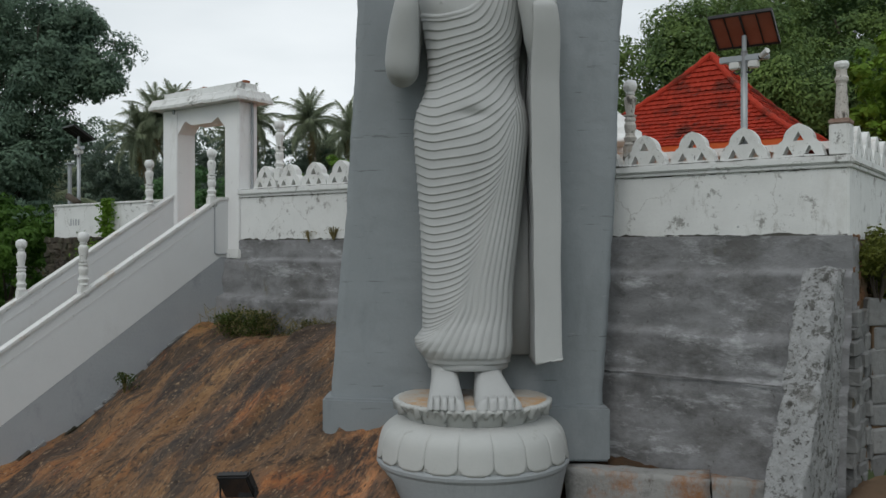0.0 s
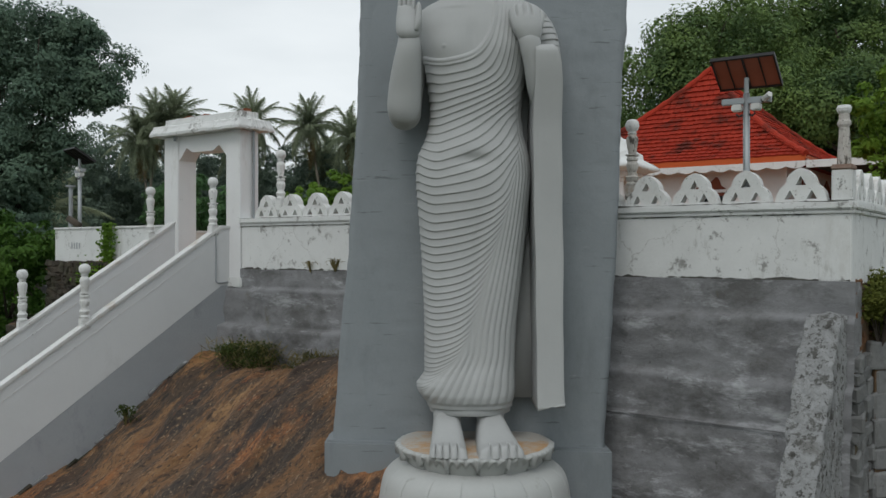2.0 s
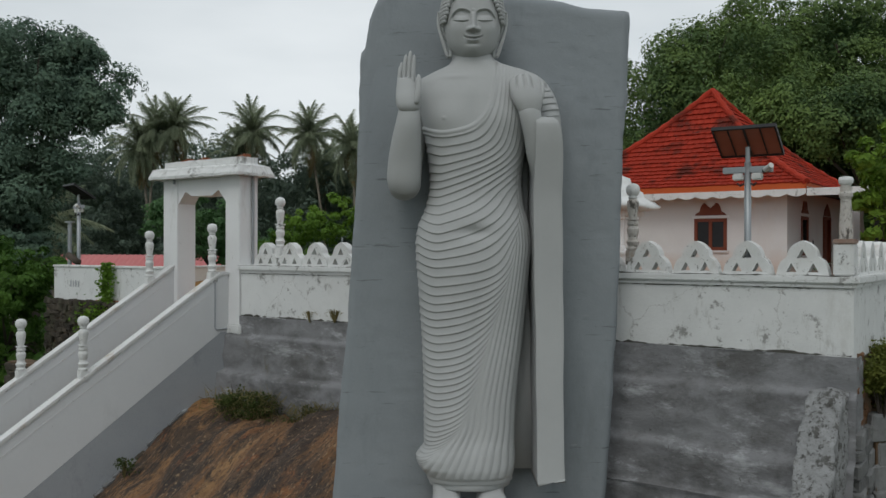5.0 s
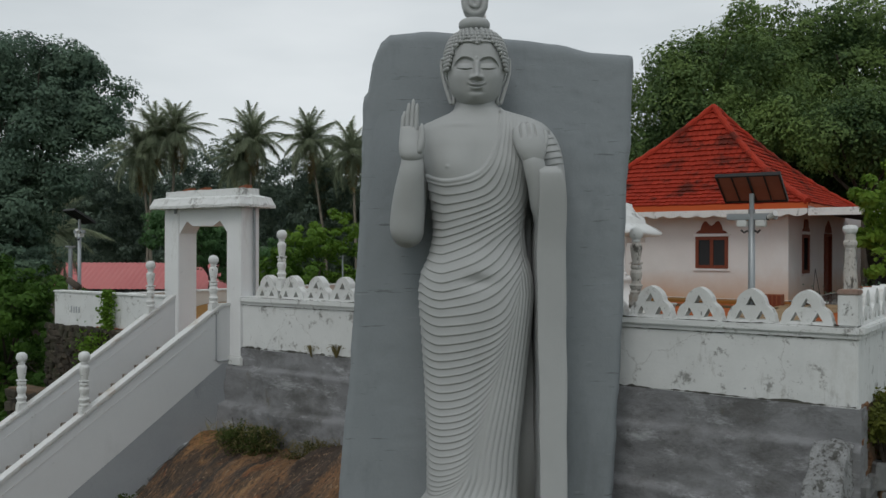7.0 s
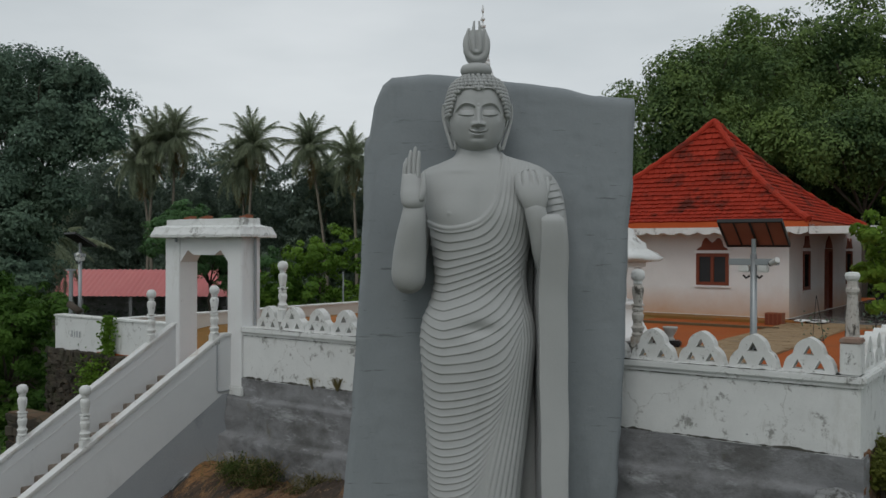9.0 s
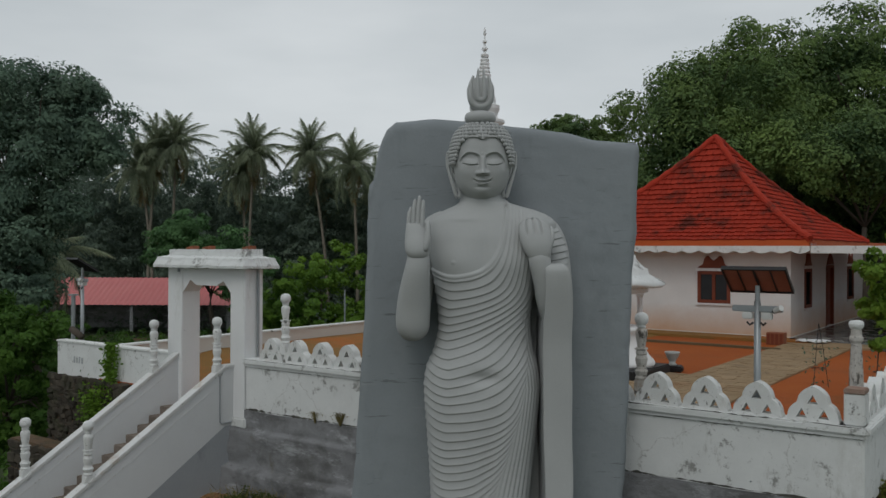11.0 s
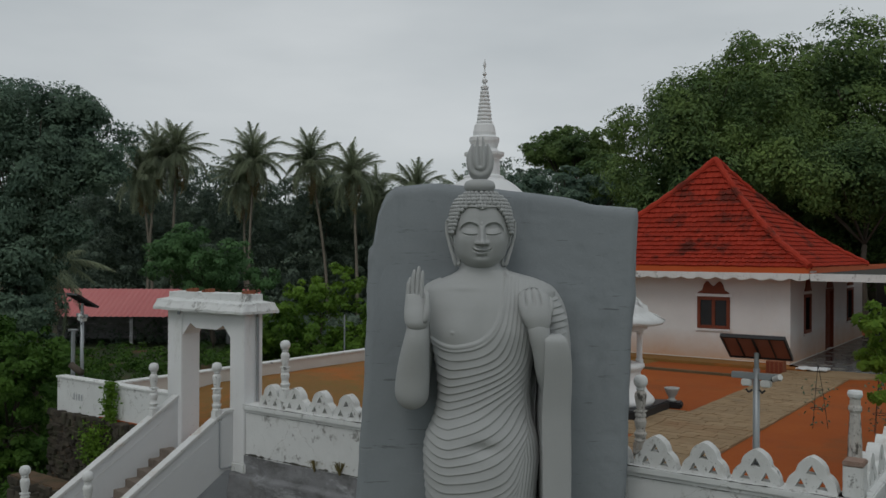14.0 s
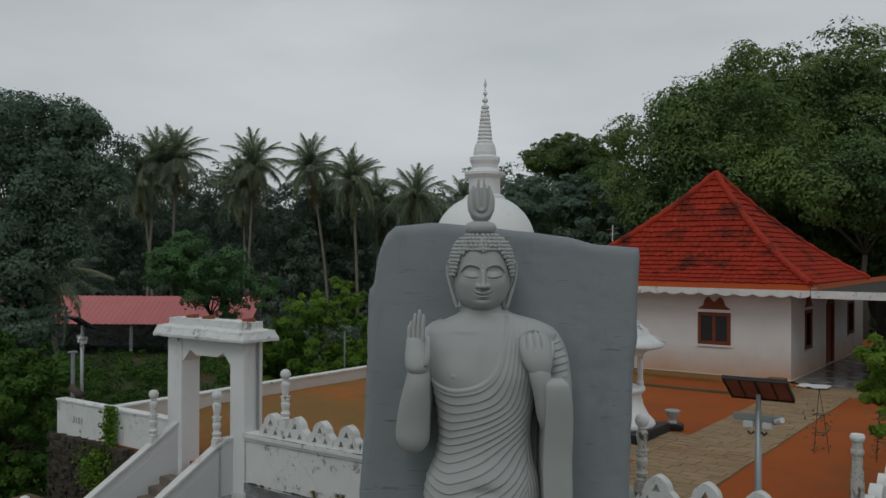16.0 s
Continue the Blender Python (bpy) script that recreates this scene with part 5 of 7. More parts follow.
# ---- gateway ----
def gateway():
    g = thing("gateway", yard(-14.29, 0.0), "white gateway with ogee arch and moulded flat roof", "gateway")
    W, D = 2.55, 0.48
    for x0, x1, z0 in ((0.0, 0.5, 2.2), (W - 0.46, W, 3.0)):
        bm = bmesh.new()
        box(bm, x0, x1, -0.02, D, z0, 6.30, 0.015)
        part("pillar", bm, M["white_clean"], g)
    bm = bmesh.new()
    box(bm, W - 0.52, W + 0.05, -0.06, D, 2.98, 3.2, 0.03)
    part("pillar_foot", bm, M["white"], g)
    bm = bmesh.new()
    x0, x1 = 0.5, W - 0.46
    pts = [(x0, 6.30), (x1, 6.30), (x1, 5.76), (x1 - 0.25, 6.03), (x1 - 0.46, 5.92), (x0 + 0.46, 5.92), (x0 + 0.25, 6.03), (x0, 5.76)]
    prism(bm, pts, 0.01, D - 0.03)
    part("arch_lintel", bm, M["white_clean"], g)
    bm = bmesh.new()
    ov, od = 0.21, 0.26
    rings = []
    for grow, z in ((0.0, 6.30), (1.0, 6.302), (1.02, 6.36), (0.8, 6.46), (0.72, 6.52), (0.55, 6.56), (0.5, 6.60), (0.5, 6.70)):
        a, b = ov * grow if z < 6.55 else ov * grow - 0.1, od * grow if z < 6.55 else od * grow - 0.18
        a, b = max(a, -0.05), max(b, -0.02)
        n = 96
        ring = []
        for q in range(n):
            f = q / n * 4
            k, e = int(f), f - int(f)
            cx0, cx1, cy0, cy1 = -a, W + a, -b, D + b
            p = ((cx0 + (cx1 - cx0) * e, cy0), (cx1, cy0 + (cy1 - cy0) * e), (cx1 - (cx1 - cx0) * e, cy1), (cx0, cy1 - (cy1 - cy0) * e))[k]
            ring.append(bm.verts.new((p[0] + 0.02 * noise.noise((q * 0.9, z * 5, 1)), p[1] + 0.02 * noise.noise((q * 1.1, z * 6, 8)), z + 0.03 * noise.noise((q * 1.3, z * 3, 4)))))
        rings.append(ring)
    skin(bm, rings)
    part("roof", bm, M["white"], g, "weathered moulded roof slab")
    bm = bmesh.new()
    tube(bm, [(W + 0.045, 0.30, 6.3), (W + 0.045, 0.30, 4.45)], 0.03, 8)
    part("drainpipe", bm, M["metal"], g)
    bm = bmesh.new()
    tube(bm, [(0.42, -0.05, 6.3), (0.42, -0.05, 6.2)], 0.03, 8)
    part("spout", bm, M["metal"], g)
    for x in (0.35, 0.9, 2.2):
        bm = bmesh.new()
        for q in range(3):
            box(bm, x + q * 0.09, x + q * 0.09 + 0.08, 0.2, 0.36, 6.69, 6.75 + 0.015 * q, 0.006)
        part("loose_tile", bm, M["terracotta"], g)


gateway()


# ---- other walls of the yard ----
def plain_wall(name, s0, s1, d0, d1, z0, z1, label, material="white"):
    bm = bmesh.new()
    box(bm, s0, s1, d0, d1, z0, z1)
    t = thing(name, YARD, label, "wall", kind="structure")
    part("wall_face", bm, M[material], t)
    bm = bmesh.new()
    box(bm, s0 - 0.03, s1 + 0.03, d0 - 0.03, d1 + 0.03, z1 - 0.002, z1 + 0.05, 0.01)
    part("coping", bm, M["white_worn"], t, "weathered coping")
    return t


left_wall = plain_wall("wall_left", -19.2, -14.3, 0.25, 0.48, 3.36, 4.30, "low white wall with a grey coping and faded marks")
for k, (x, w, h) in enumerate(((0.0, 0.05, 0.16), (0.1, 0.04, 0.14), (0.18, 0.06, 0.16), (0.28, 0.05, 0.15))):
    bm = bmesh.new()
    box(bm, -18.45 + x * 1.2, -18.45 + x * 1.2 + w, 0.242, 0.252, 3.80, 3.80 + h)
    part("faded_mark", bm, M["cement_light"], left_wall)
plain_wall("wall_back", -17.4, -17.15, 0.5, 30.0, 3.2, 4.25, "long low cream yard wall with grey coping", "cream")
bm = bmesh.new()
box(bm, -17.3, -0.04, 0.22, 40.0, 2.6, FLOOR)
box(bm, -0.04, 9.0, 13.0, 40.0, 2.6, FLOOR)
tagged(finish(bm, "yard_floor", M["earth"], m=YARD), "bare orange earth of the temple yard", "ground", kind="structure")


def dry_bank():
    """Dry grassy earth that rises gently from the yard to the long wall."""
    verts, faces = [], []
    ns, nd = 36, 110
    for j in range(nd + 1):
        for i in range(ns + 1):
            s, d = -17.12 + 7.0 * i / ns, 0.5 + 29.0 * j / nd
            rise = 0.40 * smooth_step(-11.2, -16.6, s) * smooth_step(0.6, 4.0, d)
            edge = 0.05 * smooth_step(-10.15, -11.0, s + 0.3 * noise.noise((d * 0.7, s, 1)))
            verts.append((YARD @ Vector((s, d, FLOOR - 0.02 + edge + rise + 0.02 * noise.noise((s * 2, d * 2, 4)))))[:])
    for j in range(nd):
        for i in range(ns):
            a = j * (ns + 1) + i
            faces.append((a, a + 1, a + ns + 2, a + ns + 1))
    tagged(cloud_mesh("dry_ground", verts, faces, M["dry"], smooth=True), "dry grassy earth inside the gateway", "ground", kind="structure")


dry_bank()


# ---- house ----
HS, HD = -6.0, 20.6          # its near corner in the yard's frame
HW, HL = 9.4, 13.6           # width along the front, depth
EAVE, APEX = 7.10, 11.66


def framed_window(h, m, w, z0, z1, lights, arch=True):
    """A brown framed window set into a wall; m: its frame, x along the wall, y into it."""
    win = part("window", box(bmesh.new(), 0, w, -0.02, 0.10, z0, z1), M["darkglass"], h, m=m)
    f = 0.125
    bars = [(0, f, z0, z1), (w - f, w, z0, z1), (f, w - f, z0, z0 + f), (f, w - f, z1 - f, z1)]
    bars += [(w * k / lights - f / 2, w * k / lights + f / 2, z0 + f, z1 - f) for k in range(1, lights)]
    for x0, x1, a, b in bars:
        part("frame", box(bmesh.new(), x0, x1, -0.06, 0.0, a, b, 0.008), M["wood"], win)
    part("lintel", box(bmesh.new(), -0.08, w + 0.08, -0.07, 0.02, z1 + 0.01, z1 + 0.11, 0.01), M["white_clean"], win, "white lintel band")
    part("sill", box(bmesh.new(), -0.07, w + 0.07, -0.09, 0.02, z0 - 0.09, z0 - 0.01, 0.01), M["house_wall"], win, "plain sill")
    if arch:
        za = z1 + 0.12
        if w > 1.0:
            pts = [(0.02, za), (0.06, za + 0.06), (0.2, za + 0.14), (0.26, za + 0.34), (0.34, za + 0.46), (0.42, za + 0.47), (0.52, za + 0.36), (w / 2, za + 0.28), (w - 0.52, za + 0.36), (w - 0.42, za + 0.47), (w - 0.34, za + 0.46), (w - 0.26, za + 0.34), (w - 0.2, za + 0.14), (w - 0.06, za + 0.06), (w - 0.02, za)]
        else:
            pts = [(0.05, za), (0.1, za + 0.2), (w / 2, za + 0.5), (w - 0.1, za + 0.2), (w - 0.05, za)]
        part("arch_panel", prism(bmesh.new(), pts, -0.065, -0.015), M["wood"], win, "red-brown ogee panel")
    return win


def tile_mesh():
    """One interlocking clay tile, 0.25 wide and 0.36 long, with a rolled edge."""
    bm = bmesh.new()
    prof = [(-0.125, 0.0), (-0.10, 0.02), (-0.07, 0.022), (-0.045, 0.004), (0.09, 0.0), (0.125, 0.012)]
    rows = []
    for y, lift in ((0.0, 0.06), (0.40, 0.0)):
        rows.append([bm.verts.new((x, y, z + lift)) for x, z in prof])
    for i in range(5):
        bm.faces.new((rows[0][i], rows[0][i + 1], rows[1][i + 1], rows[1][i]))
    low = [bm.verts.new((x, 0.0, 0.008)) for x, z in prof]
    for i in range(5):
        bm.faces.new((low[i], low[i + 1], rows[0][i + 1], rows[0][i]))
    return bm


def house():
    h = thing("house", yard(HS, HD, 0), "white single-storey house with a red tiled hip roof", "house")
    t_w = 0.25
    # walls with openings
    win_x0, win_z0, win_z1 = -3.42, 4.74, 5.95
    bm = bmesh.new()
    rect = lambda x0, x1, a, b: [(x0, a), (x1, a), (x1, b), (x0, b)]
    prism(bm, rect(-HW, 0.0, 3.3, 6.98), 0, t_w, [rect(win_x0, win_x0 + 1.25, win_z0, win_z1)])
    part("front_wall", bm, M["house_wall"], h)
    framed_window(h, Matrix.Translation((win_x0, 0.02, 0)), 1.25, win_z0, win_z1, 2)
    framed_window(h, Matrix.Translation((-7.6, -0.0, 0)), 1.25, win_z0, win_z1, 2)
    turn = pose(0, 0, 0, 0, 0, 90)
    holes = [(2.0, 3.1, 4.55, 6.05), (5.65, 7.1, 3.6, 6.15), (9.9, 11.3, 4.55, 6.05)]
    bm = bmesh.new()
    prism(bm, rect(t_w, HL, 3.3, 6.98), 0.0, t_w, [rect(*q) for q in holes])
    part("side_wall", bm, M["house_wall"], h, m=turn)
    for a, b, z0, z1 in (holes[0], holes[2]):
        framed_window(h, Matrix.Translation((-0.02, a, 0)) @ turn, b - a, z0, z1, 1)
    a, b, z0, z1 = holes[1]
    door = part("door", box(bmesh.new(), -0.16, -0.10, a + 0.1, b - 0.1, z0, z1 - 0.1, 0.01), M["wood"], h, "red-brown panelled door")
    for y0, y1 in ((a, a + 0.12), (b - 0.12, b)):
        part("frame", box(bmesh.new(), -0.2, 0.03, y0, y1, z0, z1, 0.008), M["wood"], door)
    part("frame", box(bmesh.new(), -0.2, 0.03, a + 0.12, b - 0.12, z1 - 0.12, z1, 0.008), M["wood"], door)
    for q in range(2):
        for r in range(3):
            part("panel", box(bmesh.new(), -0.115, -0.085, a + 0.2 + q * 0.55, a + 0.62 + q * 0.55, z0 + 0.15 + r * 0.75, z0 + 0.75 + r * 0.75, 0.01), M["wood"], door)
    pts = [(a + 0.1, z1 + 0.02), (a + 0.25, z1 + 0.25), ((a + b) / 2, z1 + 0.55), (b - 0.25, z1 + 0.25), (b - 0.1, z1 + 0.02)]
    part("arch_panel", prism(bmesh.new(), pts, -0.04, 0.02), M["wood"], door, m=turn)
    bm = bmesh.new()
    box(bm, -HW, 0 - t_w, HL - t_w, HL, 3.3, 6.98)
    box(bm, -HW, -HW + t_w, t_w, HL - t_w, 3.3, 6.98)
    part("rear_wall", bm, M["house_wall"], h)
    bm = bmesh.new()
    box(bm, -HW - 0.05, 0.05, -0.05, HL, 3.2, 3.62)
    part("base_band", bm, M["cream"], h, "earth-stained base band")
    # plinth terrace round the front
    bm = bmesh.new()
    box(bm, -HW - 1.2, 0.9, -1.35, -0.05, 3.2, 3.60, 0.03)
    part("terrace", bm, M["dry"], h, "ochre terrace edge")
    bm = bmesh.new()
    box(bm, -HW - 2.0, 0.6, -3.75, -3.55, 3.3, 3.58, 0.02)
    part("kerb", bm, M["kerb"], h, "mossy brown kerb")
    # roof
    ov = 0.85
    ax, ay = -4.35, 4.85
    x0, x1, y0, y1 = -HW - ov + 0.6, ov, -ov, 9.9
    eave_pts = [Vector((x0, y0, EAVE)), Vector((x1, y0, EAVE)), Vector((x1, y1, EAVE)), Vector((x0, y1, EAVE))]
    apex = Vector((ax, ay, APEX))

    def on_face(p, q, f, g):
        """A point of the roof face over the eave from p to q; f along it, g up to the apex; the slope eases near the eave."""
        e = p + (q - p) * f
        r = e + (apex - e) * g
        r.z = EAVE + (APEX - EAVE) * (g * (0.62 + 0.38 * g))
        return r

    bm = bmesh.new()
    n = 8
    for k in range(4):
        p, q = eave_pts[k], eave_pts[(k + 1) % 4]
        rows = [[bm.verts.new(on_face(p, q, f, g / n * 0.995) - Vector((0, 0, 0.05))) for f in (0, 1)] for g in range(n + 1)]
        for a, b in zip(rows, rows[1:]):
            bm.faces.new((a[0], a[1], b[1], b[0]))
    bm.faces.new([bm.verts.new(v - Vector((0, 0, 0.08))) for v in eave_pts])
    roof = part("roof", bm, M["tile"], h)
    proto = None
    rest_v, rest_f = [], []
    tm = tile_mesh()
    tm.verts.index_update()
    tv = [v.co.copy() for v in tm.verts]
    tf = [[v.index for v in f.verts] for f in tm.faces]
    count = 0
    for k in range(2):
        p, q = eave_pts[k], eave_pts[(k + 1) % 4]
        along = (q - p).normalized()
        rows_n = 21
        for g in range(rows_n):
            gv = g / rows_n
            a, b = on_face(p, q, 0, gv), on_face(p, q, 1, gv)
            mid_e = p + (q - p) * 0.5
            across = (apex - mid_e) - along * (apex - mid_e).dot(along)
            across.z = 0
            across.normalize()
            rise = (on_face(p, q, 0.5, gv + 1 / rows_n).z - a.z)
            run = (across.dot(on_face(p, q, 0.5, gv + 1 / rows_n) - on_face(p, q, 0.5, gv)))
            slope = (across * run + Vector((0, 0, rise))).normalized()
            normal = along.cross(slope).normalized()
            length = (b - a).length
            m_n = max(1, int(length / 0.25))
            for i in range(m_n):
                c = a + along * ((i + 0.5) * length / m_n) + normal * 0.012
                wob = random.uniform(-0.012, 0.012)
                x_ax, y_ax, z_ax = along * (length / m_n / 0.25), slope * (0.93 + wob), normal
                mat_t = Matrix(((x_ax.x, y_ax.x, z_ax.x, c.x), (x_ax.y, y_ax.y, z_ax.y, c.y), (x_ax.z, y_ax.z, z_ax.z, c.z + wob), (0, 0, 0, 1)))
                if count < 290 and k == 0 and i > m_n * 0.35 and g < 14:
                    if proto is None:
                        proto = part("tile", tile_mesh(), M["tile_piece"], roof, m=mat_t)
                    else:
                        share(proto, "tile", roof, mat_t)
                    count += 1
                else:
                    base = len(rest_v)
                    rest_v.extend((mat_t @ v)[:] for v in tv)
                    rest_f.extend([base + j for j in f] for f in tf)
    tm.free()
    tagged(cloud_mesh("tiles", rest_v, rest_f, M["tile"], roof), kind="stuff")
    for k in (0, 1, 2):
        bm = bmesh.new()
        hip = [on_face(eave_pts[k], eave_pts[(k + 1) % 4], 0, g / 24) + Vector((0, 0, 0.05 + 0.012 * (g % 2))) for g in range(25)]
        tube(bm, hip, [0.125 + 0.025 * (g % 2) for g in range(25)], 10)
        part("hip_ridge", bm, M["tile"], roof)
    bm = bmesh.new()
    lathe(bm, [(0.2, 0.0), (0.19, 0.1), (0.1, 0.16), (0.02, 0.2)], 12)
    part("ridge_cap", bm, M["tile"], roof, m=Matrix.Translation(apex - Vector((0, 0, 0.04))))
    # fascia and scalloped board along front and side
    for p, q, nm in ((eave_pts[0], eave_pts[1], 0), (eave_pts[1], eave_pts[2] + Vector((0, 6, 0)), 1)):
        along = (q - p).normalized()
        outw = Vector((along.y, -along.x, 0))
        ln = (q - p).length
        fm = Matrix(((along.x, -outw.x, 0, p.x), (along.y, -outw.y, 0, p.y), (0, 0, 1, 0), (0, 0, 0, 1)))
        part("fascia", box(bmesh.new(), 0, ln, 0.0, 0.05, EAVE - 0.20, EAVE + 0.03, 0.006), M["orange"], h, "orange fascia board", m=fm)
        if nm == 1:
            continue
        pts = [(ln, EAVE - 0.19), (0.0, EAVE - 0.19), (0.0, EAVE - 0.36)]
        nsc = int(ln / 0.62)
        for i in range(nsc):
            for e in range(1, 9):
                f = e / 8
                pts.append(((i + f) * ln / nsc, EAVE - 0.36 - 0.10 * math.sin(math.pi * f)))
        part("scalloped_board", prism(bmesh.new(), pts, -0.03, 0.0), M["white"], h, "white scalloped eaves board", m=fm)
        part("soffit", box(bmesh.new(), 0.0, ln, 0.05, 1.0, EAVE - 0.16, EAVE - 0.1), M["house_wall"], h, m=fm)
    # porch beside the house
    part("porch_floor", box(bmesh.new(), 0.05, 3.3, -0.6, HL + 2, 3.2, 3.60, 0.01), M["porchfloor"], h, "shiny blue-grey tiled porch floor")
    proto = None
    for i in range(5):
        for j in range(int((HL + 2) / 0.65)):
            if (i + j) % 2:
                continue
            m = Matrix.Translation((0.45 + 0.62 * i, -0.2 + 0.65 * j, 3.602)) @ pose(0, 0, 0, 0, 0, 45)
            if proto is None:
                proto = part("floor_tile", box(bmesh.new(), -0.2, 0.2, -0.2, 0.2, 0, 0.005), M["paletile"], h, "pale glossy floor tile", m=m)
            else:
                share(proto, "floor_tile", h, m)
    for q in range(2):
        bm = bmesh.new()
        lathe(bm, [(1.9 + 0.35 * q, 3.2), (1.9 + 0.35 * q, 3.56 - 0.12 * q), (0.01, 3.57 - 0.12 * q)], 40)
        part("porch_step", bm, M["paver"], h, m=Matrix.Translation((1.7, -0.4, 0)))
    porch_roof = part("porch_roof", box(bmesh.new(), 0.87, 8.5, -0.84, HL + 2, EAVE - 0.34, EAVE - 0.19, 0.01), M["old_concrete"], h, "dark weathered flat concrete porch roof")
    part("porch_fascia", box(bmesh.new(), 0.875, 8.5, -0.90, -0.845, EAVE - 0.45, EAVE - 0.185, 0.008), M["white"], porch_roof, "white painted edge of the porch roof")
    # added near-black sheet that paints the porch's deep shade
    part("porch_back_wall", box(bmesh.new(), 0.3, 7.0, HL + 2, HL + 2.2, 3.2, EAVE - 0.35), M["void"], h)
    for x in (3.1,):
        for y in (3.4, 8.0, 12.6):
            part("porch_column", lathe(bmesh.new(), [(0.14, 3.6), (0.14, EAVE - 0.345)], 12, (x + 3.0, y)), M["house_wall"], h)


house()


# ---- plants ----
RNG = np.random.default_rng(4)


def leaf_quads(centres, size, droop=0.3, aspect=0.5, faces_out=None):
    """Leaves at the given places: pointed quads turned at random, or laid like shingles on their clumps."""
    n = len(centres)
    d = RNG.normal(size=(n, 3))
    if faces_out is not None:
        up = faces_out + RNG.normal(size=(n, 3)) * 0.42 + np.array([0, 0, 0.35])
        d -= up * ((d * up).sum(axis=1) / (up * up).sum(axis=1))[:, None]
    d[:, 2] = d[:, 2] * (0.6 if faces_out is None else 1.0) - droop
    d /= np.linalg.norm(d, axis=1)[:, None]
    e = np.cross(d, RNG.normal(size=(n, 3)) if faces_out is None else up)
    e /= np.linalg.norm(e, axis=1)[:, None] + 1e-9
    s = size * RNG.uniform(0.6, 1.3, size=(n, 1))
    a, b = d * s, e * s * aspect
    v = np.stack([centres - a * 0.5, centres + b * 0.5 - a * 0.05, centres + a * 0.5, centres - b * 0.5 - a * 0.05], axis=1).reshape(-1, 3)
    f = np.arange(n * 4).reshape(-1, 4)
    return v, f


def leaf_object(name, centres, size, material, parent=None, droop=0.3, aspect=0.5, label="", faces_out=None):
    v, f = leaf_quads(np.asarray(centres), size, droop, aspect, faces_out)
    return cloud_mesh(name, v.tolist(), f.tolist(), material, parent, label)


def crown_points(blobs, count, clump=0.5, per=14):
    """Places of leaves in clumps on the outer shells of the blobs (x, y, z, rx, ry, rz)."""
    vols = np.array([b[3] * b[4] + b[4] * b[5] + b[3] * b[5] for b in blobs])
    pick = RNG.choice(len(blobs), size=max(1, count // per), p=vols / vols.sum())
    bl = np.array(blobs)[pick]
    d = RNG.normal(size=(len(pick), 3))
    d /= np.linalg.norm(d, axis=1)[:, None]
    r = RNG.uniform(0.35, 1.0, size=(len(pick), 1)) ** 0.45
    bump = 1 + 0.16 * np.sin(d[:, :1] * 7 + bl[:, :1]) * np.cos(d[:, 2:3] * 6 + bl[:, 1:2])
    c = bl[:, :3] + d * r * bump * bl[:, 3:6]
    p = np.repeat(c, per, axis=0)
    off = RNG.normal(size=p.shape) * clump * np.array([1, 1, 0.55])
    return p + off


def crown_clumps(blobs, count, clump=0.5, per=60):
    """Places and outward directions of leaves on small domed clumps that cover the blobs."""
    vols = np.array([b[3] * b[4] + b[4] * b[5] + b[3] * b[5] for b in blobs])
    pick = RNG.choice(len(blobs), size=max(1, count // per), p=vols / vols.sum())
    bl = np.array(blobs)[pick]
    d = RNG.normal(size=(len(pick), 3))
    d /= np.linalg.norm(d, axis=1)[:, None]
    c = bl[:, :3] + d * RNG.uniform(0.55, 1.0, size=(len(pick), 1)) ** 0.5 * bl[:, 3:6]
    c = np.repeat(c, per, axis=0)
    o = RNG.normal(size=c.shape) + np.repeat(d, per, axis=0) * 0.5 + np.array([0, 0, 0.45])
    o /= np.linalg.norm(o, axis=1)[:, None]
    k = np.repeat(RNG.uniform(0.6, 1.35, size=(len(pick), 1)), per, axis=0) * clump
    r = RNG.uniform(0.45, 1.0, size=(len(c), 1)) ** 0.5
    far = RNG.uniform(size=(len(c), 1)) < 0.09
    r = np.where(far, r * RNG.uniform(1.0, 1.4, size=(len(c), 1)), r)
    return c + o * r * k * np.array([1.0, 1.0, 0.7]), o * 0.75 + np.repeat(d, per, axis=0) * 0.5


def limb_mesh(base, blobs, radius, bend=0.5):
    bm = bmesh.new()
    base = Vector(base)
    top = sum((Vector(b[:3]) for b in blobs), Vector()) / len(blobs)
    fork = base.lerp(top, 0.55)
    fork.x, fork.y = base.x + (top.x - base.x) * 0.3, base.y + (top.y - base.y) * 0.3
    tube(bm, [base - Vector((0, 0, 0.4)), base.lerp(fork, 0.3) + Vector((0.1, 0, 0)), base.lerp(fork, 0.7) - Vector((0.12, 0, 0)), fork], [radius * 1.25, radius, radius * 0.85, radius * 0.7], 10)
    for b in blobs[:9]:
        e = Vector(b[:3]) + Vector((0, 0, b[5] * 0.4))
        m = fork.lerp(e, 0.5) + Vector((bend * noise.noise(e), bend * noise.noise(e * 1.7), 0.3))
        tube(bm, [fork, m, e], [radius * 0.36, radius * 0.22, radius * 0.07], 7)
        for k in range(3):
            w = e + Vector((random.uniform(-1, 1) * b[3], random.uniform(-1, 1) * b[4], random.uniform(-0.2, 0.7) * b[5])) * 0.75
            tube(bm, [m, m.lerp(w, 0.5) + Vector((0, 0, 0.2)), w], [radius * 0.14, radius * 0.09, radius * 0.03], 5)
    return bm


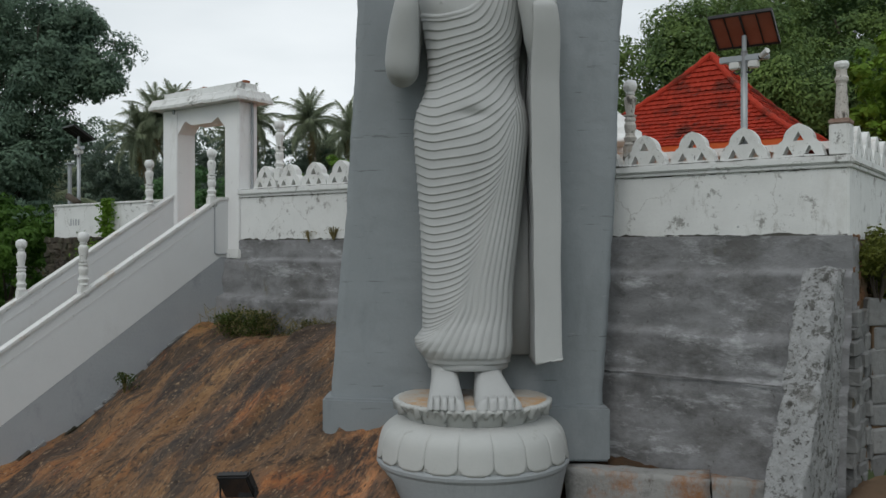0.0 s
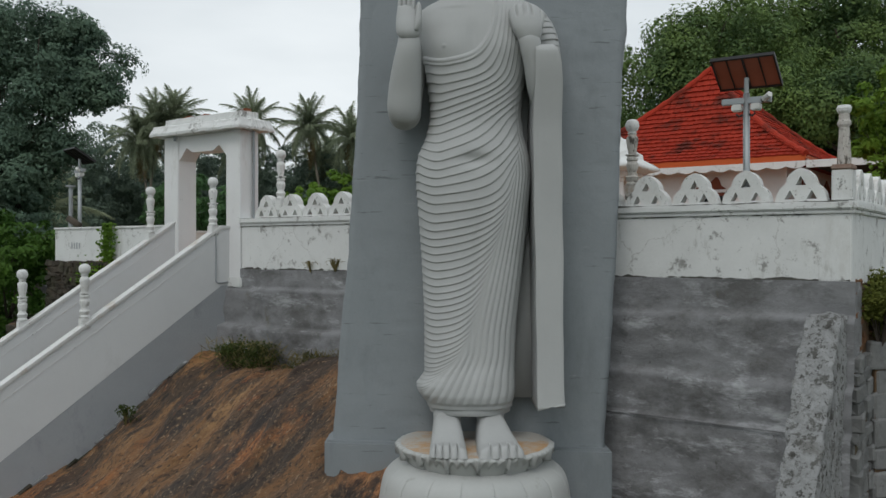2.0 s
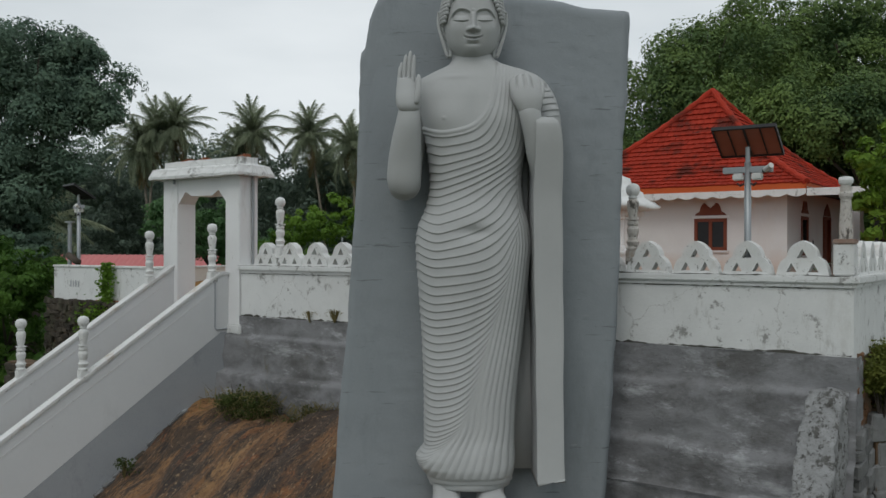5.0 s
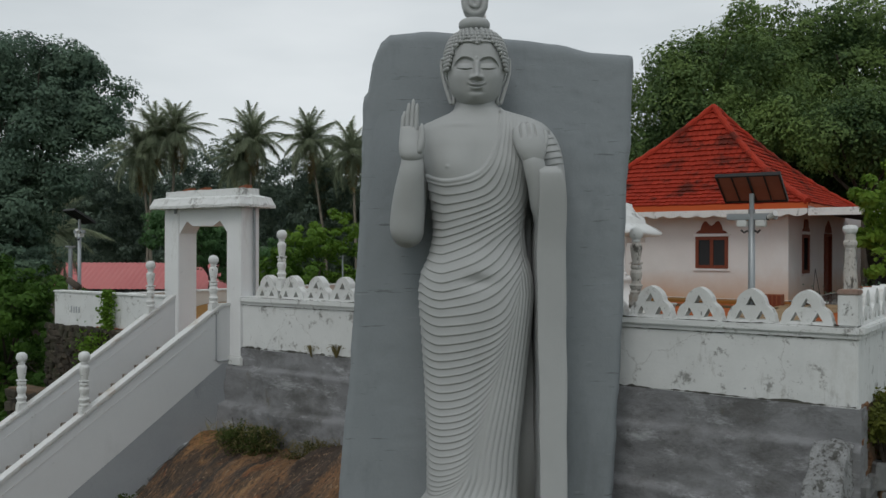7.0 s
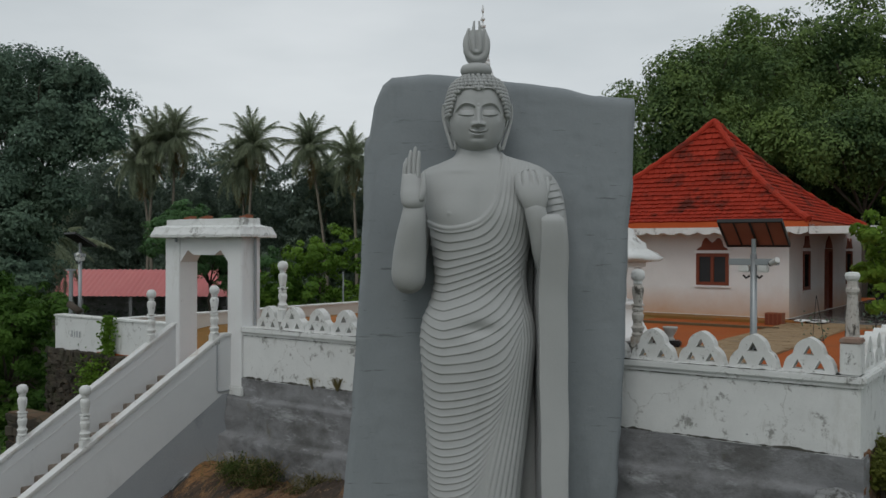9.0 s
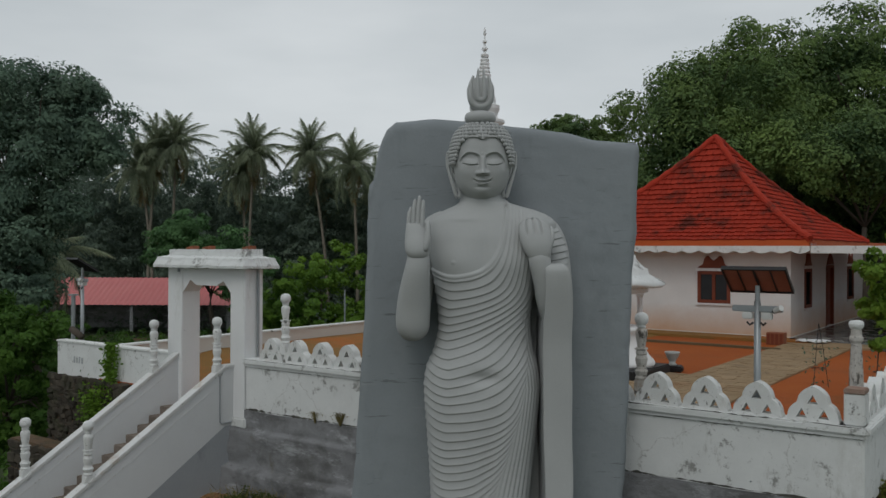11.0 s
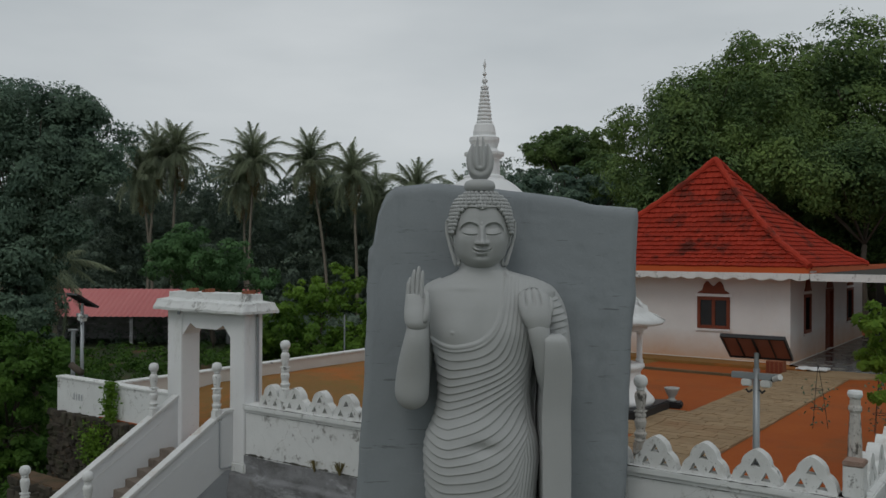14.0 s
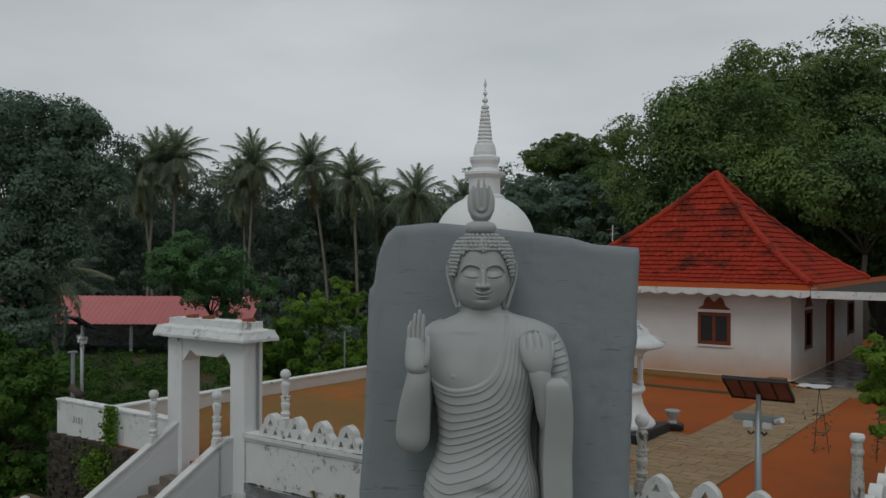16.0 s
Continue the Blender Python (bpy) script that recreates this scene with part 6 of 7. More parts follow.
def tree(name, base, blobs, count, size, leaf, label, radius=0.3, clump=0.5, group="", per=80):
    t = thing(name, Matrix.Translation(base), label, "tree", group)
    inv = Vector(base)
    rel = [(b[0] - inv.x, b[1] - inv.y, b[2] - inv.z, b[3], b[4], b[5]) for b in blobs]
    part("trunk", limb_mesh((0, 0, 0), rel, radius), M["bark"], t, smooth=True)
    at, out = crown_clumps(rel, count, clump, per)
    leaf_object("crown", at, size, M[leaf], t, 0.15, 0.5, faces_out=out)
    return t


def blob_field(cx, cy, cz, rx, ry, rz, n, r, seed):
    rnd = random.Random(seed)
    out = []
    for _ in range(n):
        while True:
            x, y, z = rnd.uniform(-1, 1), rnd.uniform(-1, 1), rnd.uniform(-1, 1)
            if x * x + y * y + z * z < 1:
                break
        q = (x * x + y * y + z * z) ** 0.5 + 1e-6
        x, y, z = x * q ** -0.45, y * q ** -0.45, z * q ** -0.45
        k = r * rnd.uniform(0.7, 1.3)
        out.append((cx + x * rx, cy + y * ry, cz + z * rz, k, k, k * 0.75))
    return out


# broad dark tree beyond the stair
CROWN = (blob_field(-22.6, 43, 13.7, 4.9, 3.2, 1.6, 30, 1.15, 3) + blob_field(-17.8, 43, 12.9, 1.5, 1.8, 1.7, 13, 0.95, 33)
         + blob_field(-18.4, 42.5, 11.1, 1.8, 2.0, 0.9, 11, 0.95, 34) + blob_field(-23.0, 43, 10.2, 1.9, 2.2, 1.5, 12, 1.0, 35)
         + blob_field(-20.0, 42.4, 8.9, 2.4, 1.6, 1.3, 12, 0.85, 36) + blob_field(-20.8, 42.2, 6.6, 1.7, 1.4, 1.3, 9, 0.85, 37))
tree("tree", (-20.6, 43.5, -0.5), CROWN, 115000, 0.20, "leaf_dark", "tall dark-leaved tree with a rounded crown and bare forks", 0.40, 0.62)
tree("tree", (-22.6, 41.0, -0.5), blob_field(-22.3, 41.5, 4.9, 2.9, 2.0, 4.2, 32, 1.15, 5), 52000, 0.20, "leaf_dark", "lower dark tree standing under the tall one", 0.3, 0.5)
tree("bush", (-15.5, 31, -0.4), blob_field(-15.8, 31, 2.5, 2.2, 1.5, 2.5, 26, 0.9, 41), 26000, 0.19, "leaf_bush", "large dark green bush beyond the low wall", 0.14, 0.3)
tree("bush", (-19.8, 35, -0.4), blob_field(-19.8, 35, 2.6, 2.6, 1.8, 2.6, 28, 1.0, 42), 28000, 0.2, "leaf_bush", "large dark green bush under the tall tree", 0.14, 0.3)
# big trees behind the house
tree("tree", (31, 62, 3), blob_field(30.4, 62, 15.9, 10.9, 5, 6.6, 76, 2.2, 7) + blob_field(22.6, 61, 20.0, 3.4, 2.2, 1.9, 18, 1.25, 17), 150000, 0.30, "leaf_mid", "very large spreading tree behind the house", 0.8, 1.15)
tree("tree", (17, 57, 3), blob_field(17.6, 57, 13.8, 6.0, 4, 5.0, 50, 1.6, 8), 85000, 0.26, "leaf_mid", "large rounded tree behind the house", 0.6, 1.0)
tree("tree", (24, 50, 3), blob_field(25.5, 51, 12.4, 7.0, 3, 1.7, 26, 1.6, 9), 58000, 0.25, "leaf_mid", "leafy tree close behind the porch", 0.2, 0.95)
# added tree: its dark leaves paint the shadow under the canopy
tree("tree", (27.5, 55, 2.5), blob_field(26.0, 54.5, 7.0, 8.0, 2.0, 4.2, 34, 1.5, 19), 40000, 0.26, "leaf_canopy_shade", "added low tree with leaves coloured dark as canopy shade behind the porch", 0.3, 0.8)
tree("tree", (11.5, 76, 3), blob_field(11.4, 76, 16.4, 3.9, 2.5, 1.5, 34, 1.15, 10), 40000, 0.27, "leaf_mid", "dark flat-topped tree in the distance", 0.4)
tree("tree", (8, 64, 3), blob_field(9.5, 64, 8.4, 6.2, 3, 4.6, 28, 1.8, 11), 36000, 0.34, "leaf_dark", "dark tree behind the stupa", 0.4)
tree("tree", (13, 68, 3), blob_field(13.2, 68, 11.2, 4.4, 2.5, 4.0, 24, 1.5, 23), 28000, 0.30, "leaf_mid", "leafy tree between the stupa and the house", 0.35, 0.8)
# yard-side bushes on the left and the feathery tree beyond
tree("bush", (-5.0, 36, -0.4), blob_field(-4.9, 36, 4.5, 2.9, 1.6, 1.9, 24, 0.8, 12), 28000, 0.16, "leaf_bright", "bright green bushy tree with small pale flowers", 0.14, 0.25)
tree("bush", (-8.0, 38, -0.4), blob_field(-7.6, 37.5, 3.7, 1.6, 1.4, 1.4, 11, 0.75, 13), 11000, 0.19, "leaf_bright", "bright green rounded shrub", 0.1, 0.25)
tree("tree", (-17.5, 66, -0.3), blob_field(-17.6, 66, 6.6, 4.6, 2.5, 3.0, 26, 1.2, 14), 30000, 0.24, "leaf_feather", "feathery green tree with layered branches", 0.2, 0.5)
# branch of a tree that reaches in beside the side wall
tree("tree", (9.0, 16.2, 0.8), blob_field(8.1, 15.7, 6.0, 0.72, 0.5, 0.95, 22, 0.28, 15), 9000, 0.13, "leaf_lime", "slender light green tree beside the side wall", 0.07, 0.16)


def far_wood():
    rnd = random.Random(21)
    blobs = []
    for i in range(280):
        x = rnd.uniform(-52, 24)
        y = rnd.uniform(104, 128)
        top = 14.8 + 3.0 * math.exp(-((x + 30.5) / 5.5) ** 2) + 3.2 * smooth_step(-2, 8, x) + 2.4 * smooth_step(-37.5, -42, x) + 1.6 * noise.noise((x * 0.09, y * 0.06, 0)) + rnd.uniform(-0.8, 0.8)
        for z in (1.5, 5.0, 8.5, 12.0, top - 4.5, top - 1.5):
            k = rnd.uniform(2.2, 3.6)
            blobs.append((x + rnd.uniform(-1.5, 1.5), y, z, k, k, k * 0.8))
    # leaves carry the haze of the distance in their colour
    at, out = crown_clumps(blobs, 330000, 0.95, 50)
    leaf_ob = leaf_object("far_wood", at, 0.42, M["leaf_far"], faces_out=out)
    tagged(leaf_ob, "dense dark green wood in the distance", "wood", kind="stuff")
    blobs = []
    for i in range(60):
        x, y = rnd.uniform(-40, -6), rnd.uniform(77, 84)
        k = rnd.uniform(0.9, 1.8)
        blobs.append((x, y, ground_height(x, y) + k * 0.4, k * 1.3, k, k))
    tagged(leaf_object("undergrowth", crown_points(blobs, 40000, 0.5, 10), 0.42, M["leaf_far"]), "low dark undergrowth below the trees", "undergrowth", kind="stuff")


def wood_backing():
    """Added low tree-coloured backdrop that blocks the sky showing through the wood."""
    verts, faces = [], []
    nx, ny = 130, 12
    for j in range(ny + 1):
        for i in range(nx + 1):
            x, y = -130 + 260 * i / nx, 127 + 40 * j / ny
            h = 15.5 * smooth_step(126, 134, y) + 1.6 * noise.noise((x * 0.12, y * 0.15, 4)) + 1.3 * noise.noise((x * 0.45, y * 0.4, 2))
            verts.append((x, y, -1.5 + max(0.0, h) * (j > 0)))
    for j in range(ny):
        for i in range(nx):
            a = j * (nx + 1) + i
            faces.append((a, a + 1, a + nx + 2, a + nx + 1))
    tagged(cloud_mesh("backdrop_ridge", verts, faces, M["ridge"]), "added tree-coloured backdrop closing sky gaps behind the wood", "ridge", kind="structure")


far_wood()
wood_backing()


def frond(length, droop, seed, width=1.0):
    """One feathered palm leaf that arches outwards along x."""
    rnd = random.Random(seed)
    verts, faces = [], []
    pts = []
    n = 22
    for i in range(n + 1):
        t = i / n
        pts.append(Vector((length * t * (1 - 0.12 * droop * t), 0, length * (0.46 * t - (0.42 + 0.55 * droop) * t * t))))
    for i in range(n):
        w = 0.035 * (1 - i / n) + 0.01
        a, b = pts[i], pts[i + 1]
        k = len(verts)
        verts += [(a.x, -w, a.z), (a.x, w, a.z), (b.x, w, b.z), (b.x, -w, b.z)]
        faces.append((k, k + 1, k + 2, k + 3))
        if i < 2:
            continue
        t = i / n
        ln = width * math.sin(math.pi * min(1, 0.15 + t * 0.85)) ** 0.6
        for side in (-1, 1):
            for sub in (0.0, 0.25, 0.5, 0.75):
                p = a.lerp(b, sub)
                k = len(verts)
                tip = p + Vector((ln * 0.45, side * ln * rnd.uniform(0.35, 0.8), -ln * rnd.uniform(0.35, 1.15)))
                g = Vector((0.062, 0, 0))
                verts += [p[:], (p + g)[:], (tip + g * 0.2)[:], (p.lerp(tip, 0.5) - g * 0.2 + Vector((0, 0, 0.05)))[:]]
                faces.append((k, k + 1, k + 2, k + 3))
    me = bpy.data.meshes.new("frond")
    me.from_pydata(verts, [], faces)
    return me


FRONDS = []
for i in range(5):
    me = frond(4.1 + 0.3 * (i % 3), (0.15, 0.35, 0.6, 0.8, 1.1)[i], i)
    me.materials.append(M["leaf_palm"])
    FRONDS.append(me)
DRY = frond(4.0, 1.4, 9)
DRY.materials.append(M["leaf_dry"])


def palm(x, y, z_top, lean, seed, base_z=0.2, scale=1.0):
    rnd = random.Random(seed)
    t = thing("palm_tree", Matrix.Translation((x - lean, y, base_z)), "tall slender coconut palm with drooping fronds", "palm tree", "coconut palms")
    h = z_top - 1.6 * scale - base_z
    bm = bmesh.new()
    pts = [Vector((lean * (k / 8) ** 1.6, 0, h * k / 8)) for k in range(9)]
    tube(bm, pts, [0.20 - 0.01 * k for k in range(9)], 9)
    part("trunk", bm, M["palmbark"], t, smooth=True)
    for i in range(42):
        me = FRONDS[min(4, max(0, i * 5 // 40 + rnd.choice((-1, 0, 0, 1))))] if i < 39 else DRY
        up = 112 - 195 * (i / 42) + rnd.uniform(-16, 16)
        o = new("frond", me)
        o.parent = t
        o.matrix_local = Matrix.Translation(pts[-1]) @ pose(0, 0, 0, 0, 0, i * 137.5 + rnd.uniform(-15, 15)) @ pose(0, 0, 0, 0, -up * 0.75, 0) @ Matrix.Diagonal((scale * rnd.uniform(0.8, 1.12), scale, scale, 1))
    return t


for i, (x, y, zt, lean) in enumerate(((-31.1, 101, 20.3, 0.5), (-35.2, 101, 17.6, -1.5), (-33.4, 101, 19.9, 1.0), (-21.9, 100, 19.5, 0.6), (-15.6, 101, 19.4, -2.2), (-10.2, 97, 17.5, -0.6), (-3.2, 98, 15.8, 0.5), (2.6, 104, 14.8, 0.8), (-23.6, 102, 17.2, -0.4), (-14.4, 108, 16.2, 0.5), (-8.0, 104, 15.2, 0.0), (-28.6, 62, 7.6, -1.0))):
    palm(x, y, zt, lean, i)


# ---- undergrowth on the slopes beyond the stair ----
def undergrowth(name, boxes, count, size, leaf, label, seed):
    """Low leafy cover scattered over rectangles (x0, x1, y0, y1, height)."""
    rnd = random.Random(seed)
    blobs = []
    for x0, x1, y0, y1, hgt in boxes:
        for _ in range(max(4, int((x1 - x0) * (y1 - y0) / (hgt * hgt * 3.0)))):
            x, y = rnd.uniform(x0, x1), rnd.uniform(y0, y1)
            s, d = local(x, y)
            if s > -17.8 and d > -0.2 or (d < 0 and s > -15.3 + 0.14 * d):
                continue
            k = hgt * rnd.uniform(0.5, 1.0)
            blobs.append((x, y, ground_height(x, y) + k * 0.45, k, k, k * 0.8))
    at, out = crown_clumps(blobs, count, size * 1.8, 30)
    tagged(leaf_object(name, at, size, M[leaf], faces_out=out), label, "undergrowth", kind="stuff")


undergrowth("undergrowth", [(-34, -9, 24, 46, 0.8), (-30, -8, 46, 70, 0.7)], 70000, 0.24, "leaf_bush", "green low scrub beyond the wall", 31)
undergrowth("shrubs", [(-17, -8.8, 12, 27, 0.75), (-30, -16, 30, 42, 0.9), (-15, -9, 26, 34, 0.7)], 52000, 0.17, "leaf_bush", "green leafy shrubs below the stair", 32)


# ---- stupa ----
def stupa():
    t = thing("stupa", Matrix.Translation((1.08, 26.1, FLOOR)), "white dome stupa with a ringed conical spire", "stupa")
    z = lambda v: v - FLOOR
    part("base", lathe(bmesh.new(), [(2.3, 0), (2.3, 0.7), (2.2, 0.75), (2.0, 0.8), (2.0, 1.5), (1.9, 1.55), (1.75, 1.6), (1.75, 2.3), (1.68, 2.35), (1.6, 2.4)], 48), M["white_clean"], t)
    dome = [(1.6, 2.38)] + [(1.52, 3.0 + 0.3 * k) for k in range(6)] + [(1.52 * math.cos(a), z(8.42) + 1.50 * math.sin(a)) for a in [i * math.pi / 2 / 22 for i in range(2, 22)]]
    part("dome", lathe(bmesh.new(), dome, 56), M["white_clean"], t, smooth=True)
    cube = [(0.62, z(9.75)), (0.60, z(9.86)), (0.47, z(9.92)), (0.46, z(10.38)), (0.50, z(10.42)), (0.60, z(10.50)), (0.60, z(10.58)), (0.44, z(10.62)), (0.38, z(10.70)), (0.40, z(10.80)), (0.45, z(10.92)), (0.45, z(11.02)), (0.34, z(11.08))]
    part("square_chamber", lathe(bmesh.new(), [(0.72, z(9.62)), (0.70, z(9.76))] + cube, 24), M["white_clean"], t)
    cone = [(0.33, z(11.08)), (0.34, z(11.18)), (0.30, z(11.38)), (0.27, z(11.44))]
    part("spire_base", lathe(bmesh.new(), cone, 24), M["white_clean"], t)
    for k in range(9):
        r = 0.235 - 0.0135 * k
        zz = z(11.46) + 0.113 * k
        part("spire_ring", lathe(bmesh.new(), [(r * 0.88, zz - 0.03), (r, zz), (r * 1.03, zz + 0.035), (r * 0.92, zz + 0.075), (r * 0.85, zz + 0.085)], 20), M["white_clean"], t)
    tip = [(0.11, z(12.48)), (0.12, z(12.55)), (0.05, z(12.6)), (0.03, z(12.64)), (0.085, z(12.70)), (0.09, z(12.75)), (0.03, z(12.82)), (0.025, z(12.88)), (0.07, z(12.92)), (0.06, z(12.97)), (0.02, z(13.02)), (0.018, z(13.12)), (0.045, z(13.18)), (0.04, z(13.26)), (0.012, z(13.36)), (0.002, z(13.40))]
    part("finial", lathe(bmesh.new(), tip, 16), M["white_clean"], t, "weathered turned finial")


stupa()


# ---- solar street lamps ----
def solar_lamp(m, h, label, swing, back="panelback"):
    t = thing("solar_street_lamp", m, label, "street lamp", "solar street lamps")
    part("pole", lathe(bmesh.new(), [(0.05, 0), (0.046, h)], 14), M["metal"], t, smooth=True)
    part("base_plate", box(bmesh.new(), -0.15, 0.15, -0.15, 0.15, 0, 0.02), M["metal"], t)
    part("cross_arm", box(bmesh.new(), -0.34, 0.34, -0.04, 0.04, h - 0.15, h - 0.06, 0.01), M["metal"], t, m=pose(0, 0, 0, 0, 0, swing))
    for x in (-0.13, 0.13):
        lamp = part("lamp_head", box(bmesh.new(), x - 0.07, x + 0.07, -0.06, 0.06, h - 0.25, h - 0.152, 0.015), M["plastic"], t, "pale lamp head", m=pose(0, 0, 0, 0, 0, swing))
        part("bracket", tube(bmesh.new(), [(x * 0.4, -0.02, h - 0.3), (x * 0.7, -0.06, h - 0.33), (x, -0.05, h - 0.29)], 0.015, 6), M["black"], lamp)
    cam_body = part("camera_housing", tube(bmesh.new(), [(0.26, -0.10, h - 0.12), (0.36, -0.2, h - 0.07)], 0.04, 10), M["plastic"], t, m=pose(0, 0, 0, 0, 0, swing))
    part("lens_hood", tube(bmesh.new(), [(0.255, -0.095, h - 0.124), (0.24, -0.08, h - 0.13)], 0.035, 10), M["black"], cam_body)
    part("neck", lathe(bmesh.new(), [(0.035, h), (0.035, h + 0.22)], 10), M["metal"], t)
    pm = Matrix.Translation((0, 0, h + 0.30)) @ pose(0, 0, 0, 0, 0, swing) @ pose(0, 0, 0, -32, 0, 0)
    panel = part("solar_panel", box(bmesh.new(), -0.42, 0.42, -0.31, 0.31, -0.012, 0.02, 0.004), M[back], t, "dark solar panel seen from its brown back", m=pm)
    part("cells", box(bmesh.new(), -0.405, 0.405, -0.295, 0.295, 0.021, 0.026), M["panel"], panel)
    for y0, y1, x0, x1 in ((-0.325, -0.298, -0.435, 0.435), (0.298, 0.325, -0.435, 0.435), (-0.298, 0.298, -0.435, -0.41), (-0.298, 0.298, 0.41, 0.435), (-0.298, 0.298, -0.015, 0.015), (-0.298, 0.298, -0.225, -0.21), (-0.298, 0.298, 0.21, 0.225)):
        part("frame", box(bmesh.new(), x0, x1, y0, y1, -0.03, 0.024), M["black"], panel)
    return t


solar_lamp(Matrix.Translation((4.26, 12.3, FLOOR)), 6.0 - FLOOR, "grey steel solar street lamp with dark tilted panel", -33)
solar_lamp(Matrix.Translation((-9.72, 23.2, 3.1)), 5.98 - 3.1, "slim solar street lamp standing behind the low wall", -48, "panel")
bm = bmesh.new()
lathe(bm, [(0.055, 0), (0.055, 2.35), (0.13, 2.36), (0.13, 2.40)], 12)
tagged(finish(bm, "steel_post", M["metal"], m=Matrix.Translation((-10.0, 23.3, 3.1))), "plain grey steel post with a small cap", "post")
bm = bmesh.new()
tube(bm, [(-9.9, 22.95, 4.6), (-9.55, 22.8, 4.40)], 0.09, 8)
tagged(finish(bm, "log", M["bark"], smooth=True), "short cut log lying on the low wall", "log")


# ---- small shrine, flower urn, step stone ----
def shrine():
    t = thing("shrine", Matrix.Translation((4.35, 22.6, FLOOR)) @ pose(0, 0, 0, 0, 0, -35), "small white pillared shrine on a black stone base", "shrine")
    part("base_step", box(bmesh.new(), -1.05, 1.05, -1.05, 1.05, 0, 0.26, 0.03), M["black"], t, "black stone step")
    part("pedestal", lathe(bmesh.new(), [(0.95, 0.26), (0.98, 0.34), (0.95, 0.42), (0.82, 0.55), (0.68, 0.8), (0.62, 1.05), (0.66, 1.12), (0.72, 1.18), (0.72, 1.26), (0.6, 1.28)], 32), M["white_clean"], t, smooth=True)
    for x in (-0.45, 0.45):
        for y in (-0.45, 0.45):
            part("pillar", lathe(bmesh.new(), [(0.10, 1.26), (0.10, 1.34), (0.075, 1.38), (0.07, 2.0), (0.10, 2.05), (0.10, 2.12)], 14, (x, y)), M["white_clean"], t)
    part("beam", box(bmesh.new(), -0.62, 0.62, -0.62, 0.62, 2.12, 2.26, 0.02), M["white_clean"], t)
    bm = bmesh.new()
    rings = []
    for r, z in ((0.65, 2.25), (1.06, 2.27), (1.10, 2.33), (0.95, 2.44), (0.80, 2.56), (0.72, 2.61), (0.70, 2.74), (0.60, 2.80), (0.50, 2.98), (0.46, 3.10), (0.3, 3.16), (0.16, 3.30), (0.08, 3.48), (0.02, 3.58)):
        ring = []
        for q in range(32):
            a = 2 * math.pi * q / 32
            k = r * (1 + 0.18 * abs(math.sin(2 * a)) ** 2 * (r > 0.5))
            ring.append(bm.verts.new((k * math.cos(a), k * math.sin(a), z + 0.06 * abs(math.sin(2 * a)) ** 4 * (0.8 < r))))
        rings.append(ring)
    skin(bm, rings)
    part("canopy", bm, M["white"], t, smooth=True)
    part("image_block", lathe(bmesh.new(), [(0.28, 1.26), (0.3, 1.5), (0.2, 1.8), (0.08, 1.95)], 16), M["wood"], t)


shrine()
bm = bmesh.new()
lathe(bm, [(0.11, 0), (0.12, 0.04), (0.08, 0.07), (0.09, 0.12), (0.15, 0.22), (0.18, 0.30), (0.20, 0.33), (0.20, 0.36), (0.17, 0.36), (0.13, 0.26)], 24)
tagged(finish(bm, "flower_urn", M["pedestal"], m=Matrix.Translation((5.98, 23.3, FLOOR + 0.16)), smooth=True), "grey cement urn on a dark block", "urn")
bm = bmesh.new()
box(bm, -0.34, 0.28, -0.25, 0.25, 0, 0.16, 0.04)
tagged(finish(bm, "stone_block", M["black"], m=Matrix.Translation((5.98, 23.3, FLOOR)) @ pose(0, 0, 0, 0, 0, -20)), "dark stone block under the urn", "block")


# ---- paved path ----
def paved_path():
    t = thing("path", YARD, "sandy stone-slab path across the yard", "path", kind="structure")
    part("bed", box(bmesh.new(), -5.75, -3.62, 2.0, 19.2, FLOOR - 0.05, FLOOR + 0.036), M["paver"], t)
    part("bed", box(bmesh.new(), -9.6, -5.75, 6.2, 9.6, FLOOR - 0.05, FLOOR + 0.036), M["paver"], t)
    protos = []
    for w in (0.36, 0.48, 0.60):
        protos.append(None)
    rnd = random.Random(41)

    def lay(s0, s1, d0, d1):
        d = d0
        while d < d1:
            row = rnd.uniform(0.26, 0.34)
            s = s0
            while s < s1 - 0.15:
                k = rnd.randrange(3)
                w = min((0.36, 0.48, 0.60)[k], s1 - s)
                m = Matrix.Translation((s + w / 2, d + row / 2, FLOOR + rnd.uniform(-0.004, 0.004))) @ pose(0, 0, 0, rnd.uniform(-0.6, 0.6), rnd.uniform(-0.6, 0.6), rnd.uniform(-1.2, 1.2)) @ Matrix.Diagonal(((w - 0.007) / 0.5, (row - 0.007) / 0.4, 1, 1))
                if protos[k] is None:
                    protos[k] = part("paving_slab", box(bmesh.new(), -0.25, 0.25, -0.2, 0.2, -0.03, 0.05, 0.008), M["paver"], t, m=m)
                else:
                    share(protos[k], "paving_slab", t, m)
                s += w
            d += row

    lay(-5.75, -3.62, 2.1, 19.1)
    lay(-9.6, -5.80, 6.3, 9.5)


paved_path()


# ---- bank at the corner: limewashed buttress, dry stone, low cement blocks ----
def rough(bm, amount, scale, seed=0.0):
    for v in bm.verts:
        n = Vector((noise.noise(v.co * scale + Vector((seed, 0, 0))), noise.noise(v.co * scale + Vector((0, seed + 9, 0))), noise.noise(v.co * scale + Vector((0, 0, seed + 17)))))
        v.co += n * amount
    return bm


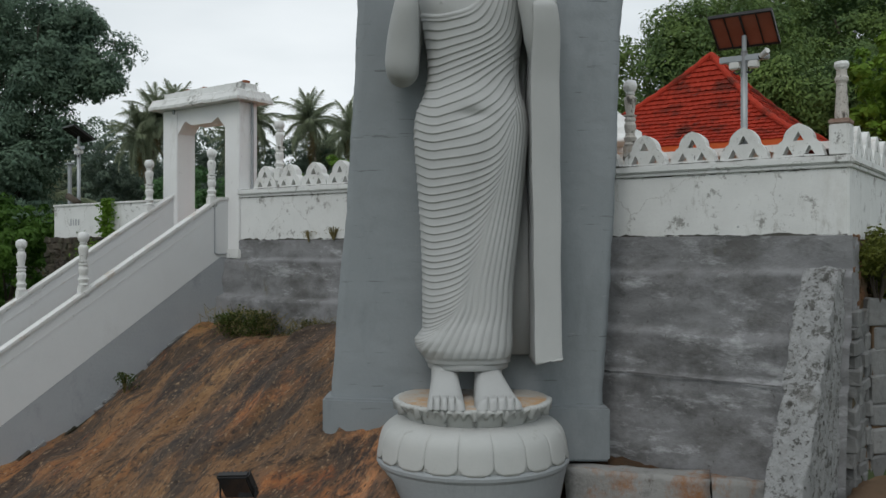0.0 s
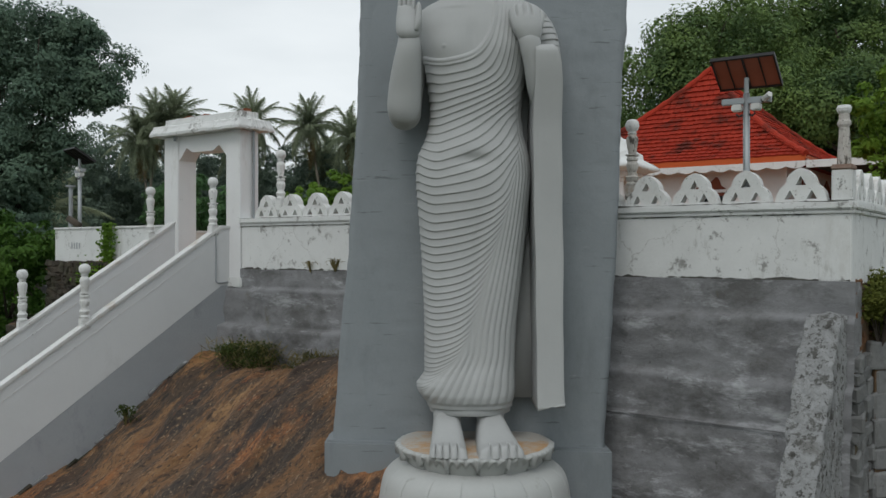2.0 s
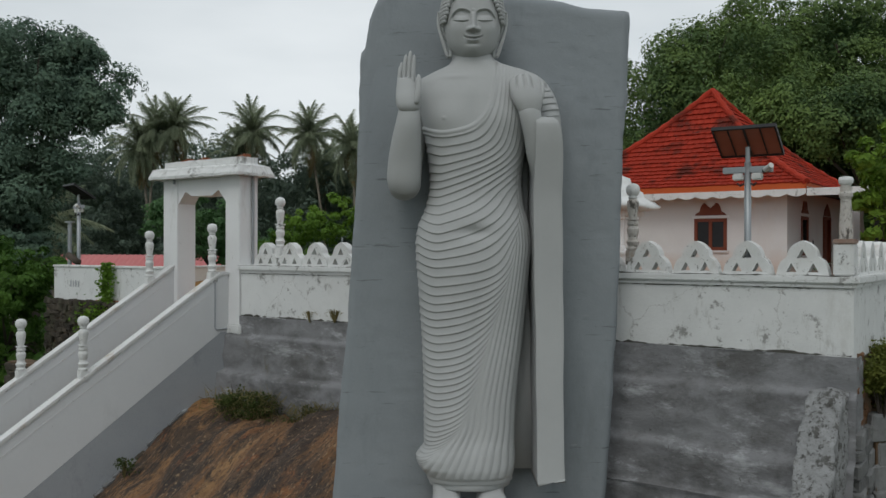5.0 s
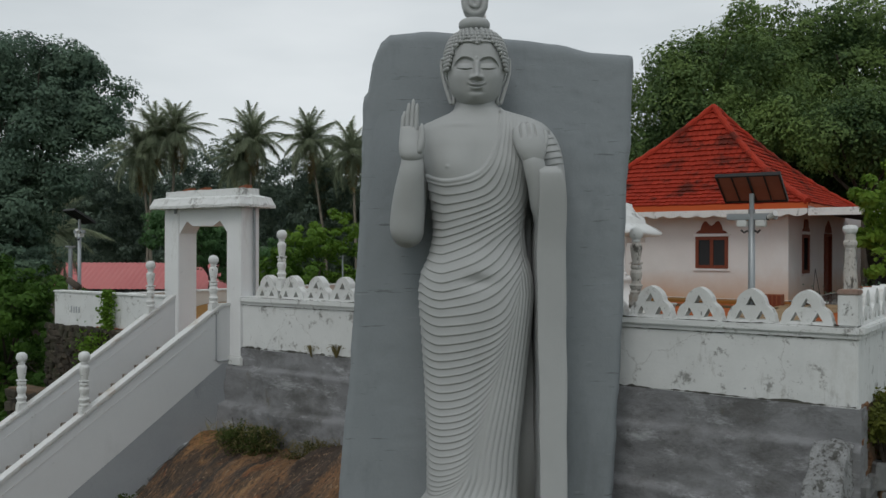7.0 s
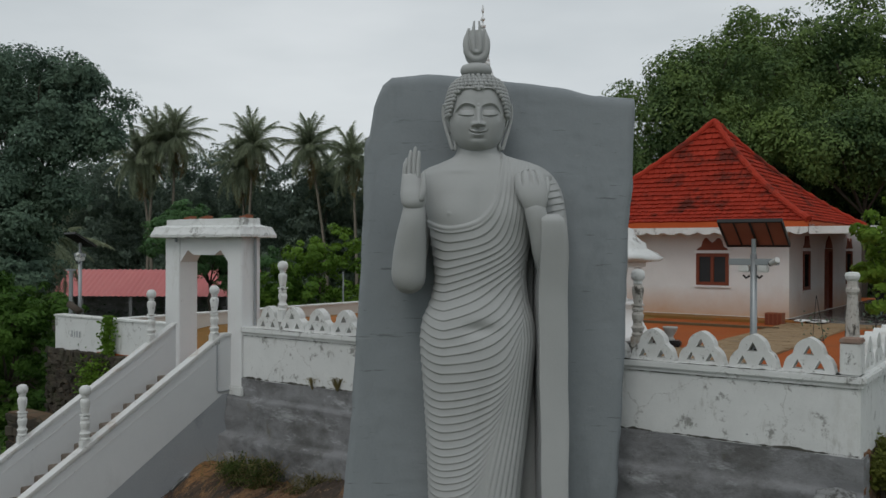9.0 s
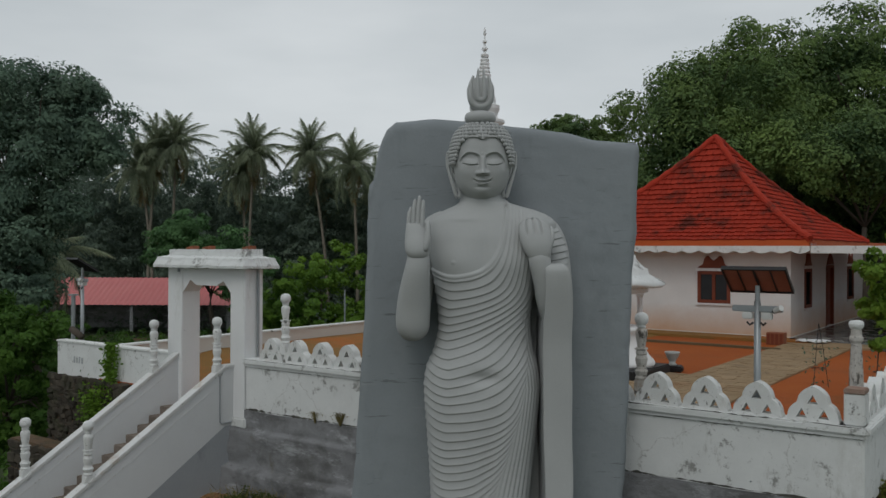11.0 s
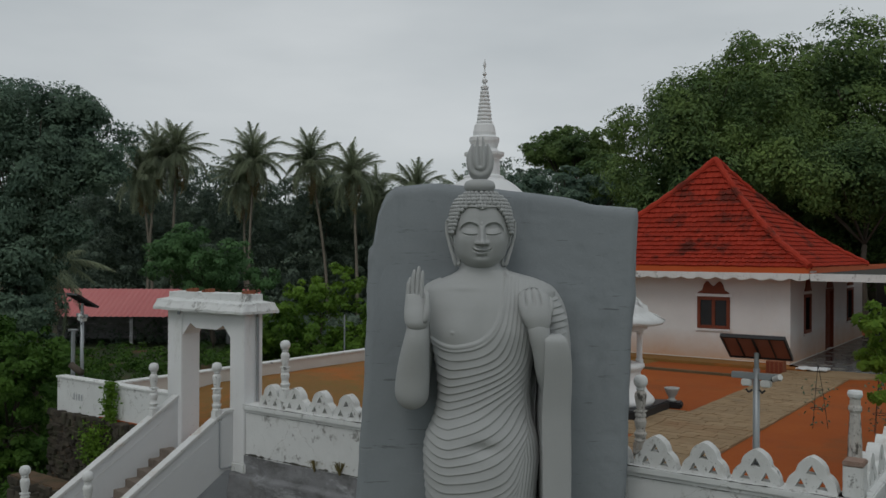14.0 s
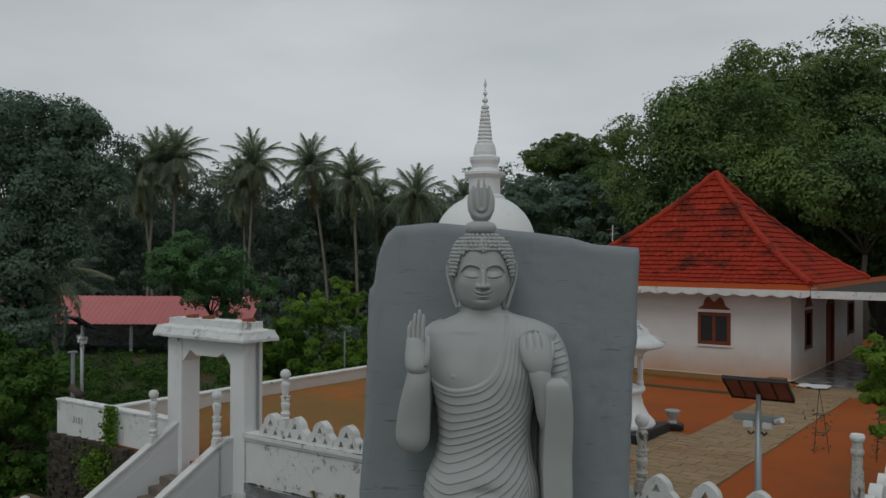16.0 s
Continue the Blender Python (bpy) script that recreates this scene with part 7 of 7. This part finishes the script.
def buttress():
    bm = bmesh.new()
    rings = []
    for k in range(41):
        t = k / 40
        d = -0.05 - 2.6 * t
        z = 2.93 if d > -0.40 else 2.93 - 1.46 * (-0.40 - d)
        ring = []
        for q in range(12):
            ring.append(bm.verts.new((-0.47 + 0.43 * q / 11 - 0.05 * t, d, z + 0.02 * math.sin(q * 0.3))))
        for q in range(10):
            ring.append(bm.verts.new((-0.04 - 0.05 * t, d, z - 0.05 - 0.32 * (q + 0.5))))
        for q in range(10):
            ring.append(bm.verts.new((-0.47 - 0.05 * t, d, z - 0.05 - 0.32 * (9.5 - q))))
        rings.append(ring)
    skin(bm, rings)
    bmesh.ops.subdivide_edges(bm, edges=bm.edges[:], cuts=1, use_grid_fill=True)
    rough(bm, 0.035, 5.0, 2.0)
    rough(bm, 0.035, 11.0, 5.0)
    tagged(finish(bm, "buttress", M["lime"], m=YARD, smooth=True), "sloping rough stone buttress with flaking limewash", "buttress")


buttress()


def stone_mesh(seed):
    bm = bmesh.new()
    bmesh.ops.create_cube(bm, size=1.0)
    bmesh.ops.bevel(bm, geom=bm.edges[:], offset=0.09, segments=1, affect="EDGES")
    rough(bm, 0.13, 1.9, seed)
    return bm


def stone_wall(name, m, length, z0, z1, label, wmin, wmax, hmin, hmax, seed, material="rubble", depth=0.22, uneven=5):
    """Stacked stones; m: frame with x along and y inwards."""
    t = thing(name, m, label, "stone wall", kind="structure")
    part("fill", box(bmesh.new(), 0, length, -0.012, 0.5, z0 - 1.6, z1), M["brown"], t, "earth between the stones")
    rnd = random.Random(seed)
    protos = [None] * 6
    z = z0
    while z < z1 - 0.05:
        h = rnd.uniform(hmin, hmax)
        x = -rnd.uniform(0, 0.1)
        while x < length:
            w = rnd.uniform(wmin, wmax)
            k = rnd.randrange(6)
            mm = Matrix.Translation((x + w / 2, 0.06 + rnd.uniform(-0.04, 0.03), z + h / 2)) @ pose(0, 0, 0, rnd.uniform(-uneven, uneven), rnd.uniform(-uneven, uneven) * 1.4, rnd.uniform(-uneven, uneven)) @ Matrix.Diagonal((w * rnd.uniform(0.9, 1.12), depth * rnd.uniform(0.8, 1.3), h * rnd.uniform(0.85, 1.2), 1))
            if protos[k] is None:
                protos[k] = part("stone", stone_mesh(k * 3.3), M[material], t, m=mm)
            else:
                share(protos[k], "stone", t, mm)
            x += w
        z += h
    return t


M["greystone"] = surface("grey_field_stone", (0.135, 0.14, 0.14), (0.22, 0.22, 0.215), 3.0, 0.9, 0.7, 14, objrand=0.25, layers=[((0.08, 0.078, 0.07), 4.0, 0.56, 0.1, (1, 1, 1), 0, 0.7)])
stone_wall("dry_stone_wall", yard(0.03, 0.0) @ pose(0, 0, 0, 0, 0, 90), 1.0, -1.2, 2.35, "dry-stacked grey stones under the side wall", 0.26, 0.48, 0.14, 0.24, 51, "greystone")
stone_wall("bank_stone_wall", Matrix.Translation((5.92, 12.0, 0)) @ pose(0, 0, 0, 0, 0, 18), 4.0, -1.2, 2.25, "rough grey stone bank wall beside the corner", 0.4, 0.8, 0.25, 0.45, 52, "greystone")
stone_wall("orange_rubble", yard(-0.02, 0.16) @ pose(0, 0, 0, 0, 0, 90), 1.4, 2.34, 3.32, "orange earthy rubble beneath the wall corner", 0.09, 0.22, 0.06, 0.13, 53, "ochre", 0.14, uneven=9)
stone_wall("rubble_foundation", yard(-19.25, 0.10), 4.9, 1.5, 3.44, "dark mossy rubble foundation under the low white wall", 0.10, 0.26, 0.06, 0.15, 54, uneven=14)
stone_wall("rubble_foundation", yard(-19.7, -0.7), 2.2, 0.4, 1.9, "dark rubble step in front of the foundation", 0.14, 0.4, 0.1, 0.22, 55, uneven=14)
# low cement kerb before the wall foot, with rusty soil caught behind it
KERB = Matrix.Translation((1.80, 12.43, 0)) @ pose(0, 0, 0, 0, 0, -16.4)
for x0, x1, z1, sd in ((0.0, 1.93, 0.16, 1.0), (1.95, 2.66, 0.15, 2.0)):
    bm = bmesh.new()
    box(bm, x0, x1, -0.36, 0.0, -1.0, z1)
    bmesh.ops.subdivide_edges(bm, edges=bm.edges[:], cuts=11, use_grid_fill=True)
    rough(bm, 0.03, 2.5, sd)
    rough(bm, 0.02, 9.0, sd)
    tagged(finish(bm, "cement_block", M["lime_cement"], m=KERB, smooth=True), "broken pale cement block with rust stains at the wall foot", "block")
verts, faces = [], []
for j in range(31):
    for i in range(81):
        x, y = -0.1 + 3.0 * i / 80, -0.12 + 1.4 * j / 30
        verts.append((KERB @ Vector((x, y, 0.05 + 0.16 * smooth_step(0.0, 0.7, y) + 0.05 * noise.noise((x * 3, y * 3, 5)) + 0.03 * noise.noise((x * 9, y * 9, 1)))))[:])
for j in range(30):
    for i in range(80):
        a = j * 81 + i
        faces.append((a, a + 1, a + 82, a + 81))
tagged(cloud_mesh("wet_soil", verts, faces, M["rusty_soil"], smooth=True), "rusty wet soil caught behind the cement kerb", "soil", kind="structure")


def crumbled_edge():
    """Broken cement left along the foot of the stair wall where it meets the rock."""
    rnd = random.Random(71)
    t = thing("broken_cement_edge", STAIR, "broken dark cement crumbs along the stair wall foot", "rubble")
    inv = STAIR.inverted()
    a = 0.9
    while a < 6.6:
        w = rnd.uniform(0.12, 0.36)
        p = STAIR @ Vector((a, -0.07, 0))
        if rnd.random() < 0.75:
            q = inv @ Vector((p.x, p.y, rock_height(p.x, p.y) + 0.01))
            part("crumb", stone_mesh(a), M["cement"] if rnd.random() < 0.5 else M["rubble"], t, m=Matrix.Translation(q) @ pose(0, 0, 0, 0, 33, rnd.uniform(-8, 8)) @ Matrix.Diagonal((w * 1.3, rnd.uniform(0.06, 0.14), rnd.uniform(0.04, 0.09), 1)))
        a += w


crumbled_edge()


def floodlight():
    t = thing("floodlight", Matrix.Translation((-2.42, 10.25, 0.0)) @ pose(0, 0, 0, 0, 0, 160), "black floodlight on a stand, tilted up at the statue", "floodlight")
    body = part("housing", box(bmesh.new(), -0.22, 0.22, -0.05, 0.05, -0.17, 0.17, 0.02), M["black"], t, m=Matrix.Translation((0, 0, 0.42)) @ pose(0, 0, 0, -28, 6, 0))
    part("glass", box(bmesh.new(), -0.19, 0.19, 0.051, 0.058, -0.14, 0.14), M["darkglass"], body)
    for k in range(7):
        part("fin", box(bmesh.new(), -0.18 + 0.06 * k - 0.006, -0.18 + 0.06 * k + 0.006, -0.085, -0.05, -0.14, 0.14), M["black"], body)
    part("stand", tube(bmesh.new(), [(-0.24, 0, 0.42), (-0.24, 0, 0.1), (0.24, 0, 0.1), (0.24, 0, 0.42)], 0.015, 6), M["black"], t)
    part("foot", box(bmesh.new(), -0.1, 0.1, -0.1, 0.1, -0.35, 0.11, 0.01), M["cement"], t)


floodlight()


# ---- shrubs, creeper and small growth ----
def shrub(name, x, y, z, rx, ry, rz, count, size, leaf, label, seed, blades=0):
    t = thing(name, Matrix.Translation((x, y, z)), label, "shrub")
    rnd = random.Random(seed)
    bm = bmesh.new()
    for k in range(9):
        a = rnd.uniform(0, 2 * math.pi)
        e = Vector((rx * math.cos(a) * rnd.uniform(0.3, 0.95), ry * math.sin(a) * rnd.uniform(0.3, 0.95), rz * rnd.uniform(0.7, 1.7)))
        tube(bm, [(0, 0, -0.1), tuple(e * 0.5 + Vector((0, 0, 0.08))), tuple(e)], [0.015, 0.01, 0.004], 5)
    part("stems", bm, M["leaf_straw" if name == "weed" else "bark"], t)
    leaf_object("leaves", crown_points(blob_field(0, 0, rz * 0.8, rx * 0.7, ry * 0.7, rz * 0.6, 9, min(rx, rz) * 0.42, seed), count, size * 1.2, 7), size, M[leaf], t)
    if blades:
        g = np.random.default_rng(seed)
        at = np.stack([g.normal(0, rx * 0.42, blades), g.normal(0, ry * 0.42, blades), g.uniform(0.0, rz * 1.5, blades)], axis=1)
        tagged(leaf_object("dry_grass", at, 0.26, M["leaf_straw"], t, -1.1, 0.05), "dry straw-coloured grass blades", kind="stuff")


shrub("shrub", -4.05, 17.0, 1.38, 0.62, 0.4, 0.44, 1900, 0.055, "leaf_shrub", "dull green straggly shrub at the wall foot", 61, 420)
shrub("shrub", -3.5, 16.75, 1.42, 0.5, 0.4, 0.38, 1300, 0.055, "leaf_shrub", "dull green straggly shrub at the wall foot", 62, 350)
shrub("shrub", -2.45, 16.1, 1.42, 0.55, 0.35, 0.30, 1100, 0.05, "leaf_shrub", "dry low shrub beside the slab", 63, 700)
shrub("shrub", 6.35, 12.4, 2.2, 0.5, 0.5, 0.75, 4200, 0.08, "leaf_hang", "tangled green shrub on the bank by the corner", 64)
shrub("shrub", 7.2, 13.4, 2.0, 0.9, 0.7, 0.9, 8000, 0.085, "leaf_hang", "leafy green shrub beside the side wall", 65)
shrub("shrub", 6.0, 12.0, 2.45, 0.42, 0.38, 0.78, 4600, 0.065, "leaf_hang", "hanging green creeper shrub on the wall corner", 67)
shrub("weed", *(yard(-9.05, -0.04, 3.47).translation), 0.26, 0.05, 0.10, 110, 0.04, "leaf_straw", "small dry weeds at the foot of the white wall", 68)
shrub("weed", *(yard(-9.7, -0.04, 3.44).translation), 0.2, 0.05, 0.06, 70, 0.04, "leaf_straw", "small dry weeds at the foot of the white wall", 69)
shrub("weed", -5.9, 16.1, 0.62, 0.14, 0.14, 0.16, 160, 0.07, "leaf_shrub", "small weed on the rock by the stair", 66)


def creeper():
    t = thing("creeper", yard(-16.7, 0.2, 3.3), "green creeper climbing the low white wall", "creeper")
    bm = bmesh.new()
    tube(bm, [(0, -0.02, -0.6), (0.05, -0.02, 0.2), (-0.04, -0.02, 0.6), (0.02, 0.0, 1.1)], 0.015, 6)
    part("stem", bm, M["bark"], t)
    pts = np.stack([RNG.normal(0, 0.13, 900), -0.04 - np.abs(RNG.normal(0, 0.06, 900)), RNG.uniform(-0.2, 1.12, 900)], axis=1)
    low = np.stack([-0.35 + RNG.normal(0, 0.25, 700), -0.15 - np.abs(RNG.normal(0, 0.15, 700)), -0.45 + RNG.normal(0, 0.25, 700)], axis=1)
    leaf_object("leaves", np.concatenate([pts, low]), 0.11, M["leaf_bright"], t)


creeper()


# ---- small things in the yard and far shed ----
def crate():
    t = thing("brick_box", yard(-6.3, 18.55, FLOOR), "low red-brown slatted box by the terrace corner", "box")
    part("body", box(bmesh.new(), 0, 0.58, 0, 0.42, 0, 0.42, 0.01), M["terracotta"], t)
    for k in range(4):
        part("slat", box(bmesh.new(), 0.02 + 0.145 * k, 0.12 + 0.145 * k, -0.02, 0.0, 0.03, 0.39, 0.006), M["wood"], t)


crate()
bm = bmesh.new()
bmesh.ops.create_grid(bm, x_segments=18, y_segments=12, size=0.5)
for v in bm.verts:
    v.co = Vector((v.co.x * 1.0, v.co.y * 0.7, 0.05 + 0.05 * noise.noise((v.co.x * 5, v.co.y * 5, 0))))
e = bmesh.ops.extrude_face_region(bm, geom=bm.faces[:])
for v in e["geom"]:
    if isinstance(v, bmesh.types.BMVert):
        v.co.z -= 0.04
tagged(finish(bm, "white_cloth", M["white_clean"], m=yard(-5.0, 19.6, 3.60), smooth=True), "crumpled white cloth lying on the terrace", "cloth")


def twig_stand(s, d, h):
    t = thing("twig_stand", yard(s, d, FLOOR), "thin wire plant stand with sparse dark leaves", "plant stand")
    bm = bmesh.new()
    for a in (0.3, 2.3, 4.4):
        tube(bm, [(0.22 * math.cos(a), 0.22 * math.sin(a), 0), (0.1 * math.cos(a), 0.1 * math.sin(a), h * 0.6), (0, 0, h)], 0.007, 5)
    for zz in (0.3, 0.6):
        tube(bm, [(0.2 * (1 - zz * 0.6) * math.cos(q * math.pi / 6), 0.2 * (1 - zz * 0.6) * math.sin(q * math.pi / 6), h * zz) for q in range(13)], 0.008, 5)
    part("wires", bm, M["black"], t)
    pts = np.stack([RNG.normal(0, 0.2, 60), RNG.normal(0, 0.2, 60), RNG.uniform(0, h * 0.8, 60)], axis=1)
    leaf_object("leaves", pts, 0.10, M["leaf_dark"], t)


twig_stand(-2.65, 9.6, 1.5)
twig_stand(-1.3, 9.5, 1.6)
twig_stand(-0.9, 10.4, 1.4)


def shed():
    t = thing("shed", Matrix.Translation((-27, 74, 1.1)), "long open shed with a faded pink sheet roof", "shed")
    bm = bmesh.new()
    n = 120
    rows = []
    for y, z in ((-2.2, 1.0), (2.4, 3.1)):
        rows.append([bm.verts.new((-16 + 27 * i / n, y, z + 0.05 * (i % 2))) for i in range(n + 1)])
    for i in range(n):
        bm.faces.new((rows[0][i], rows[0][i + 1], rows[1][i + 1], rows[1][i]))
    part("roof", bm, M["pink"], t)
    for x in range(-15, 12, 4):
        part("post", box(bmesh.new(), x, x + 0.25, -2.0, -1.75, -1.2, 1.0), M["cement"], t)
    part("rear_wall", box(bmesh.new(), -16, 11, 2.0, 2.2, -1.2, 2.9), M["cement"], t)


shed()
bm = bmesh.new()
tube(bm, [(0, 0, 0), (0, 0, 5.7)], 0.03, 8)
tagged(finish(bm, "yard_pole", M["metal"], m=Matrix.Translation((-3.85, 33.0, -0.5))), "thin grey pole beyond the yard wall", "pole")


def antenna():
    t = thing("antenna", yard(-15.0, 25.0, 6.9), "thin roof aerial on a short mast", "antenna")
    part("mast", tube(bmesh.new(), [(0, 0, 0), (0, 0, 2.6)], 0.03, 6), M["plastic"], t)
    for z in (2.1, 2.35):
        part("element", tube(bmesh.new(), [(-0.3, 0, z), (0.3, 0, z + 0.1)], 0.015, 5), M["metal"], t)


antenna()


# ---- foot of the bank: soil, pipe, fallen debris ----
def bank_soil():
    nx, ny = 60, 60
    verts, faces = [], []
    for j in range(ny + 1):
        for i in range(nx + 1):
            x, y = 0.9 + 8.5 * i / nx, 7.5 + 5.6 * j / ny
            verts.append((x, y, ground_height(x, y) + 0.03 + 0.05 * noise.noise((x * 2.1, y * 2.1, 7)) - (0.5 if i in (0, nx) or j in (0, ny) else 0)))
    for j in range(ny):
        for i in range(nx):
            a = j * (nx + 1) + i
            faces.append((a, a + 1, a + nx + 2, a + nx + 1))
    tagged(cloud_mesh("bank_soil", verts, faces, M["brown"], smooth=True), "bare brown soil at the foot of the wall", "ground", kind="structure")


bank_soil()
bm = bmesh.new()
tube(bm, [(-3.5, -0.40, 1.40), (-2.6, -0.395, 1.41), (-1.8, -0.40, 1.40), (-0.5, -0.40, 1.39)], 0.014, 6)
tagged(finish(bm, "wall_pipe", M["cement"], m=YARD), "thin pale pipe running along the cement wall", "pipe")
